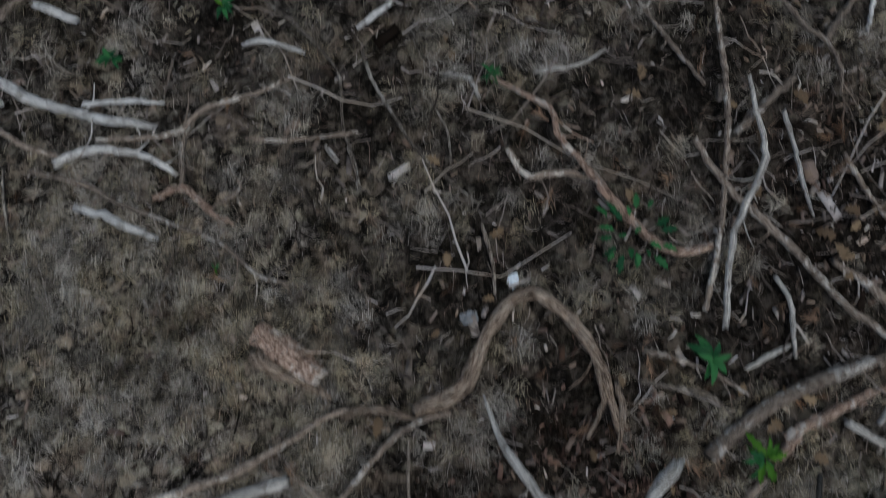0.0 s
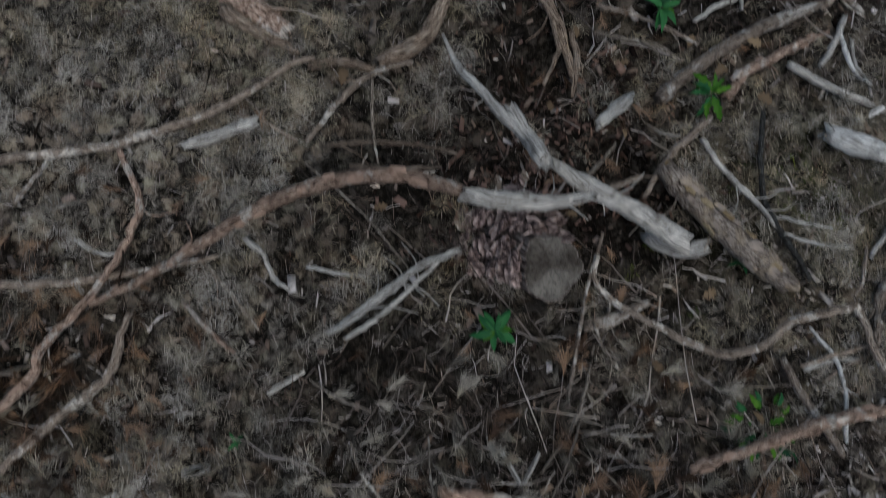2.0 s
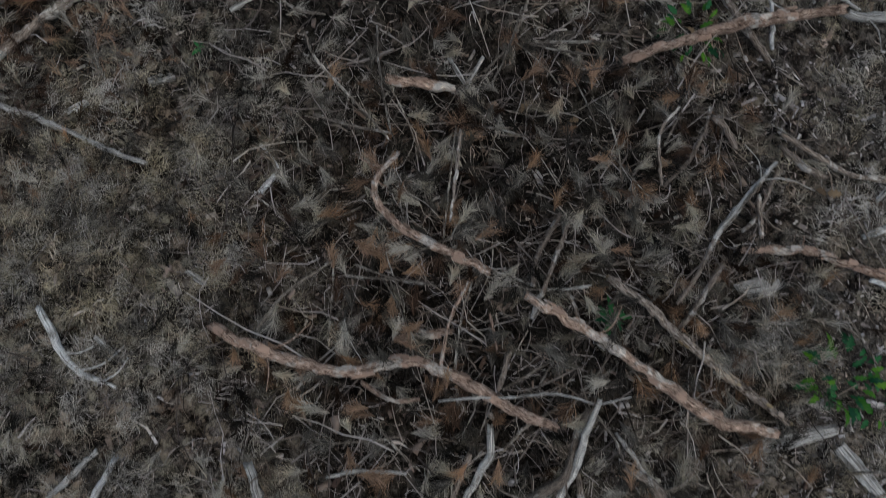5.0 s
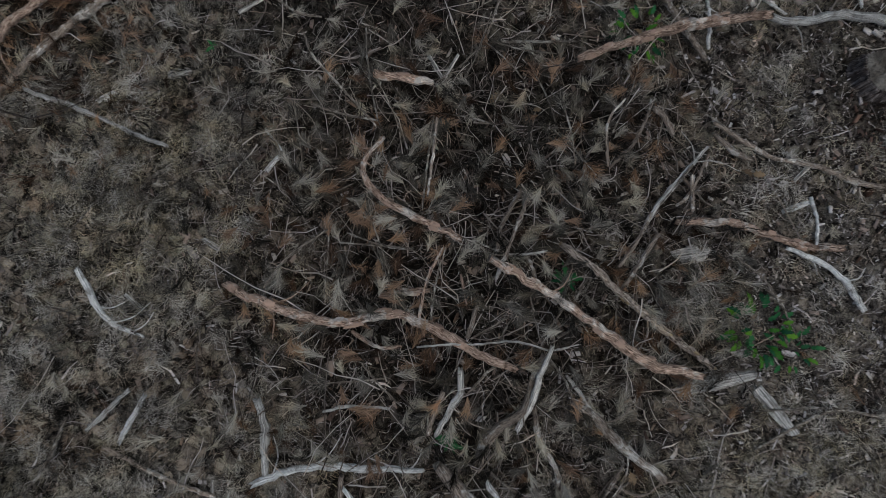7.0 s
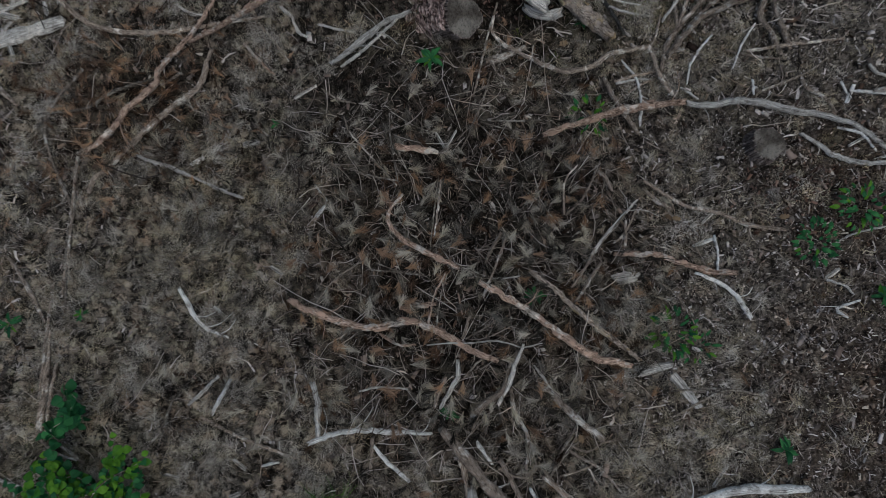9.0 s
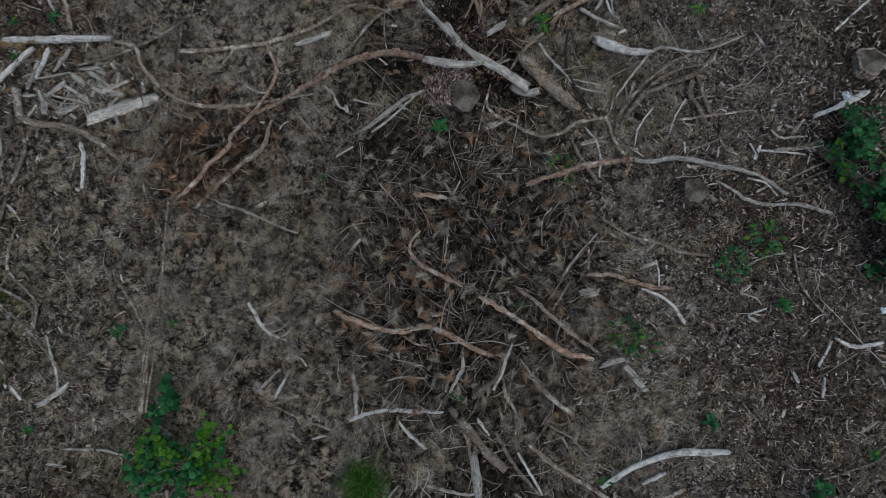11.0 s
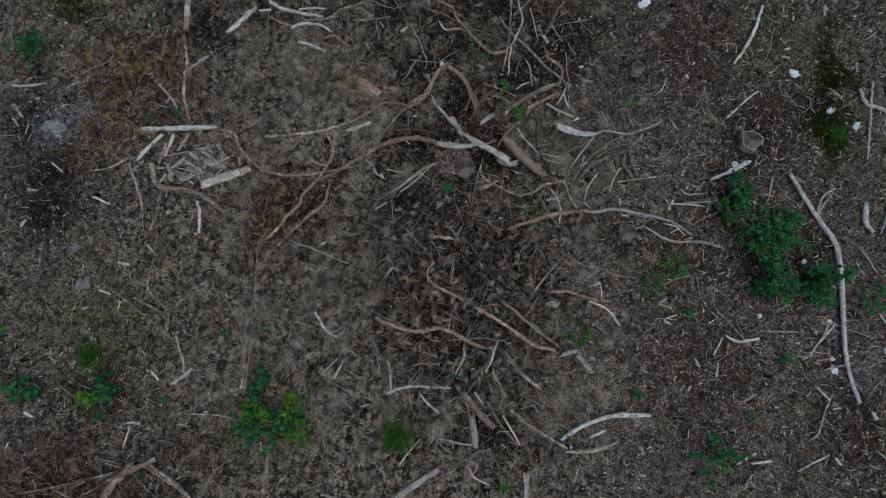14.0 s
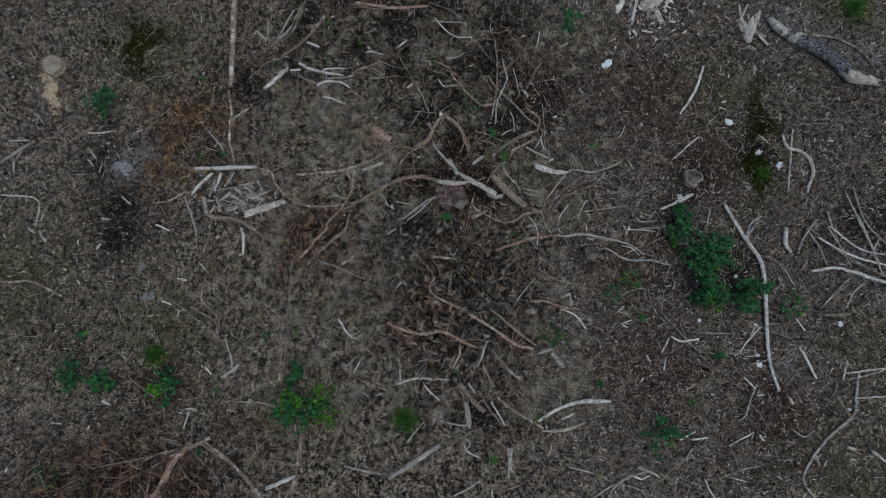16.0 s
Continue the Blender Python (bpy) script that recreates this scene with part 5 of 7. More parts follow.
branch("t", 0.0057, 0.0046, 0.038, 0.038, [(-0.69, -0.33), (-0.61, -0.38), (-0.52, -0.41)])
branch("t", 0.0057, 0.0046, 0.028, 0.028, [(0.14, -0.25), (0.12, -0.34), (0.07, -0.48), (0.02, -0.54), (-0.02, -0.59)])
branch("t", 0.0046, 0.0034, 0.01, 0.01, [(0.20, -0.12), (0.22, -0.21), (0.29, -0.27)])
branch("t", 0.0057, 0.0046, 0.01, 0.01, [(0.10, -0.48), (0.26, -0.49), (0.40, -0.48)])
branch("g", 0.0092, 0.0069, 0.01, 0.01, [(0.77, -0.30), (0.84, -0.28), (0.94, -0.27)])
branch("t", 0.0046, 0.0034, 0.01, 0.01, [(-1.41, -1.22), (-1.38, -1.17), (-1.31, -1.07), (-1.26, -1.03)])
branch("b", 0.0103, 0.0080, 0, 0, [(-1.96, -1.68), (-1.97, -1.83), (-2.00, -2.04)])
branch("t", 0.0057, 0.0046, 0, 0, [(0.99, -1.34), (1.10, -1.42), (1.17, -1.56)])
branch("t", 0.0057, 0.0046, 0, 0, [(1.00, -1.80), (1.24, -1.79), (1.40, -1.82), (1.56, -1.93)])
branch("p", 0.0080, 0.0057, 0, 0, [(1.23, -1.06), (1.24, -1.15), (1.24, -1.23)])
branch("g", 0.0080, 0.0057, 0, 0, [(1.76, -1.27), (1.86, -1.30), (1.89, -1.34)])
branch("t", 0.0069, 0.0057, 0, 0, [(0.38, -2.24), (0.49, -2.09), (0.57, -2.01)])
branch("b", 0.0092, 0.0069, 0, 0, [(0.51, -2.08), (0.65, -2.16), (0.75, -2.27)])
branch("p", 0.0092, 0.0069, 0, 0, [(1.85, -1.45), (1.80, -1.41), (1.91, -1.37)])
branch("g", 0.0069, 0.0057, 0, 0, [(1.82, -1.09), (1.93, -1.04), (2.07, -1.01)])
branch("b", 0.0092, 0.0069, 0, 0, [(-1.92, -0.66), (-1.93, -1.10), (-1.95, -1.36)])
branch("b", 0.0080, 0.0069, 0, 0, [(-2.00, -1.52), (-2.00, -1.90), (-2.05, -2.03)])
branch("g", 0.0138, 0.0115, 0, 0, [(-2.92, 0.88), (-2.79, 0.73), (-2.74, 0.64)])
branch("g", 0.0103, 0.0092, 0.01, 0.01, [(1.02, 0.04), (1.14, 0.20), (1.31, 0.37), (1.58, 0.34), (1.88, 0.45)])
branch("b", 0.0115, 0.0103, 0.01, 0.01, [(1.06, -0.12), (1.18, 0.04), (1.39, 0.20), (1.69, 0.27)])
branch("b", 0.0103, 0.0080, 0, 0, [(1.42, -0.12), (1.65, -0.10), (1.92, -0.06)])
branch("t", 0.0069, 0.0057, 0, 0, [(-3.26, -1.51), (-3.01, -1.52), (-2.82, -1.48)])
branch("b", 0.0092, 0.0069, 0, 0, [(-1.25, -1.93), (-1.04, -2.03), (-0.79, -2.12)])
branch("g", 0.0149, 0.0115, 0, 0, [(0.88, -2.56), (1.10, -2.56), (1.32, -2.49)])
branch("t", 0.0069, 0.0057, 0, 0, [(0.99, -1.93), (1.25, -1.80), (1.42, -1.81), (1.55, -1.72)])
branch("p", 0.0092, 0.0069, 0, 0, [(-0.95, -2.16), (-0.87, -2.14)])
branch("b", 0.0092, 0.0069, 0, 0, [(-0.54, -2.24), (-0.58, -2.44), (-0.45, -2.64)])
branch("g", 0.0115, 0.0092, 0, 0, [(-0.24, -2.44), (0.01, -2.49), (0.09, -2.43)])
branch("g", 0.0149, 0.0126, 0.01, 0.01, [(4.11, -0.25), (3.94, -0.44), (3.85, -0.63)])
branch("b", 0.0126, 0.0103, 0.01, 0.01, [(4.41, -0.92), (4.21, -1.10), (4.06, -1.26)])
branch("b", 0.0115, 0.0092, 0, 0, [(4.07, -1.33), (4.33, -1.32), (4.56, -1.21)])
branch("g", 0.0138, 0.0092, 0.01, 0.01, [(3.28, -0.53), (3.30, -0.42), (3.44, -0.25)])
branch("b", 0.0138, 0.0103, 0.01, 0.01, [(3.36, -0.64), (3.62, -0.75), (3.82, -1.00)])
branch("g", 0.0115, 0.0092, 0.028, 0.028, [(4.47, 0.06), (4.58, -0.29), (4.66, -0.57), (4.76, -0.88)])
branch("g", 0.0103, 0.0080, 0.01, 0.01, [(4.24, -0.15), (4.32, -0.49), (4.44, -0.79)])
branch("b", 0.0322, 0.0276, 0.01, 0.01, [(-2.95, -2.61), (-3.14, -2.87), (-3.27, -3.25)])
branch("b", 0.0138, 0.0115, 0.01, 0.01, [(-2.84, -2.64), (-2.44, -2.91), (-2.18, -3.23)])
branch("b", 0.0103, 0.0092, 0.01, 0.01, [(-2.75, -2.61), (-3.48, -2.79), (-4.08, -2.90)])
branch("b", 0.0115, 0.0092, 0.01, 0.01, [(-3.76, -3.08), (-3.29, -2.85), (-2.94, -2.64)])
branch("b", 0.0138, 0.0115, 0, 0, [(-1.83, -2.45), (-1.77, -2.74), (-1.80, -3.04)])
branch("b", 0.0103, 0.0092, 0, 0, [(-1.10, -2.90), (-0.79, -3.02)])
branch("g", 0.0161, 0.0138, 0, 0, [(0.49, -2.74), (0.52, -2.98)])
branch("g", 0.0115, 0.0092, 0, 0, [(-0.24, -2.58), (0.07, -2.65), (0.00, -2.80)])
branch("g", 0.0149, 0.0126, 0, 0, [(1.98, -2.99), (1.73, -3.07), (1.57, -3.20)])
branch("g", 0.0138, 0.0103, 0, 0, [(-1.97, 2.40), (-2.16, 2.00)])
branch("g", 0.0230, 0.0196, 0, 0, [(-2.29, 1.42), (-2.02, 1.66)])
branch("b", 0.0161, 0.0138, 0, 0, [(-4.96, 0.80), (-5.15, 0.67), (-5.33, 0.53)])
branch("b", 0.0103, 0.0092, 0.01, 0.01, [(-3.21, 0.13), (-3.33, 0.06), (-3.53, 0.03)])
branch("b", 0.0092, 0.0080, 0, 0, [(-1.90, -0.22), (-2.08, -0.51), (-1.91, -0.96)])
branch("b", 0.0092, 0.0080, 0, 0, [(-2.00, -1.28), (-2.02, -1.65), (-2.04, -1.84)])
branch("g", 0.0103, 0.0092, 0, 0, [(-2.62, -1.52), (-2.54, -1.83), (-2.63, -1.92)])
branch("b", 0.0115, 0.0092, 0, 0, [(-3.02, -1.17), (-2.75, -1.33), (-2.72, -1.49)])
branch("b", 0.0260, 0.0340, 0.04, 0.04, [(2.31, -0.34), (2.40, -0.43), (2.45, -0.50), (2.55, -0.56), (2.63, -0.63)])
branch("b", 0.0120, 0.0140, 0.01, 0.01, [(2.03, -0.34), (2.16, -0.33), (2.34, -0.29)])
branch("p", 0.0150, 0.0120, 0.00, 0.00, [(2.32, -0.11), (2.45, -0.05), (2.66, 0.06)])
branch("b", 0.0090, 0.0080, 0.01, 0.01, [(2.67, -0.13), (2.76, -0.09), (2.96, -0.10)])
branch("b", 0.0090, 0.0080, 0.01, 0.01, [(2.10, -0.54), (2.24, -0.47), (2.36, -0.42)])
branch("b", 0.0090, 0.0070, 0.02, 0.02, [(2.29, -0.96), (2.35, -0.82), (2.40, -0.73)])
branch("b", 0.0120, 0.0100, 0.01, 0.01, [(2.64, -0.32), (2.77, -0.40)])
branch("g", 0.0100, 0.0080, 0.00, 0.00, [(2.89, -0.09), (2.83, -0.31)])
branch("g", 0.0100, 0.0080, 0.01, 0.01, [(2.02, -0.21), (2.09, -0.25), (2.25, -0.24)])
branch("b", 0.0080, 0.0060, 0.01, 0.01, [(-2.02, -2.03), (-1.93, -2.10), (-1.80, -2.14)])
branch("b", 0.0120, 0.0090, 0.01, 0.01, [(-1.99, -1.75), (-2.00, -1.90), (-2.02, -2.03)])
branch("t", 0.0080, 0.0060, 0.01, 0.01, [(-1.37, -1.83), (-1.42, -1.97), (-1.50, -2.08)])

# ---- loose fibres, needles, chips ----
def blades(name, P, az, elev, L, W, droop, mat, rng, tone=None, bend=0.32):
    """Many narrow curved blades in one mesh: roots P, heading az, rise elev, length L, width W, and how far the tips sink."""
    n = len(P)
    D = np.stack((np.cos(az) * np.cos(elev), np.sin(az) * np.cos(elev), np.sin(elev)), 1)
    roll = rng.normal(0, 0.6, n)
    S = np.stack((-np.sin(az) * np.cos(roll), np.cos(az) * np.cos(roll), np.sin(roll)), 1)
    curl = rng.normal(0, bend, n)[:, None] * L[:, None] * np.stack((-np.sin(az), np.cos(az), np.zeros(n)), 1)
    mid = P + D * L[:, None] * 0.55 + curl * 0.2
    tip = P + D * L[:, None] + curl
    tip[:, 2] -= droop * L
    w = W[:, None] * 0.5
    V = np.stack((P - S * w, P + S * w, mid - S * w * 0.9, mid + S * w * 0.9, tip), 1).reshape(-1, 3)
    i = np.arange(n)[:, None] * 5
    loops = np.concatenate((i, i + 1, i + 3, i + 2, i + 2, i + 3, i + 4), 1).ravel()
    sizes = np.tile((4, 3), n)
    me = fast_mesh(name, V, loops, sizes, mat)
    a = me.attributes.new("tone", "FLOAT", "POINT")
    a.data.foreach_set("value", np.repeat(rng.random(n) if tone is None else tone, 5).astype(np.float32))
    return me


def clumps(name, label, mat, centres, per, L, W, spread, rise, rng, lift=0.0, fan=0.9, category="dead grass", base=None):
    """Tufts of blades that fan out from each centre (x, y arrays)."""
    x, y = centres
    n = len(x)
    k = rng.poisson(per, n) + 3
    head = np.repeat(rng.uniform(0, 6.283, n), k)
    cx, cy = np.repeat(x, k), np.repeat(y, k)
    size = np.repeat(rng.uniform(0.6, 1.4, n), k)
    tone = np.repeat(rng.random(n), k)
    m = len(cx)
    dx, dy = rng.normal(0, 1, m) * spread * size, rng.normal(0, 1, m) * spread * size
    az = np.where(rng.random(m) < 0.2, np.arctan2(dy, dx), head) + rng.normal(0, fan, m)
    px, py = cx + dx, cy + dy
    dome = np.exp(-(dx * dx + dy * dy) / (1.2 * (spread * size) ** 2))
    up = np.repeat(rng.uniform(0.25, 1, n) * lift, k) * dome if base is None else np.repeat(base, k)
    P = np.stack((px, py, ground_z(px, py) + 0.002 + up + rng.uniform(0, 0.005, m)), 1)
    elev = rng.normal(rise, 0.3, m) * (0.4 + 0.6 * dome)
    me = blades(name, P, az, elev, L * size * rng.uniform(0.6, 1.3, m), W * rng.uniform(0.6, 1.4, m), rng.uniform(0.1, 0.6, m), mat, rng, np.clip(tone + rng.normal(0, 0.1, m), 0, 1))
    return tagged(new(name, me), label, category, kind="stuff")


def scatter(rng, n, box, weight):
    """About n random places in the box (x0, y0, x1, y1), kept with the chance weight(x, y)."""
    x, y = rng.uniform(box[0], box[2], n), rng.uniform(box[1], box[3], n)
    keep = rng.random(n) < weight(x, y)
    return x[keep], y[keep]


def patchy(x, y, k, seed):
    """A smooth random field from 0 to 1."""
    r = np.random.default_rng(seed)
    z = x * 0.0
    for _ in range(7):
        a, s, f = r.uniform(0, 6.28), r.uniform(0, 6.28), k * r.uniform(0.6, 1.7)
        z = z + np.sin(f * (x * np.cos(a) + y * np.sin(a)) + s)
    return np.clip(0.5 + z / 5.5, 0, 1)


def pile(x, y):
    """How deep the brush pile is, from 0 to 1."""
    return np.clip(1.35 - np.sqrt(((x - 0.03) / 0.8) ** 2 + ((y + 1.22) / 0.95) ** 2), 0, 1) ** 0.7


def right(x):
    return 1 / (1 + np.exp(-(x - 0.9) * 4.0))


rng = np.random.default_rng(11)
NEAR, FAR = (-2.7, -3.0, 2.2, 2.7), (-6.2, -4.4, 6.0, 3.4)


def near(x, y):
    """1 in the part of the floor that is seen closely, fading to 0 round it."""
    d = np.minimum(np.minimum(x - NEAR[0], NEAR[2] - x), np.minimum(y - NEAR[1], NEAR[3] - y))
    return np.clip(d / 0.8, 0, 1)


# matted dead grass over the whole floor
clumps("dead_grass", "matted grey-tan dead grass and needles on the soil", M_STRAW,
       scatter(rng, 20000, NEAR, lambda x, y: near(x, y) * (1 - 0.74 * right(x)) * (0.1 + 0.9 * patchy(x, y, 13, 1) ** 1.7) * (1 - 0.92 * pile(x, y)) * (1 - 0.93 * zone(x, y, HUMUS_SHADE))), 50, 0.04, 0.0012, 0.022, 0.38, rng, 0.045, 0.8)
clumps("dead_grass", "olive-tan dead moss and grass between the litter", M_OLIVE,
       scatter(rng, 12500, NEAR, lambda x, y: near(x, y) * (1 - 0.6 * right(x)) * (patchy(x, y, 4, 2) ** 1.5) * (1 - 0.95 * pile(x, y)) * (1 - 0.9 * zone(x, y, HUMUS_SHADE))), 40, 0.032, 0.0013, 0.022, 0.5, rng, 0.04, 1.0)
clumps("dead_grass", "dry brown grass litter over the clearing", M_LITTER,
       scatter(rng, 29000, FAR, lambda x, y: (1 - near(x, y)) * (1 - 0.12 * right(x)) * (0.72 + 0.4 / (1 + np.exp(3 * (x + 2.3)))) * (0.7 + 0.6 / (1 + np.exp(3 * (y + 0.9)))) * (1 - 0.8 * np.maximum(zone(x, y, HUMUS_SHADE), np.maximum(zone(x, y, ASH), 0.35 * zone(x, y, MOSS)))) * (0.05 + 0.95 * patchy(x, y, 11, 3) ** 1.6)), 13, 0.036, 0.0042, 0.02, 0.32, rng, 0.04, 1.0)
clumps("dead_grass", "olive and ochre dead moss over the clearing", M_OLIVE,
       scatter(rng, 8000, FAR, lambda x, y: (1 - near(x, y)) * (1 - 0.35 * right(x)) * patchy(x, y, 3, 4) ** 1.6), 18, 0.036, 0.0032, 0.024, 0.45, rng, 0.03, 0.8)
# single loose needles
x, y = scatter(rng, 70000, NEAR, lambda x, y: (near(x, y) * 0.5 + 0.5 * patchy(x, y, 9, 5)) * (1 - 0.85 * zone(x, y, HUMUS_SHADE)))
m = len(x)
me = blades("pine_needles", np.stack((x, y, ground_z(x, y) + rng.uniform(0.003, 0.016, m)), 1), rng.uniform(0, 6.283, m), rng.normal(0, 0.15, m), rng.uniform(0.025, 0.07, m), rng.uniform(0.001, 0.0019, m), rng.uniform(0, 0.1, m), M_STICK, rng)
tagged(new("pine_needles", me), "loose brown and grey pine needles on the ground", "pine needles", kind="stuff")
x, y = scatter(rng, 75000, FAR, lambda x, y: (1 - 0.78 * near(x, y)) * (0.45 + 0.55 * right(x)))
m = len(x)
me = blades("splinters", np.stack((x, y, ground_z(x, y) + rng.uniform(0.004, 0.014, m)), 1), rng.uniform(0, 6.283, m), rng.normal(0, 0.15, m), 0.042 * rng.lognormal(0, 0.5, m), 0.0054 * rng.lognormal(0, 0.45, m), rng.uniform(0, 0.1, m), M_CHIP, rng)
tagged(new("splinters", me), "scattered grey-brown splinters and stalks on the ground", "litter", kind="stuff")


def chips(name, label, x, y, size, mat, rng, flat=0.35):
    """Small uneven blocks lying on the ground."""
    n = len(x)
    L = size * rng.lognormal(0, 0.45, n)
    Wd = L * rng.uniform(0.12, 0.5, n)
    T = L * flat * rng.uniform(0.3, 0.8, n)
    az = rng.uniform(0, 6.283, n)
    tilt, tilt2 = rng.normal(0, 0.25, n), rng.normal(0, 0.25, n)
    corners = np.array([(sx, sy, sz) for sz in (-1, 1) for sx, sy in ((-1, -1), (1, -1), (1, 1), (-1, 1))], float)
    c = corners[None] * np.stack((L, Wd, T), 1)[:, None] * 0.5 * rng.uniform(0.6, 1.2, (n, 8, 3))
    c[:, :, 2] += c[:, :, 0] * tilt[:, None] + c[:, :, 1] * tilt2[:, None]
    ca, sa = np.cos(az)[:, None], np.sin(az)[:, None]
    V = np.stack((x[:, None] + c[:, :, 0] * ca - c[:, :, 1] * sa, y[:, None] + c[:, :, 0] * sa + c[:, :, 1] * ca,
                  (ground_z(x, y) + 0.4 * T + 0.004)[:, None] + c[:, :, 2]), 2).reshape(-1, 3)
    q = np.array([(0, 3, 2, 1), (4, 5, 6, 7), (0, 1, 5, 4), (1, 2, 6, 5), (2, 3, 7, 6), (3, 0, 4, 7)])
    loops = (np.arange(n)[:, None, None] * 8 + q[None]).ravel()
    return tagged(new(name, fast_mesh(name, V, loops, np.full(n * 6, 4), mat)), label, "litter", kind="stuff")


x, y = scatter(rng, 40000, FAR, lambda x, y: 0.24 + 0.65 * right(x) * (0.4 + 0.6 * patchy(x, y, 3, 6)))
chips("wood_chips", "pale and brown wood chips strewn on dark soil", x, y, 0.022, M_CHIP, rng, 0.12)
x, y = scatter(rng, 60000, FAR, lambda x, y: np.maximum(0.25 * right(x) + 0.12, zone(x, y, RUST)))
chips("bark_crumbs", "red-brown bark crumbs and rotten wood bits on the soil", x, y, 0.018, M_CRUMB, rng, 0.45)
x, y = scatter(rng, 20000, (0.8, -2.7, 2.4, 1.9), lambda x, y: right(x) * (0.35 + 0.65 * patchy(x, y, 9, 41)))
chips("wood_chips", "fine grey-brown crumbs and chips on dry soil", x, y, 0.0085, M_CHIP, rng, 0.3)
x, y = scatter(rng, 9000, (0.75, -2.7, 1.8, 0.3), lambda x, y: (0.3 + 0.7 * patchy(x, y, 7, 43)) * right(x + 0.25))
chips("wood_chips", "small pale chips and bark bits on grey soil", x, y, 0.013, M_CHIP, rng, 0.15)
x, y = rng.normal(0.12, 0.2, 700), rng.normal(0.42, 0.2, 700)
chips("rotten_wood", "red-brown shreds of rotten wood by an old stump", x, y, 0.017, M_SHRED, rng, 0.25)
x, y = rng.normal(-0.16, 0.12, 260), rng.normal(0.2, 0.1, 260)
chips("rotten_wood", "crumbled purple-brown bark round a leaning stump", x, y, 0.018, M_SHRED, rng, 0.3)
x, y = rng.normal(1.75, 0.22, 500), rng.normal(-0.82, 0.13, 500)
chips("rotten_wood", "red-brown bark crumbs beside a low stump", x, y, 0.016, M_SHRED, rng, 0.4)
x, y = rng.normal(-2.62, 0.24, 45), rng.normal(0.06, 0.12, 45)
chips("split_wood", "grey split wood scraps heaped in a ring of branches", x, y, 0.032, M_GREY, rng, 0.2)
x, y = rng.normal(2.45, 0.24, 110), rng.normal(2.4, 0.2, 110)
chips("split_wood", "pale torn wood scraps round a broken stump", x, y, 0.04, M_PALE, rng, 0.25)
x, y = rng.normal(0, 1, 2600), rng.normal(0, 1, 2600)
chips("sawdust", "yellow sawdust spilled beside a fresh stump", -4.83 + 0.032 * x - 0.035 * y + 0.025 * np.sin(3.0 * y), 1.42 + 0.12 * y, 0.012, M_SAWDUST, rng, 0.8)

x, y = scatter(rng, 2600, FAR, lambda x, y: (1 - 0.6 * near(x, y)) * 0.6 * patchy(x, y, 1.8, 63))
LONG = (x, y)

# moss cushions
x, y = scatter(rng, 26000, FAR, lambda x, y: zone(x, y, MOSS) * (0.15 + 0.85 * patchy(x, y, 8, 8)))
clumps("moss", "low green and olive moss cushions", M_MOSS, (x, y), 9, 0.018, 0.003, 0.012, 0.9, rng, 0.004, 3.0, "moss")

n = 900
x = np.concatenate((rng.normal(3.6, 0.09, n), rng.normal(3.52, 0.1, n), rng.normal(-3.75, 0.16, n), rng.normal(-4.0, 0.13, n)))
y = np.concatenate((rng.normal(0.95, 0.2, n), rng.normal(0.38, 0.17, n), rng.normal(1.9, 0.17, n), rng.normal(2.08, 0.1, n)))
keep = patchy(x, y, 12, 51) > 0.42
clumps("moss", "dense dark green moss cushions", M_GREENMOSS, (x[keep], y[keep]), 9, 0.024, 0.004, 0.014, 0.8, rng, 0.02, 3.0, "moss")

# thin broken twigs everywhere
def twig_litter(name, label, x, y, length, radius, lift, mat, rng):
    n, seg, sides = len(x), 5, 4
    az = rng.uniform(0, 6.283, n)
    L = length * rng.lognormal(0, 0.5, n)
    R = radius * rng.uniform(0.6, 1.4, n)
    bend = rng.normal(0, 0.5, n)
    pos = np.stack((x, y), 1)
    rings = []
    tilt = rng.normal(0, 0.12, n)
    for i in range(seg):
        a = az + bend * (i / seg) + rng.normal(0, 0.2, n)
        if i:
            pos = pos + np.stack((np.cos(a), np.sin(a)), 1) * (L / (seg - 1))[:, None]
        zc = ground_z(pos[:, 0], pos[:, 1]) + lift + R + 0.006 + np.abs(tilt * L * (i / seg - 0.5)) + rng.uniform(0, 0.004, n)
        r = R * (1 - 0.55 * i / (seg - 1))
        for k in range(sides):
            t = 2 * math.pi * k / sides
            rings.append(np.stack((pos[:, 0] - np.sin(a) * r * math.cos(t), pos[:, 1] + np.cos(a) * r * math.cos(t), zc + r * math.sin(t)), 1))
    V = np.stack(rings, 1).reshape(-1, 3)
    q = np.array([(i * sides + k, i * sides + (k + 1) % sides, (i + 1) * sides + (k + 1) % sides, (i + 1) * sides + k) for i in range(seg - 1) for k in range(sides)])
    loops = (np.arange(n)[:, None, None] * seg * sides + q[None]).ravel()
    return tagged(new(name, fast_mesh(name, V, loops, np.full(n * len(q), 4), mat)), label, "twigs", kind="stuff")


x, y = scatter(rng, 2600, NEAR, lambda x, y: 0.2 + 0.5 * zone(x, y, [(0.1, 0.4, 0.6), (0.9, 1.3, 0.7), (0.0, -1.2, 0.9)]))
twig_litter("twigs", "thin broken brown twigs among the needles", x, y, 0.09, 0.0018, 0.0, M_STICK, rng)
x, y = scatter(rng, 8500, FAR, lambda x, y: (1 - 0.7 * near(x, y)) * patchy(x, y, 3, 61))
twig_litter("twigs", "small grey and brown twigs over the clearing", x, y, 0.1, 0.0022, 0.0, M_STICK, rng)
x, y = scatter(rng, 1900, FAR, lambda x, y: (1 - 0.85 * near(x, y)) * (0.15 + 0.85 * right(x)) * patchy(x, y, 2.5, 62))
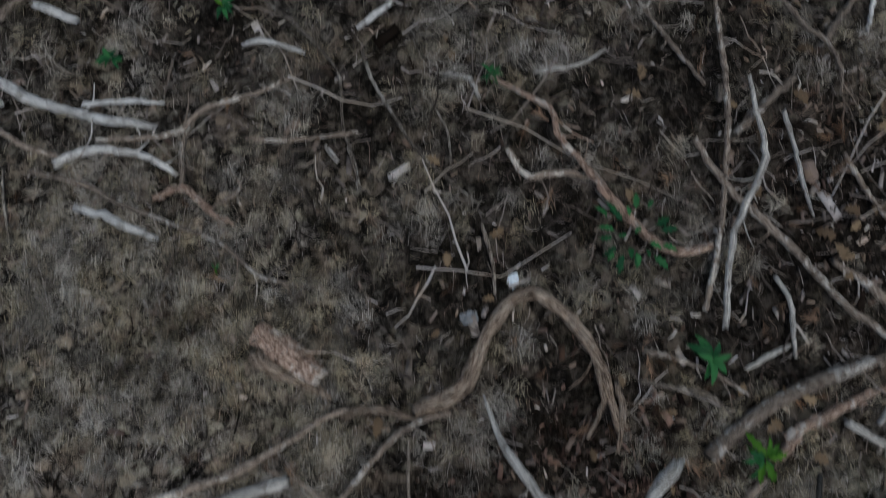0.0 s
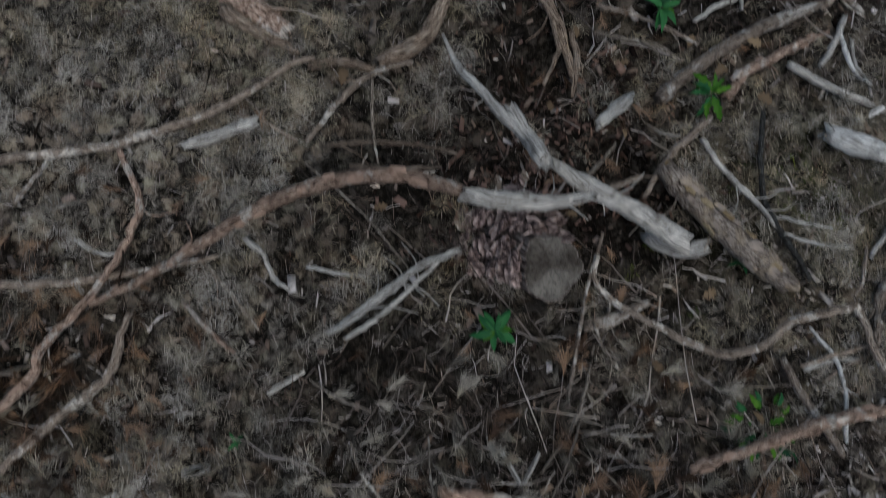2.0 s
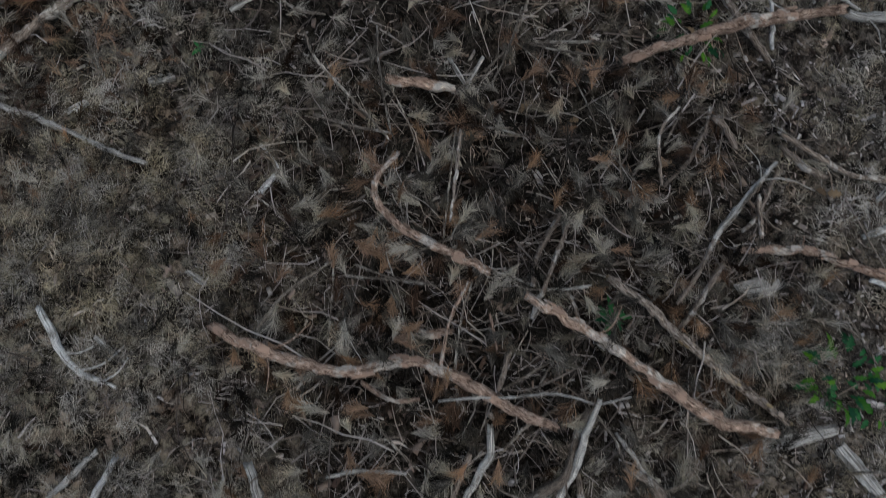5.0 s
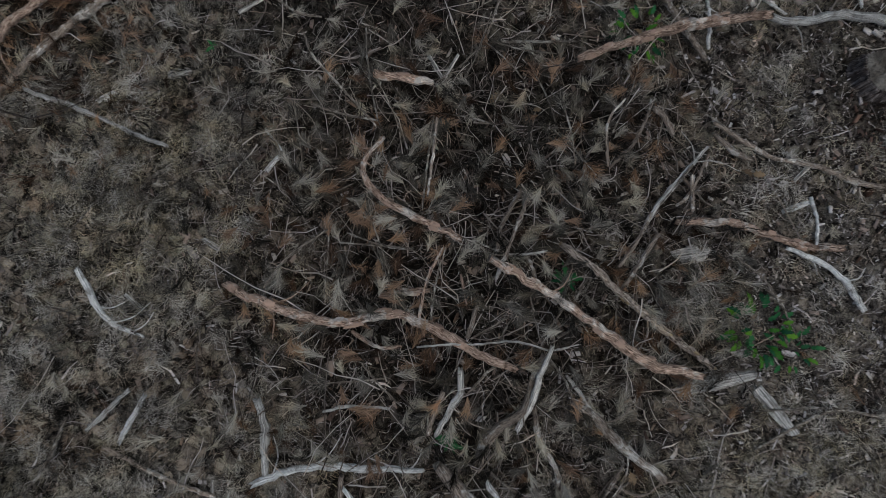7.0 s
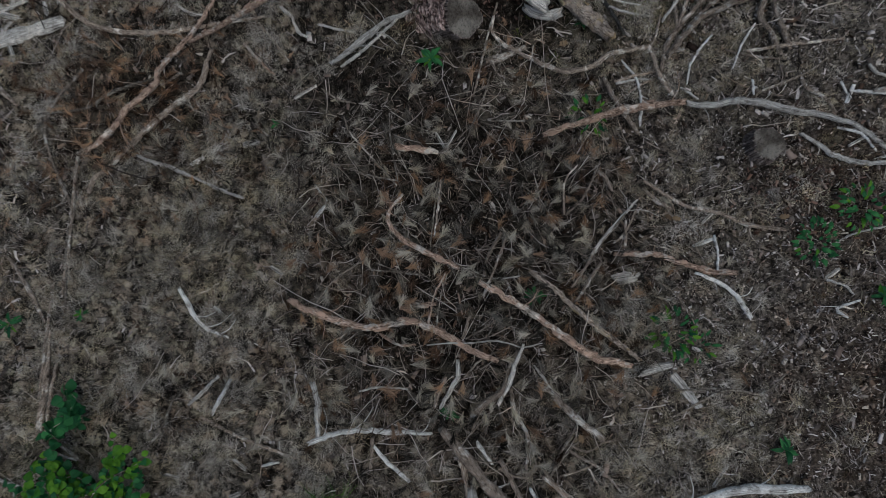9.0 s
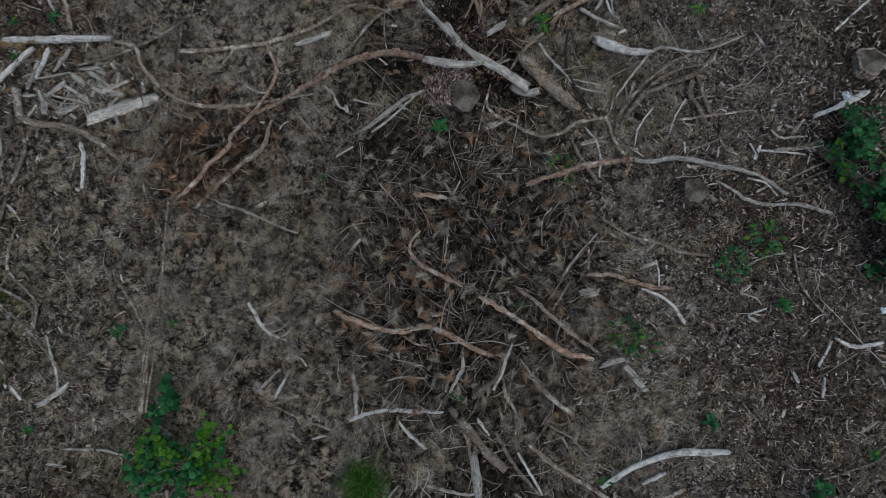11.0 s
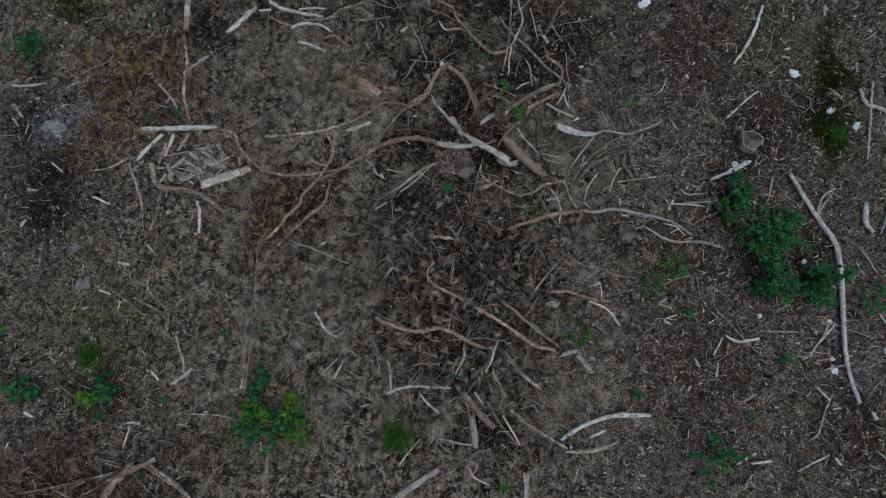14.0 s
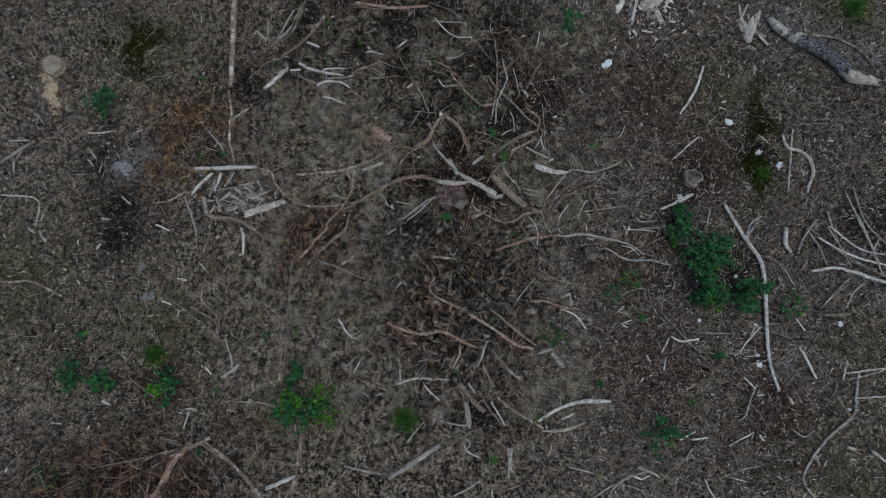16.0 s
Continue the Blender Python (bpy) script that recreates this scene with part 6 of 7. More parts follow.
twig_litter("twigs", "broken pale and brown sticks over the clearing", x, y, 0.11, 0.004, 0.0, M_STICK, rng)
x, y = scatter(rng, 1700, (-1.1, -2.5, 1.1, 0.1), lambda x, y: pile(x, y))
twig_litter("twigs", "fine grey twigs tangled in the brush pile", x, y, 0.18, 0.002, rng.uniform(0.01, 0.13, len(x)) * pile(x, y), M_STICK, rng)

twig_litter("twigs", "long thin bent twigs over the clearing", LONG[0], LONG[1], 0.26, 0.0024, 0.0, M_STICK, rng)
TANGLES = [(0.0, 1.5, 0.7), (-0.6, 1.9, 0.5), (0.4, 2.2, 0.7), (5.0, -0.6, 0.6), (-3.6, -3.1, 0.7), (0.1, -2.5, 0.6), (1.3, 0.1, 0.5), (-2.3, 0.1, 0.6), (1.0, 1.4, 0.6), (-1.0, -2.9, 0.5)]
x, y = scatter(rng, 5000, FAR, lambda x, y: zone(x, y, TANGLES))
twig_litter("twigs", "tangled grey-brown twigs in heaps", x, y, 0.17, 0.003, rng.uniform(0, 0.03, len(x)), M_STICK, rng)

# ---- the brush pile: dead pine shoots with their needles ----
def shoots(name, label, x, y, high, needles, mat, rng, size=1.0):
    """Bunches of needles swept forward round the tips of dead shoots."""
    n = len(x)
    az0, rise0 = rng.uniform(0, 6.283, n), rng.normal(0.25, 0.35, n)
    k = rng.poisson(needles, n) + 8
    s = np.repeat(rng.uniform(0.7, 1.25, n) * size, k)
    m = len(s)
    along = rng.uniform(0, 1, m)
    A, E = np.repeat(az0, k), np.repeat(rise0, k)
    px = np.repeat(x, k) + np.cos(A) * along * 0.05 * s
    py = np.repeat(y, k) + np.sin(A) * along * 0.05 * s
    pz = np.maximum(np.repeat(flat_z(x, y) + high, k) + np.sin(E) * along * 0.05 * s, ground_z(px, py) + 0.004)
    az = A + rng.uniform(-0.95, 0.95, m) * (0.35 + 0.65 * along)
    el = E + rng.normal(0.02, 0.4, m)
    me = blades(name, np.stack((px, py, pz), 1), az, el, 0.05 * s * rng.uniform(0.7, 1.2, m), 0.0013 * rng.uniform(0.7, 1.3, m), rng.uniform(0, 0.25, m), mat, rng, np.clip(np.repeat(rng.random(n), k) + rng.normal(0, 0.1, m), 0, 1))
    return tagged(new(name, me), label, "pine brush", kind="stuff")


x, y = scatter(rng, 2100, (-1.1, -2.5, 1.1, 0.0), lambda x, y: pile(x, y) * (0.25 + 0.75 * patchy(x, y, 9, 21)))
shoots("dead_pine_shoots", "grey dead pine shoots heaped in a brush pile", x, y, rng.uniform(0.02, 0.12, len(x)) * pile(x, y), 80, M_GREYN, rng, 1.0)
x, y = scatter(rng, 1350, (-0.9, -2.3, 1.1, 0.2), lambda x, y: pile(x, y) * patchy(x + 0.3, y, 5, 22) ** 1.3)
shoots("dead_pine_shoots", "rust-brown dead pine shoots in the brush pile", x, y, rng.uniform(0.03, 0.12, len(x)) * pile(x, y), 80, M_RUST, rng, 1.0)
x, y = scatter(rng, 900, (-2.3, -1.0, -0.9, 0.4), lambda x, y: zone(x, y, [(-1.7, -0.4, 0.5)]))
shoots("dead_pine_shoots", "orange-brown pine needles under the crossed branches", x, y, rng.uniform(0.0, 0.03, len(x)), 30, M_RUST, rng)
x, y = scatter(rng, 1600, (-4.2, -0.2, -2.2, 2.0), lambda x, y: zone(x, y, [(-3.1, 0.95, 0.45), (-3.45, 0.55, 0.3), (-2.95, 0.6, 0.25)]) * (patchy(x, y, 9, 33) > 0.4))
shoots("dead_pine_shoots", "ochre dried bracken and needles in a patch", x, y, rng.uniform(0.0, 0.04, len(x)), 30, M_BRACKEN, rng, 1.3)
x, y = scatter(rng, 1400, (-2.2, -2.5, 1.4, 2.2), lambda x, y: 0.1 + 0.6 * zone(x, y, [(0.15, 0.45, 0.5), (1.0, 1.3, 0.6)]))
shoots("dead_pine_shoots", "scattered brown needle bunches on the floor", x, y, rng.uniform(0.0, 0.02, len(x)), 22, M_RUST, rng, 0.9)
x, y = scatter(rng, 1300, (-1.7, -2.5, 0.2, -0.3), lambda x, y: 0.4 * (1 - pile(x, y)))
shoots("dead_pine_shoots", "flat grey needle bunches beside the brush pile", x, y, rng.uniform(0.0, 0.025, len(x)), 30, M_GREYN, rng, 1.1)
HEAP = [(-3.7, -3.05, 0.5), (-3.2, -3.15, 0.4), (-4.2, -3.2, 0.45)]
x, y = scatter(rng, 1500, (-5.0, -3.9, -2.4, -2.4), lambda x, y: zone(x, y, HEAP))
shoots("dead_pine_shoots", "dark brown dead brush heaped at the clearing's edge", x, y, rng.uniform(0.0, 0.08, len(x)), 26, M_RUST, rng, 1.3)
x, y = scatter(rng, 1500, (-5.0, -3.9, -2.4, -2.4), lambda x, y: zone(x, y, HEAP))
twig_litter("twigs", "brown twigs tangled in the brush heap", x, y, 0.2, 0.0028, rng.uniform(0.0, 0.1, len(x)), M_CRUMB, rng)
x, y = scatter(rng, 700, (0.5, -1.75, 1.1, -1.2), lambda x, y: zone(x, y, [(0.8, -1.45, 0.13)]))
shoots("dead_grass", "fan of pale dry grass beside a bleached log", x, y, rng.uniform(0.01, 0.05, len(x)), 26, M_STRAW, rng, 1.3)


def wires(name, label, x, y, z, length, width, mat, rng, curl=0.55):
    """Thin dry filaments that wander: narrow ribbons of six lengths."""
    n, seg = len(x), 6
    a, rise = rng.uniform(0, 6.283, n), rng.normal(0, 0.25, n)
    L = length * rng.lognormal(0, 0.4, n) / seg
    W = width * rng.uniform(0.6, 1.4, n)
    turn = rng.normal(0, curl * 0.5, n)
    q = np.stack((x, y, z), 1)
    rows = []
    for i in range(seg + 1):
        w = W * (1 - 0.7 * i / seg) * 0.5
        side = np.stack((-np.sin(a), np.cos(a), rng.normal(0, 0.3, n)), 1) * w[:, None]
        rows += [q - side, q + side]
        a = a + turn + rng.normal(0, curl * 0.5, n)
        q = q + np.stack((np.cos(a), np.sin(a), np.tan(rise)), 1) * L[:, None]
        q[:, 2] = np.maximum(q[:, 2], ground_z(q[:, 0], q[:, 1]) + 0.004)
        rise = rise * 0.8 + rng.normal(-0.05, 0.15, n)
    V = np.stack(rows, 1).reshape(-1, 3)
    f = np.array([(2 * i, 2 * i + 1, 2 * i + 3, 2 * i + 2) for i in range(seg)])
    loops = (np.arange(n)[:, None, None] * (2 * seg + 2) + f[None]).ravel()
    return tagged(new(name, fast_mesh(name, V, loops, np.full(n * seg, 4), mat)), label, "pine brush", kind="stuff")


x, y = scatter(rng, 7000, (-1.2, -2.5, 1.2, 0.2), lambda x, y: pile(x, y) ** 0.7)
wires("dry_filaments", "thin wiry grey filaments tangled in the brush pile", x, y, flat_z(x, y) - 0.02 + rng.uniform(0, 0.14, len(x)) * pile(x, y), 0.085, 0.0017, M_STICK, rng)
x, y = scatter(rng, 9000, (-2.6, -2.9, 1.1, 2.6), lambda x, y: 0.25 + 0.6 * patchy(x, y, 5, 71))
wires("dry_filaments", "thin curled dark filaments lying in dead grass", x, y, ground_z(x, y) + rng.uniform(0.006, 0.03, len(x)), 0.075, 0.0016, M_CRUMB, rng)


# single bunches that stand out of the pile
def pine_shoot(x, y, az, high, mat, words, size=1.0):
    rng = np.random.default_rng(int(abs(x * 977 + y * 313) * 100))
    n = 150
    along = rng.uniform(0, 1, n)
    P = np.stack((np.cos(az) * along * 0.06 * size, np.sin(az) * along * 0.06 * size, 0.012 * along), 1) * 0.7
    me = blades("needles", P, az + rng.uniform(-0.9, 0.9, n), rng.normal(0.25, 0.4, n), 0.05 * size * rng.uniform(0.7, 1.2, n), np.full(n, 0.0013), rng.uniform(0, 0.2, n), mat, rng)
    ob = new("pine_shoot")
    ob.matrix_world = pose(x, y, float(flat_z(x, y)) + high)
    d = Vector((math.cos(az), math.sin(az), 0))
    part("stem", tube("stem", spline([d * -0.16 * size + Vector((0, 0, -min(high, 0.03))), d * -0.07 * size + Vector((0.006, 0, 0)), d * 0.06 * size + Vector((0, 0, 0.012))], 0.02), lambda u: 0.0035 - 0.0015 * u, M_TWIG, rng, 5), ob)
    part("needles", me, ob)
    return tagged(ob, f"{words} dead pine shoot on the brush pile", "pine shoot", "pine shoots on the pile")


for x, y, az, high, tone in ((0.25, -0.66, 2.0, 0.1, 1), (0.58, -0.67, 1.2, 0.09, 1), (0.83, -0.75, 2.6, 0.06, 1), (-0.07, -0.78, 3.0, 0.1, 1), (0.67, -0.86, 4.5, 0.08, 1), (0.40, -0.95, 5.4, 0.1, 1),
                             (-0.48, -1.35, 4.7, 0.08, 0), (-0.32, -1.17, 1.9, 0.1, 0), (0.34, -0.78, 1.8, 0.11, 0), (0.04, -0.98, 0.9, 0.1, 0), (-0.25, -1.38, 5.2, 0.1, 0), (-0.50, -1.07, 3.6, 0.06, 0),
                             (0.51, -1.47, 4.6, 0.06, 1), (0.39, -1.51, 5.3, 0.08, 1), (0.22, -1.58, 4.0, 0.1, 1), (-0.12, -1.79, 3.9, 0.08, 0), (-0.45, -1.70, 3.2, 0.06, 0), (0.09, -0.53, 2.4, 0.08, 1),
                             (-0.13, -1.12, 0.4, 0.11, 0), (0.42, -1.18, 0.2, 0.1, 0), (-0.74, -0.97, 2.5, 0.03, 0), (-0.61, -0.78, 1.7, 0.03, 0), (0.13, -1.27, 5.9, 0.1, 0), (-0.30, -0.68, 2.0, 0.07, 0)):
    pine_shoot(x, y, az, high, M_RUST if tone else M_GREYN, "rust-brown" if tone else "grey needled", 1.1)


# ---- stumps ----
def stump(x, y, r, h, lean, turn, label, fresh=False, lobes=0.03, rim=0.93):
    rng = np.random.default_rng(int(abs(x) * 1000 + 7))
    ob = new("stump")
    ob.matrix_world = pose(x, y, float(ground_z(x, y)) - 0.015)
    top = Vector((math.cos(turn) * lean, math.sin(turn) * lean, h))
    axis = top.normalized()
    n, k = 30, 7
    prof = [1 + lobes * math.sin(3 * a + 1) + lobes * 0.8 * math.sin(5 * a + 2) + rng.normal(0, 0.02) for a in np.linspace(0, 6.283, n, False)]
    verts, uv, faces = [], [], []
    for i in range(k):
        u = i / (k - 1)
        flare = 1 + (0.6 if h > 0.15 else 0.12) * (1 - u) ** 2
        for j in range(n):
            a = 2 * math.pi * j / n
            rr = r * prof[j] * (flare + (1 - u) ** 2 * (0.25 if h > 0.15 else 0.06) * max(0, math.sin(4 * a + turn))) + rng.normal(0, 0.003)
            base = top * u + Vector((math.cos(a) * rr, math.sin(a) * rr, 0))
            base.z -= (axis.x * math.cos(a) + axis.y * math.sin(a)) * rr * 0.8 * u
            verts.append(base)
            uv.append((abs(math.pi - a) * r, u * h))
    for i in range(k - 1):
        for j in range(n):
            a, b = i * n + j, i * n + (j + 1) % n
            faces.append((a, b, b + n, a + n))
    for j in range(n):
        verts.append(top + (Vector(verts[(k - 1) * n + j]) - top) * (rim - 0.04))
        uv.append((abs(math.pi - 2 * math.pi * j / n) * r, h + 0.01))
    for j in range(n):
        a, b = (k - 1) * n + j, (k - 1) * n + (j + 1) % n
        faces.append((a, b, b + n, a + n))
    part("bark", mesh_of("bark", verts, faces, M_FLAKY if fresh or rim < 0.9 else M_OLDBARK, False, uv), ob)
    cap, cf = [], []
    rings = 6
    for i in range(rings):
        s = rim * (1 - i / rings)
        for j in range(n):
            v = Vector(verts[(k - 1) * n + j])
            w = top + (v - top) * s
            cap.append(w + Vector((0, 0, (0.004 if i == 0 else rng.normal(0.004, 0.0016)))))
    cap.append(top + Vector((0, 0, 0.004)))
    for i in range(rings - 1):
        for j in range(n):
            a, b = i * n + j, i * n + (j + 1) % n
            cf.append((a, b, b + n, a + n))
    for j in range(n):
        cf.append(((rings - 1) * n + j, (rings - 1) * n + (j + 1) % n, rings * n))
    face = part("cut_face", mesh_of("cut_face", [v - top for v in cap], cf, M_SAWN if fresh else M_END, False), ob, "pale greying sawn face" if fresh else "weathered grey sawn face with rings")
    face.location = top
    return tagged(ob, label, "stump")


old = stump(-0.078, 0.098, 0.092, 0.19, 0.13, -0.85, "old leaning grey pine stump with flaking bark", lobes=0.05, rim=0.95)
r = random.Random(61)
for i in range(110):
    a, u = r.uniform(0.9, 3.7), r.uniform(0.03, 0.97)
    out = 0.096 + 0.07 * (1 - u) ** 1.5 + r.uniform(-0.006, 0.012)
    at = Vector((math.cos(-0.85) * 0.13 * u + math.cos(a) * out, math.sin(-0.85) * 0.13 * u + math.sin(a) * out, 0.19 * u + 0.045 * (1 - u) * math.cos(a - 2.3) + 0.02))
    n, ln, wd = 7, r.uniform(0.02, 0.044), r.uniform(0.011, 0.021)
    rim = [(math.cos(6.283 * k / n) * ln * r.uniform(0.7, 1.2), math.sin(6.283 * k / n) * wd * r.uniform(0.7, 1.2)) for k in range(n)]
    verts = [(px, py, h + 0.004 * math.cos(2.2 * k)) for h in (0.0, 0.005) for k, (px, py) in enumerate(rim)]
    faces = [tuple(range(n - 1, -1, -1)), tuple(range(n, 2 * n))] + [(k, (k + 1) % n, n + (k + 1) % n, n + k) for k in range(n)]
    plate = part("bark_plate", mesh_of("bark_plate", verts, faces, M_PLUM), old, "purple-brown bark plate" if i == 0 else "")
    plate.matrix_local = Matrix.Translation(at) @ Euler((0, 0, a)).to_matrix().to_4x4() @ Euler((r.gauss(0, 0.35), r.gauss(0.75, 0.35), r.gauss(1.3, 0.4))).to_matrix().to_4x4()
stump(1.48, -0.62, 0.082, 0.075, 0.01, 0.5, "low weathered sawn stump among bark crumbs")
stump(2.71, 0.25, 0.098, 0.09, 0.01, 2.0, "wavy-edged grey sawn stump with pale bark rim", lobes=0.085, rim=0.86)
stump(1.68, 0.99, 0.06, 0.07, 0.01, 1.0, "small grey sawn stump on dark soil", lobes=0.05, rim=0.88)
stump(-4.79, 1.72, 0.115, 0.08, 0.01, 4.0, "freshly sawn pale stump with spilled sawdust", fresh=True, rim=0.89)


# bark scales shed round the leaning stump
for i in range(46):
    r = random.Random(900 + i)
    turn_, far = r.uniform(1.4, 4.2), r.uniform(0.05, 0.2)
    x, y = -0.08 + math.cos(turn_) * far, 0.1 + math.sin(turn_) * far
    n = 6
    verts = [(math.cos(6.283 * k / n) * r.uniform(0.6, 1.2) * 0.022, math.sin(6.283 * k / n) * r.uniform(0.5, 1.0) * 0.014, z + 0.003 * math.cos(3 * k)) for z in (0.0, 0.003) for k in range(n)]
    faces = [tuple(range(n - 1, -1, -1)), tuple(range(n, 2 * n))] + [(k, (k + 1) % n, n + (k + 1) % n, n + k) for k in range(n)]
    ob = new("bark_scale", mesh_of("bark_scale", verts, faces, M_PLUM if i % 3 else M_BARK))
    ob.matrix_world = pose(x, y, float(ground_z(x, y)) + 0.012 + 0.1 * max(0.0, 0.16 - far), r.uniform(-30, 30), r.uniform(-30, 30), r.uniform(0, 360))
    tagged(ob, "shed purple-brown bark scale by the old stump", "bark", "bark scales")


# ---- split wood, logs, slabs ----
def slab(x, y, az, length, width, thick, style, words, lift=0.0, tilt=0.0):
    """A riven piece of wood with uneven, tapering ends."""
    rng = np.random.default_rng(int(abs(x * 531 + y * 877) * 100))
    n = 7
    verts, uv, faces = [], [], []
    for i in range(n):
        u = i / (n - 1)
        w = width * (0.5 + 0.5 * math.sin(math.pi * (0.18 + 0.68 * u)) + rng.normal(0, 0.06)) * 0.5
        for sx, sz in ((-1, 0), (-0.6, 1), (0.5, 1.1), (1, 0.1), (0.3, -0.2)):
            verts.append((length * (u - 0.5) + rng.normal(0, 0.1 * width), sx * w, thick * sz + rng.normal(0, thick * 0.12)))
            uv.append((sx * w, length * u))
    for i in range(n - 1):
        for j in range(5):
            a, b = i * 5 + j, i * 5 + (j + 1) % 5
            faces.append((a, b, b + 5, a + 5))
    faces += [(4, 3, 2, 1, 0), tuple(range(n * 5 - 5, n * 5))]
    ob = new("wood_piece", mesh_of("wood_piece", verts, faces, STYLES[style][0], False, uv))
    ob.matrix_world = pose(x, y, float(ground_z(x, y)) + 0.006 + lift, tilt, 0, math.degrees(az))
    return tagged(ob, words, "wood piece")


slab(-2.24, -0.04, 0.33, 0.47, 0.085, 0.018, "g", "long grey riven board lying on twigs")
slab(-0.11, -0.58, 2.1, 0.11, 0.015, 0.006, "g", "pale upright wood splinter", 0.07)
slab(-0.05, -0.58, 1.05, 0.1, 0.013, 0.006, "g", "pale upright wood splinter", 0.07)
slab(-1.05, -0.59, 0.25, 0.085, 0.034, 0.012, "g", "short grey wood offcut on dead grass")
slab(-1.32, -0.68, 0.55, 0.075, 0.03, 0.012, "p", "short pale wood offcut on dead grass")
slab(-0.69, -0.94, 0.9, 0.07, 0.02, 0.008, "p", "small forked pale splinter", 0.01)
slab(-0.90, 0.84, -0.6, 0.26, 0.1, 0.035, "r", "rotten orange-brown log fragment half sunk in litter")
slab(0.80, -1.26, 0.15, 0.12, 0.06, 0.012, "g", "weathered grey wood slab by the pile")
slab(0.87, -1.71, 0.2, 0.3, 0.05, 0.015, "g", "grey splintered branch base beside the pile")
slab(1.07, -1.80, -0.9, 0.2, 0.05, 0.014, "g", "grey split wood strip near a green sapling")
for x, y, az, ln, wd in ((-2.86, 0.20, 1.3, 0.2, 0.04), (-2.71, 0.11, 0.7, 0.16, 0.035), (-2.54, 0.15, 2.4, 0.18, 0.04), (-2.49, -0.01, 1.9, 0.16, 0.05), (-2.42, 0.17, 2.5, 0.2, 0.035),
                         (-2.61, -0.04, 0.3, 0.15, 0.05), (-2.34, 0.09, 2.7, 0.17, 0.04), (-2.77, -0.00, 1.7, 0.14, 0.05), (-2.48, 0.25, 0.1, 0.15, 0.03), (-2.30, 0.22, 2.2, 0.14, 0.03)):
    slab(x, y, az, ln, wd, 0.012, "g", "grey riven wood scrap in a ring of branches")
for i in range(16):
    r = random.Random(400 + i)
    slab(r.uniform(-2.95, -2.15), r.uniform(-0.12, 0.32), r.uniform(0, 3.1), r.uniform(0.1, 0.24), r.uniform(0.012, 0.032), 0.009, r.choice("ggt"), "pale grey riven splinter in a ring of branches", r.uniform(0, 0.02))


def broken_stump(x, y, n, sx, sy, az, words, seed):
    """A torn-off stump: many upright and fallen splinters round one place."""
    rng = np.random.default_rng(seed)
    ob = new("broken_stump")
    ob.matrix_world = pose(x, y, float(ground_z(x, y)))
    for k in range(n):
        ln, wd = rng.uniform(0.08, 0.3), rng.uniform(0.03, 0.09)
        piece = slab(rng.normal(0, sx), rng.normal(0, sy), rng.normal(az, 0.55), ln, wd, rng.uniform(0.008, 0.02), "p" if rng.random() < 0.12 else "g", "", rng.uniform(0.0, 0.06), rng.normal(0, 30))
        piece.name = "splinter"
        piece.parent = ob
        for key in ("label", "category"):
            if key in piece:
                del piece[key]
    return tagged(ob, words, "stump")


broken_stump(2.42, 2.47, 34, 0.15, 0.12, 1.45, "torn pale stump of splintered wood", 1)
broken_stump(3.58, 2.2, 18, 0.08, 0.13, 1.6, "torn grey stump of splintered wood beside a log", 2)
for i in range(70):
    r = random.Random(i)
    x, y = r.uniform(0.9, 5.2), r.uniform(-3.4, 2.2)
    slab(x, y, r.uniform(0, 3.1), r.uniform(0.05, 0.14), r.uniform(0.012, 0.03), 0.007, r.choice("pgg"), "small pale wood splinter on dark soil")
for i in range(45):
    r = random.Random(100 + i)
    x, y = r.uniform(-5.2, -0.6), r.uniform(-3.4, 2.2)
    slab(x, y, r.uniform(0, 3.1), r.uniform(0.05, 0.13), r.uniform(0.012, 0.028), 0.007, r.choice("pggb"), "small weathered wood splinter on dead grass")
branch("k", 0.07, 0.085, 0, 0, [(3.91, 2.04), (4.19, 1.89), (4.43, 1.71), (4.61, 1.51)])
branch("g", 0.078, 0.045, 0, 0, [(4.60, 1.50), (4.74, 1.43), (4.96, 1.40)])
branch("g", 0.045, 0.075, 0, 0, [(3.80, 2.19), (3.93, 2.04), (4.17, 1.91)])


# ---- green plants ----
def leaf_mesh(name, lobed, mat):
    """One leaf, 1 long, folded a little along its midrib and arched."""
    n = 9
    left, right_, mid = [], [], []
    for i in range(n):
        u = i / (n - 1)
        w = 0.33 * max(0.0, math.sin(math.pi * u ** 0.85)) ** 0.9
        if lobed:
            w *= 1.0 - 0.5 * (i % 2)
        z = 0.16 * math.sin(math.pi * u) - 0.12 * u
        mid.append((u, 0, z))
        left.append((u + (0.04 if lobed else 0), w, z + 0.22 * w))
        right_.append((u + (0.04 if lobed else 0), -w, z + 0.22 * w))
    verts = mid + left + right_
    faces = []
    for i in range(n - 1):
        faces += [(i, i + 1, n + i + 1, n + i), (i + 1, i, 2 * n + i, 2 * n + i + 1)]
    return mesh_of(name, verts, faces, mat, True)


LEAVES = {(k, m): leaf_mesh("leaf", k == "oak", M_LEAF if m == 0 else M_LEAF2) for k in ("oak", "round") for m in (0, 1)}


def add_leaf(parent, at, az, pitch, size, key, roll=0.0, wide=1.0):
    ob = new("leaf", LEAVES[key])
    ob.parent = parent
    ob.matrix_local = Matrix.Translation(at) @ Euler((roll, -pitch, az)).to_matrix().to_4x4() @ Matrix.Diagonal((size, size * wide, size, 1))


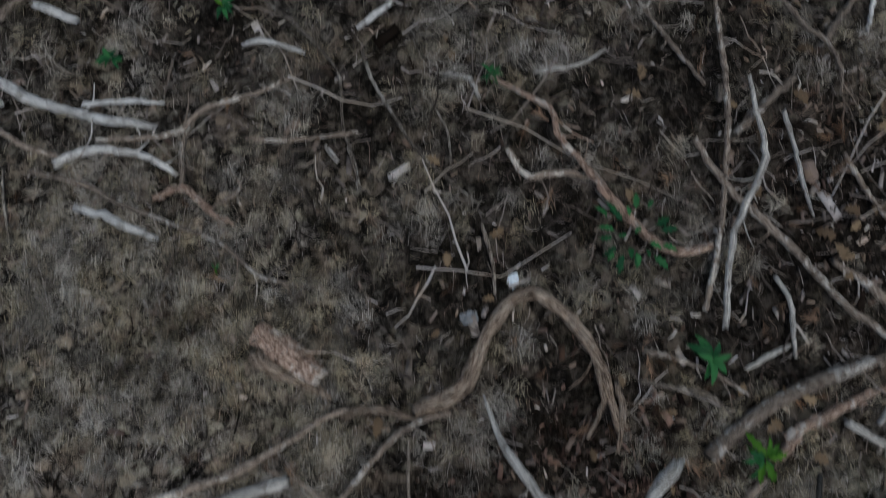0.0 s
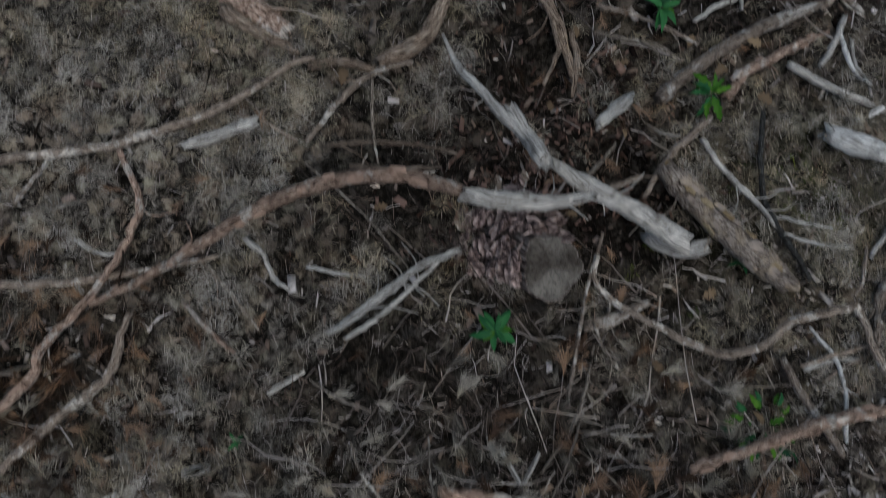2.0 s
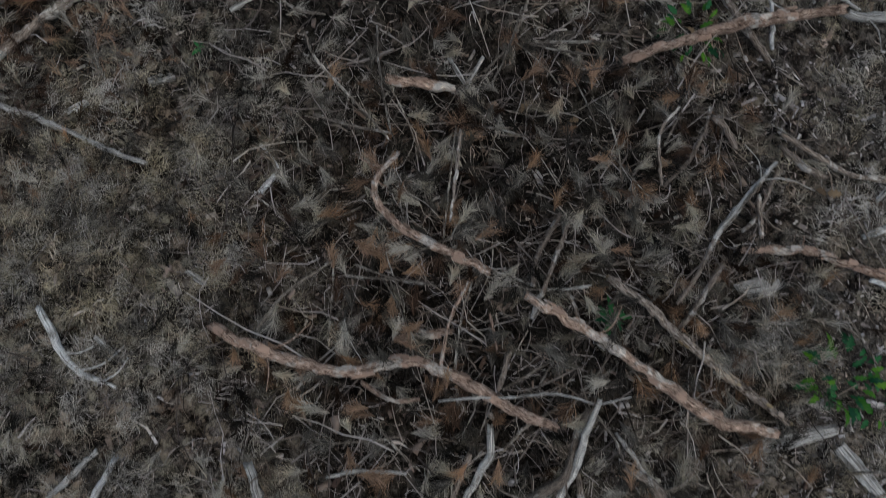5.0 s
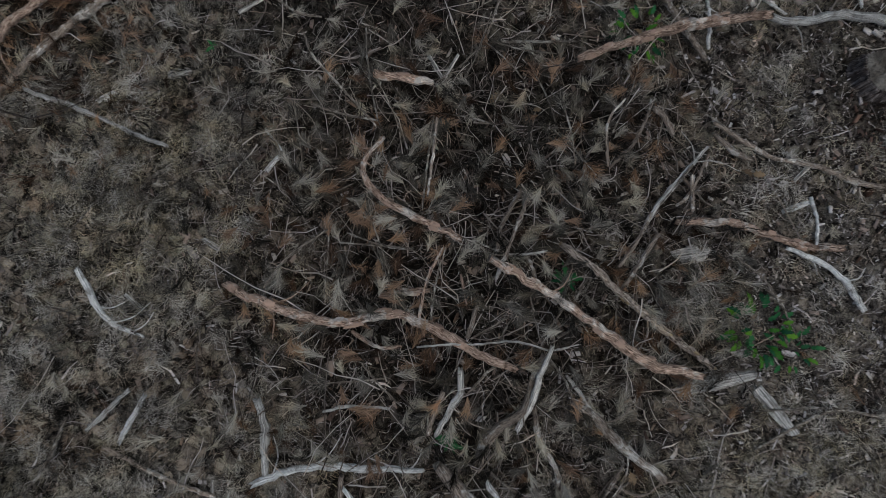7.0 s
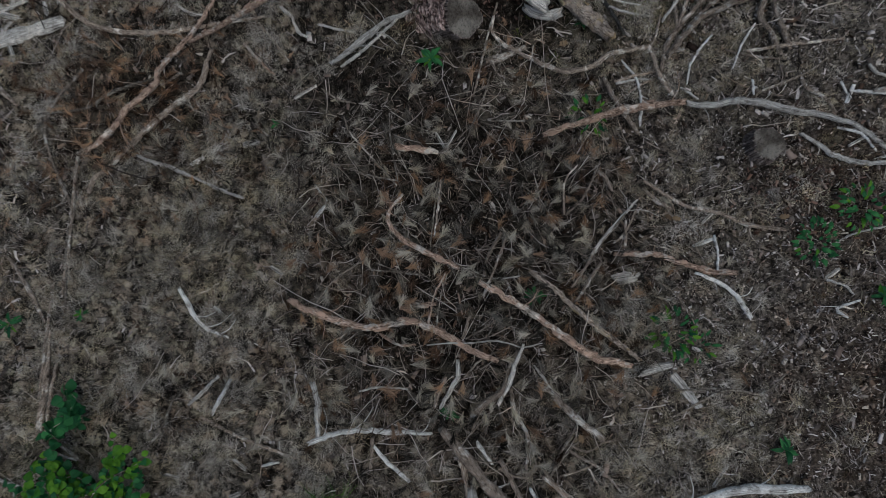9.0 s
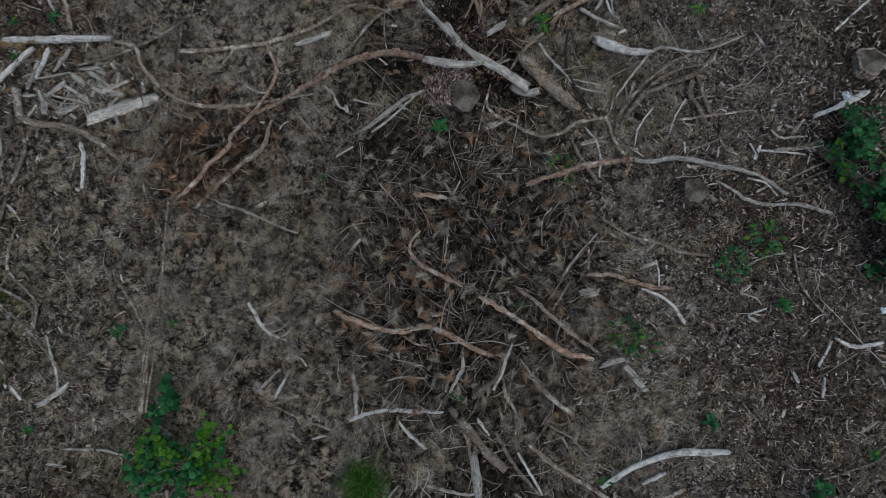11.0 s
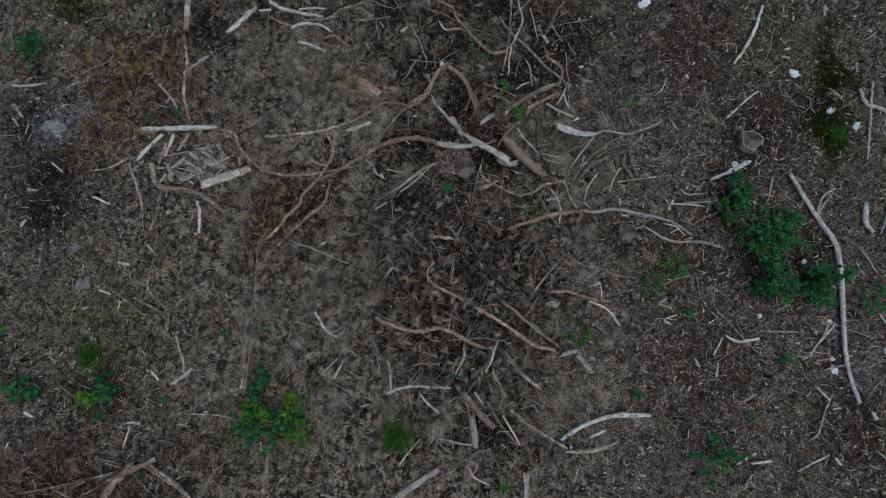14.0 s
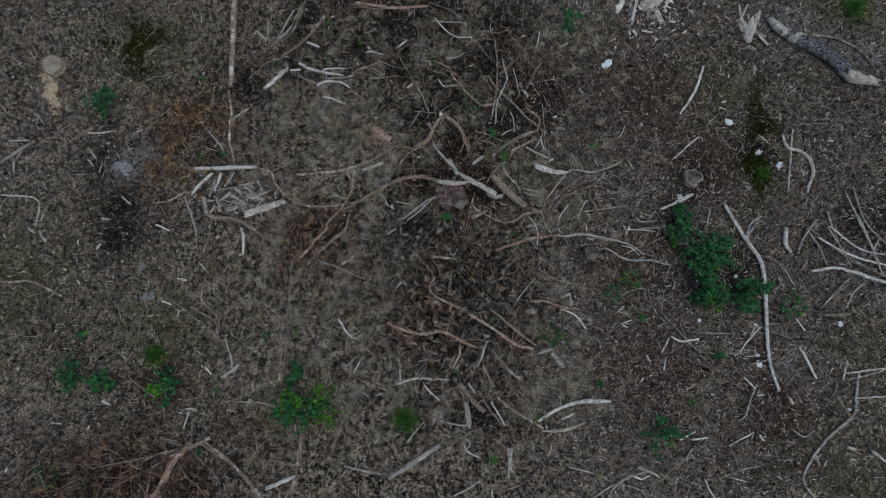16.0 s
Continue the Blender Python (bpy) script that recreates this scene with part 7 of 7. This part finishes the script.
def seedling(x, y, width, n, kind, fresh, words, seed):
    """A low green seedling: a short stem and a whorl of leaves."""
    rng = np.random.default_rng(seed)
    ob = new("seedling")
    ob.matrix_world = pose(x, y, float(ground_z(x, y)))
    h = 0.25 * width + 0.02
    part("stem", tube("stem", spline([Vector((0, 0, -0.01)), Vector((0.006, 0.004, h * 0.5)), Vector((0.01, 0, h))], 0.015), lambda u: 0.0022 - 0.001 * u, M_TWIG, rng, 5), ob)
    size = width * (0.48 if n < 14 else 0.24 if n < 30 else 0.18)
    n = max(n, 10) if width > 0.08 else n
    n = int(1.35 * n) if n >= 14 else n
    for i in range(n):
        az = i * 2.4 + rng.normal(0, 0.25)
        r = 0.0 if n < 14 else width * 0.4 * math.sqrt(rng.random())
        z = h * rng.uniform(0.6, 1.05)
        key = (kind, 1 if rng.random() < fresh else 0)
        add_leaf(ob, Vector((0.008 + r * math.cos(az), r * math.sin(az), z)), az, rng.normal(0.1, 0.3), size * rng.uniform(0.6, 1.1), key, rng.normal(0, 0.3), 0.5 if n < 14 else 0.72)
    return tagged(ob, words, "seedling")


PLANTS = [
    (-1.53, 1.80, 0.11, 5, "round", 0, "small seedling with three broad green leaves"), (0.16, 1.22, 0.24, 18, "oak", 0, "low dark green seedling under a branch"),
    (-1.14, 1.11, 0.05, 4, "round", 0.5, "tiny green sprout in dead grass"), (0.39, 0.84, 0.17, 9, "round", 0.1, "broad-leaved green seedling beside branches"),
    (0.53, 0.55, 0.19, 12, "oak", 0.5, "green seedling with lobed leaves by a root"), (-0.16, -0.18, 0.16, 13, "round", 0.3, "leafy green seedling at the foot of a stump"),
    (0.60, 0.02, 0.08, 5, "round", 0, "small green seedling on moss"), (0.62, -0.47, 0.2, 26, "oak", 0.4, "yellow-green oak seedling over a branch"),
    (0.34, -1.35, 0.16, 8, "oak", 0, "dark green oak seedling in the brush pile"), (0.99, -1.52, 0.24, 26, "oak", 0.45, "bushy green oak seedling beside a log"),
    (1.12, -1.59, 0.18, 16, "oak", 0.2, "green oak seedling on dark soil"), (-0.93, -0.50, 0.07, 5, "round", 0.3, "tiny green sprout in dead grass"),
    (1.59, 0.65, 0.16, 10, "oak", 0.4, "green seedling on dark soil"), (1.69, -1.09, 0.24, 40, "round", 0.1, "low green bilberry-like shrub"), (1.92, -0.92, 0.26, 36, "round", 0.35, "low green shrub with small leaves"),
    (2.01, -1.35, 0.14, 12, "round", 0.2, "small green shrub on chips"), (2.86, -1.77, 0.18, 9, "round", 0, "blue-green seedling on dark soil"), (-2.19, -1.49, 0.15, 8, "oak", 0.4, "green seedling in dead grass"),
    (-2.74, 0.59, 0.12, 8, "round", 0.2, "green seedling behind a bleached log"), (-2.98, 0.32, 0.09, 6, "round", 0.3, "small green sprout in litter"), (-3.02, 0.57, 0.09, 6, "round", 0.3, "small green sprout in litter"),
    (1.51, -2.07, 0.14, 8, "round", 0, "small green seedling in litter"), (0.84, -2.43, 0.13, 8, "oak", 0.3, "green seedling by a bleached log"), (-0.07, -1.91, 0.13, 7, "oak", 0, "dark green seedling in the brush"),
    (0.31, -2.85, 0.15, 9, "oak", 0.6, "yellow-green seedling in litter"), (-1.17, 1.99, 0.1, 7, "round", 0.1, "small green seedling in grass"), (-1.53, 2.22, 0.1, 7, "round", 0.1, "small green seedling in litter"),
    (-3.02, 1.54, 0.12, 7, "round", 0.1, "small green seedling in litter"), (-2.15, 1.73, 0.1, 6, "round", 0.2, "small green seedling in needles"), (-0.28, 1.75, 0.1, 7, "oak", 0.1, "small dark green seedling"),
    (3.70, -1.24, 0.3, 26, "round", 0.1, "bushy dark green seedling"), (-2.87, -2.73, 0.1, 6, "round", 0.2, "small green sprout in litter"), (-2.72, -2.09, 0.1, 6, "round", 0.2, "small green sprout in litter"),
    (-1.85, -1.44, 0.1, 6, "oak", 0.4, "small green seedling in litter"), (-4.47, -2.97, 0.26, 14, "oak", 0.4, "green seedling in olive moss"), (2.52, -2.28, 0.12, 7, "round", 0.1, "small green seedling in litter"),
    (-3.21, -1.85, 0.14, 8, "round", 0.2, "small green seedling in litter"), (-4.20, -1.46, 0.2, 9, "round", 0.1, "blue-green seedling in litter"),
]
for i, (x, y, w, n, kind, fresh, words) in enumerate(PLANTS):
    seedling(x, y, w, n, kind, fresh, words, 300 + i)


def sapling(x, y, spread, high, limbs, leaves, kind, fresh, size, words, seed):
    """A bushy sapling: a woody stem, limbs that fork, and leaves along them."""
    rng = np.random.default_rng(seed)
    ob = new("sapling")
    ob.matrix_world = pose(x, y, float(ground_z(x, y)))
    part("stem", tube("stem", spline([Vector((0, 0, -0.02)), Vector((0.02, 0.01, high * 0.45)), Vector((0.0, 0.03, high * 0.9))], 0.03), lambda u: 0.007 - 0.004 * u, M_TWIG, rng, 6), ob)
    for i in range(limbs):
        az = rng.uniform(0, 6.283)
        reach = spread * 0.5 * rng.uniform(0.25, 1.1)
        z0 = high * rng.uniform(0.15, 0.7)
        a = Vector((0.01, 0.01, z0))
        e = Vector((math.cos(az) * reach, math.sin(az) * reach, min(high, z0 + high * rng.uniform(0.0, 0.35))))
        mid_ = (a + e) / 2 + Vector((rng.normal(0, 0.02), rng.normal(0, 0.02), 0.03))
        line = spline([a, mid_, e], 0.025)
        part("limb", tube("limb", line, lambda u: 0.0035 - 0.0022 * u, M_TWIG, rng, 5), ob)
        light = rng.random() < fresh
        for _ in range(leaves):
            u = rng.uniform(0.15, 1.0) ** 0.8
            at = line[min(len(line) - 1, int(u * len(line)))] + Vector((rng.normal(0, 0.018), rng.normal(0, 0.018), rng.normal(0.005, 0.012)))
            add_leaf(ob, at, az + rng.normal(0, 1.2), rng.normal(0.0, 0.5), size * rng.uniform(0.7, 1.25), (kind, 1 if light and rng.random() < 0.8 else 0), rng.normal(0, 0.5), 1.3 if kind == "round" else 1.0)
    return tagged(ob, words, "sapling")


for i, row in enumerate((
        (-1.66, -2.27, 0.64, 0.34, 26, 22, "round", 0.62, 0.038, "bushy yellow-green sapling with small round leaves"),
        (-1.92, -2.33, 0.36, 0.26, 10, 12, "round", 0.2, 0.04, "low green side bush with small round leaves"),
        (-1.79, -1.92, 0.24, 0.28, 6, 16, "round", 0.0, 0.048, "upright dark green shoot with round leaves"),
        (-3.23, -2.02, 0.36, 0.22, 10, 14, "round", 0.25, 0.048, "low green sapling in mossy litter"),
        (2.5, -0.26, 0.36, 0.28, 14, 18, "round", 0.08, 0.037, "dark green sapling with small round leaves over a root"),
        (2.38, -0.42, 0.24, 0.2, 7, 9, "round", 0.1, 0.04, "low green sapling beside a pale branch"),
        (2.72, -0.68, 0.56, 0.42, 26, 30, "round", 0.1, 0.037, "dense blue-green sapling with round leaves"),
        (2.74, -1.08, 0.44, 0.38, 21, 26, "round", 0.12, 0.037, "leafy green sapling with round leaves"),
        (3.14, -1.08, 0.44, 0.36, 21, 28, "round", 0.0, 0.036, "dark green sapling beside a long bleached branch"),
        (2.92, -0.58, 0.28, 0.32, 8, 14, "round", 0.1, 0.037, "green leafy sapling shoot"),
        (2.12, -2.58, 0.5, 0.2, 10, 11, "round", 0.1, 0.045, "low green sapling on dark soil"),
        (-4.15, 1.23, 0.36, 0.25, 13, 16, "oak", 0.0, 0.045, "dark green bushy sapling near a fresh stump"),
        (1.31, 2.16, 0.32, 0.22, 8, 8, "oak", 0.0, 0.055, "dark green sapling among twigs"),
        (-4.28, -1.86, 0.4, 0.25, 13, 16, "oak", 0.0, 0.045, "dark green bushy sapling in mossy litter"),
        (-3.89, -1.98, 0.28, 0.18, 8, 12, "round", 0.05, 0.045, "low dark green sapling"))):
    sapling(*row, 700 + i)


def grass_tuft(x, y, r, n, words, seed):
    rng = np.random.default_rng(seed)
    ob = new("grass_tuft")
    ob.matrix_world = pose(x, y, float(ground_z(x, y)))
    for k in range(3):
        az = rng.uniform(0, 6.283, n // 3)
        me = blades("foliage", np.stack((rng.normal(0, r * 0.22, n // 3), rng.normal(0, r * 0.22, n // 3), np.zeros(n // 3)), 1), az, rng.uniform(0.35, 1.35, n // 3), r * rng.uniform(0.8, 1.35, n // 3),
                    rng.uniform(0.002, 0.004, n // 3), rng.uniform(0.1, 0.5, n // 3), M_GRASS, rng)
        part("foliage", me, ob)
    return tagged(ob, words, "grass")


grass_tuft(-0.62, -2.42, 0.17, 600, "dense bright green grass tuft on dead litter", 1)
grass_tuft(-3.38, -1.69, 0.16, 420, "dark green grass tuft on dead litter", 2)
grass_tuft(4.81, 2.35, 0.2, 420, "dark green grass tuft near a fallen log", 3)
grass_tuft(3.52, 0.31, 0.14, 260, "olive green grass tuft in moss", 4)


# ---- fallen dead leaves ----
DEAD_LEAF = leaf_mesh("dead_leaf", True, M_DEAD)
r = random.Random(77)
for cx, cy, spread, n in ((0.82, 1.3, 0.16, 12), (0.6, 1.7, 0.25, 8), (0.1, 1.45, 0.3, 7), (0.25, 0.45, 0.25, 8), (0.5, 0.75, 0.15, 5), (0.35, -0.75, 0.35, 9), (-0.7, 1.2, 0.4, 5), (1.2, -1.0, 0.4, 6)):
    for _ in range(n):
        x, y = r.gauss(cx, spread), r.gauss(cy, spread)
        s = r.uniform(0.035, 0.075)
        ob = new("dead_leaf", DEAD_LEAF)
        ob.matrix_world = pose(x, y, float(ground_z(x, y)) + r.uniform(0.012, 0.03), r.uniform(-25, 25), r.uniform(-25, 25), r.uniform(0, 360)) @ Matrix.Diagonal((s, s, s, 1))
        tagged(ob, "curled dry brown fallen leaf on needles", "leaf", "fallen leaves")


# ---- paper litter and stones ----
def scrap(name, x, y, size, mat, words, category, seed, squash=0.45):
    """A crumpled or lumpy small thing."""
    rng = np.random.default_rng(seed)
    bm = bmesh.new()
    bmesh.ops.create_icosphere(bm, subdivisions=3, radius=1.0)
    for v in bm.verts:
        s = 0.8 + 0.5 * noise.noise(v.co * 2.1 + Vector((seed * 3.1, 0, 0))) + 0.45 * abs(noise.noise(v.co * 5 + Vector((0, seed, 0))))
        v.co = Vector((v.co.x * s, v.co.y * s * rng.uniform(0.72, 0.76), max(-0.5, v.co.z) * s * squash)) * size * 0.5
    me = bpy.data.meshes.new(name)
    bm.to_mesh(me)
    bm.free()
    me.materials.append(mat)
    ob = new(name, me)
    ob.matrix_world = pose(x, y, float(ground_z(x, y)) + 0.22 * size * squash, 0, 0, seed * 47)
    return tagged(ob, words, category)


for i, (x, y, s) in enumerate(((1.81, 1.69, 0.15), (1.76, 1.66, 0.09), (3.20, 0.94, 0.13), (3.54, 0.57, 0.12), (3.75, 0.41, 0.1), (3.31, -1.87, 0.11), (3.30, -1.77, 0.07), (3.12, -0.89, 0.07), (4.28, -1.44, 0.08), (2.55, 0.03, 0.1), (3.31, -1.44, 0.07), (4.25, -2.38, 0.07), (2.67, -1.38, 0.06))):
    scrap("paper_scrap", x, y, 0.8 * s, M_PAPER, "crumpled dirty white paper scrap", "paper", 5 + i, 0.4)
scrap("paper_scrap", -0.34, 0.96, 0.062, M_STONE, "small crumpled whitish scrap in needles", "paper", 31, 0.35)
scrap("stone", -0.20, 1.08, 0.05, M_PAPER, "small flat whitish scrap by a root", "paper", 32, 0.3)
scrap("stone", -3.59, -0.71, 0.09, M_STONE, "bluish grey stone in dead grass", "stone", 33)
scrap("stone", -3.91, 0.45, 0.24, M_STONE, "flat pale grey stone sunk in the soil", "stone", 34, 0.12)
scrap("stone", -3.51, -1.04, 0.16, M_STONE, "flat grey-brown stone sunk in the soil", "stone", 35, 0.12)
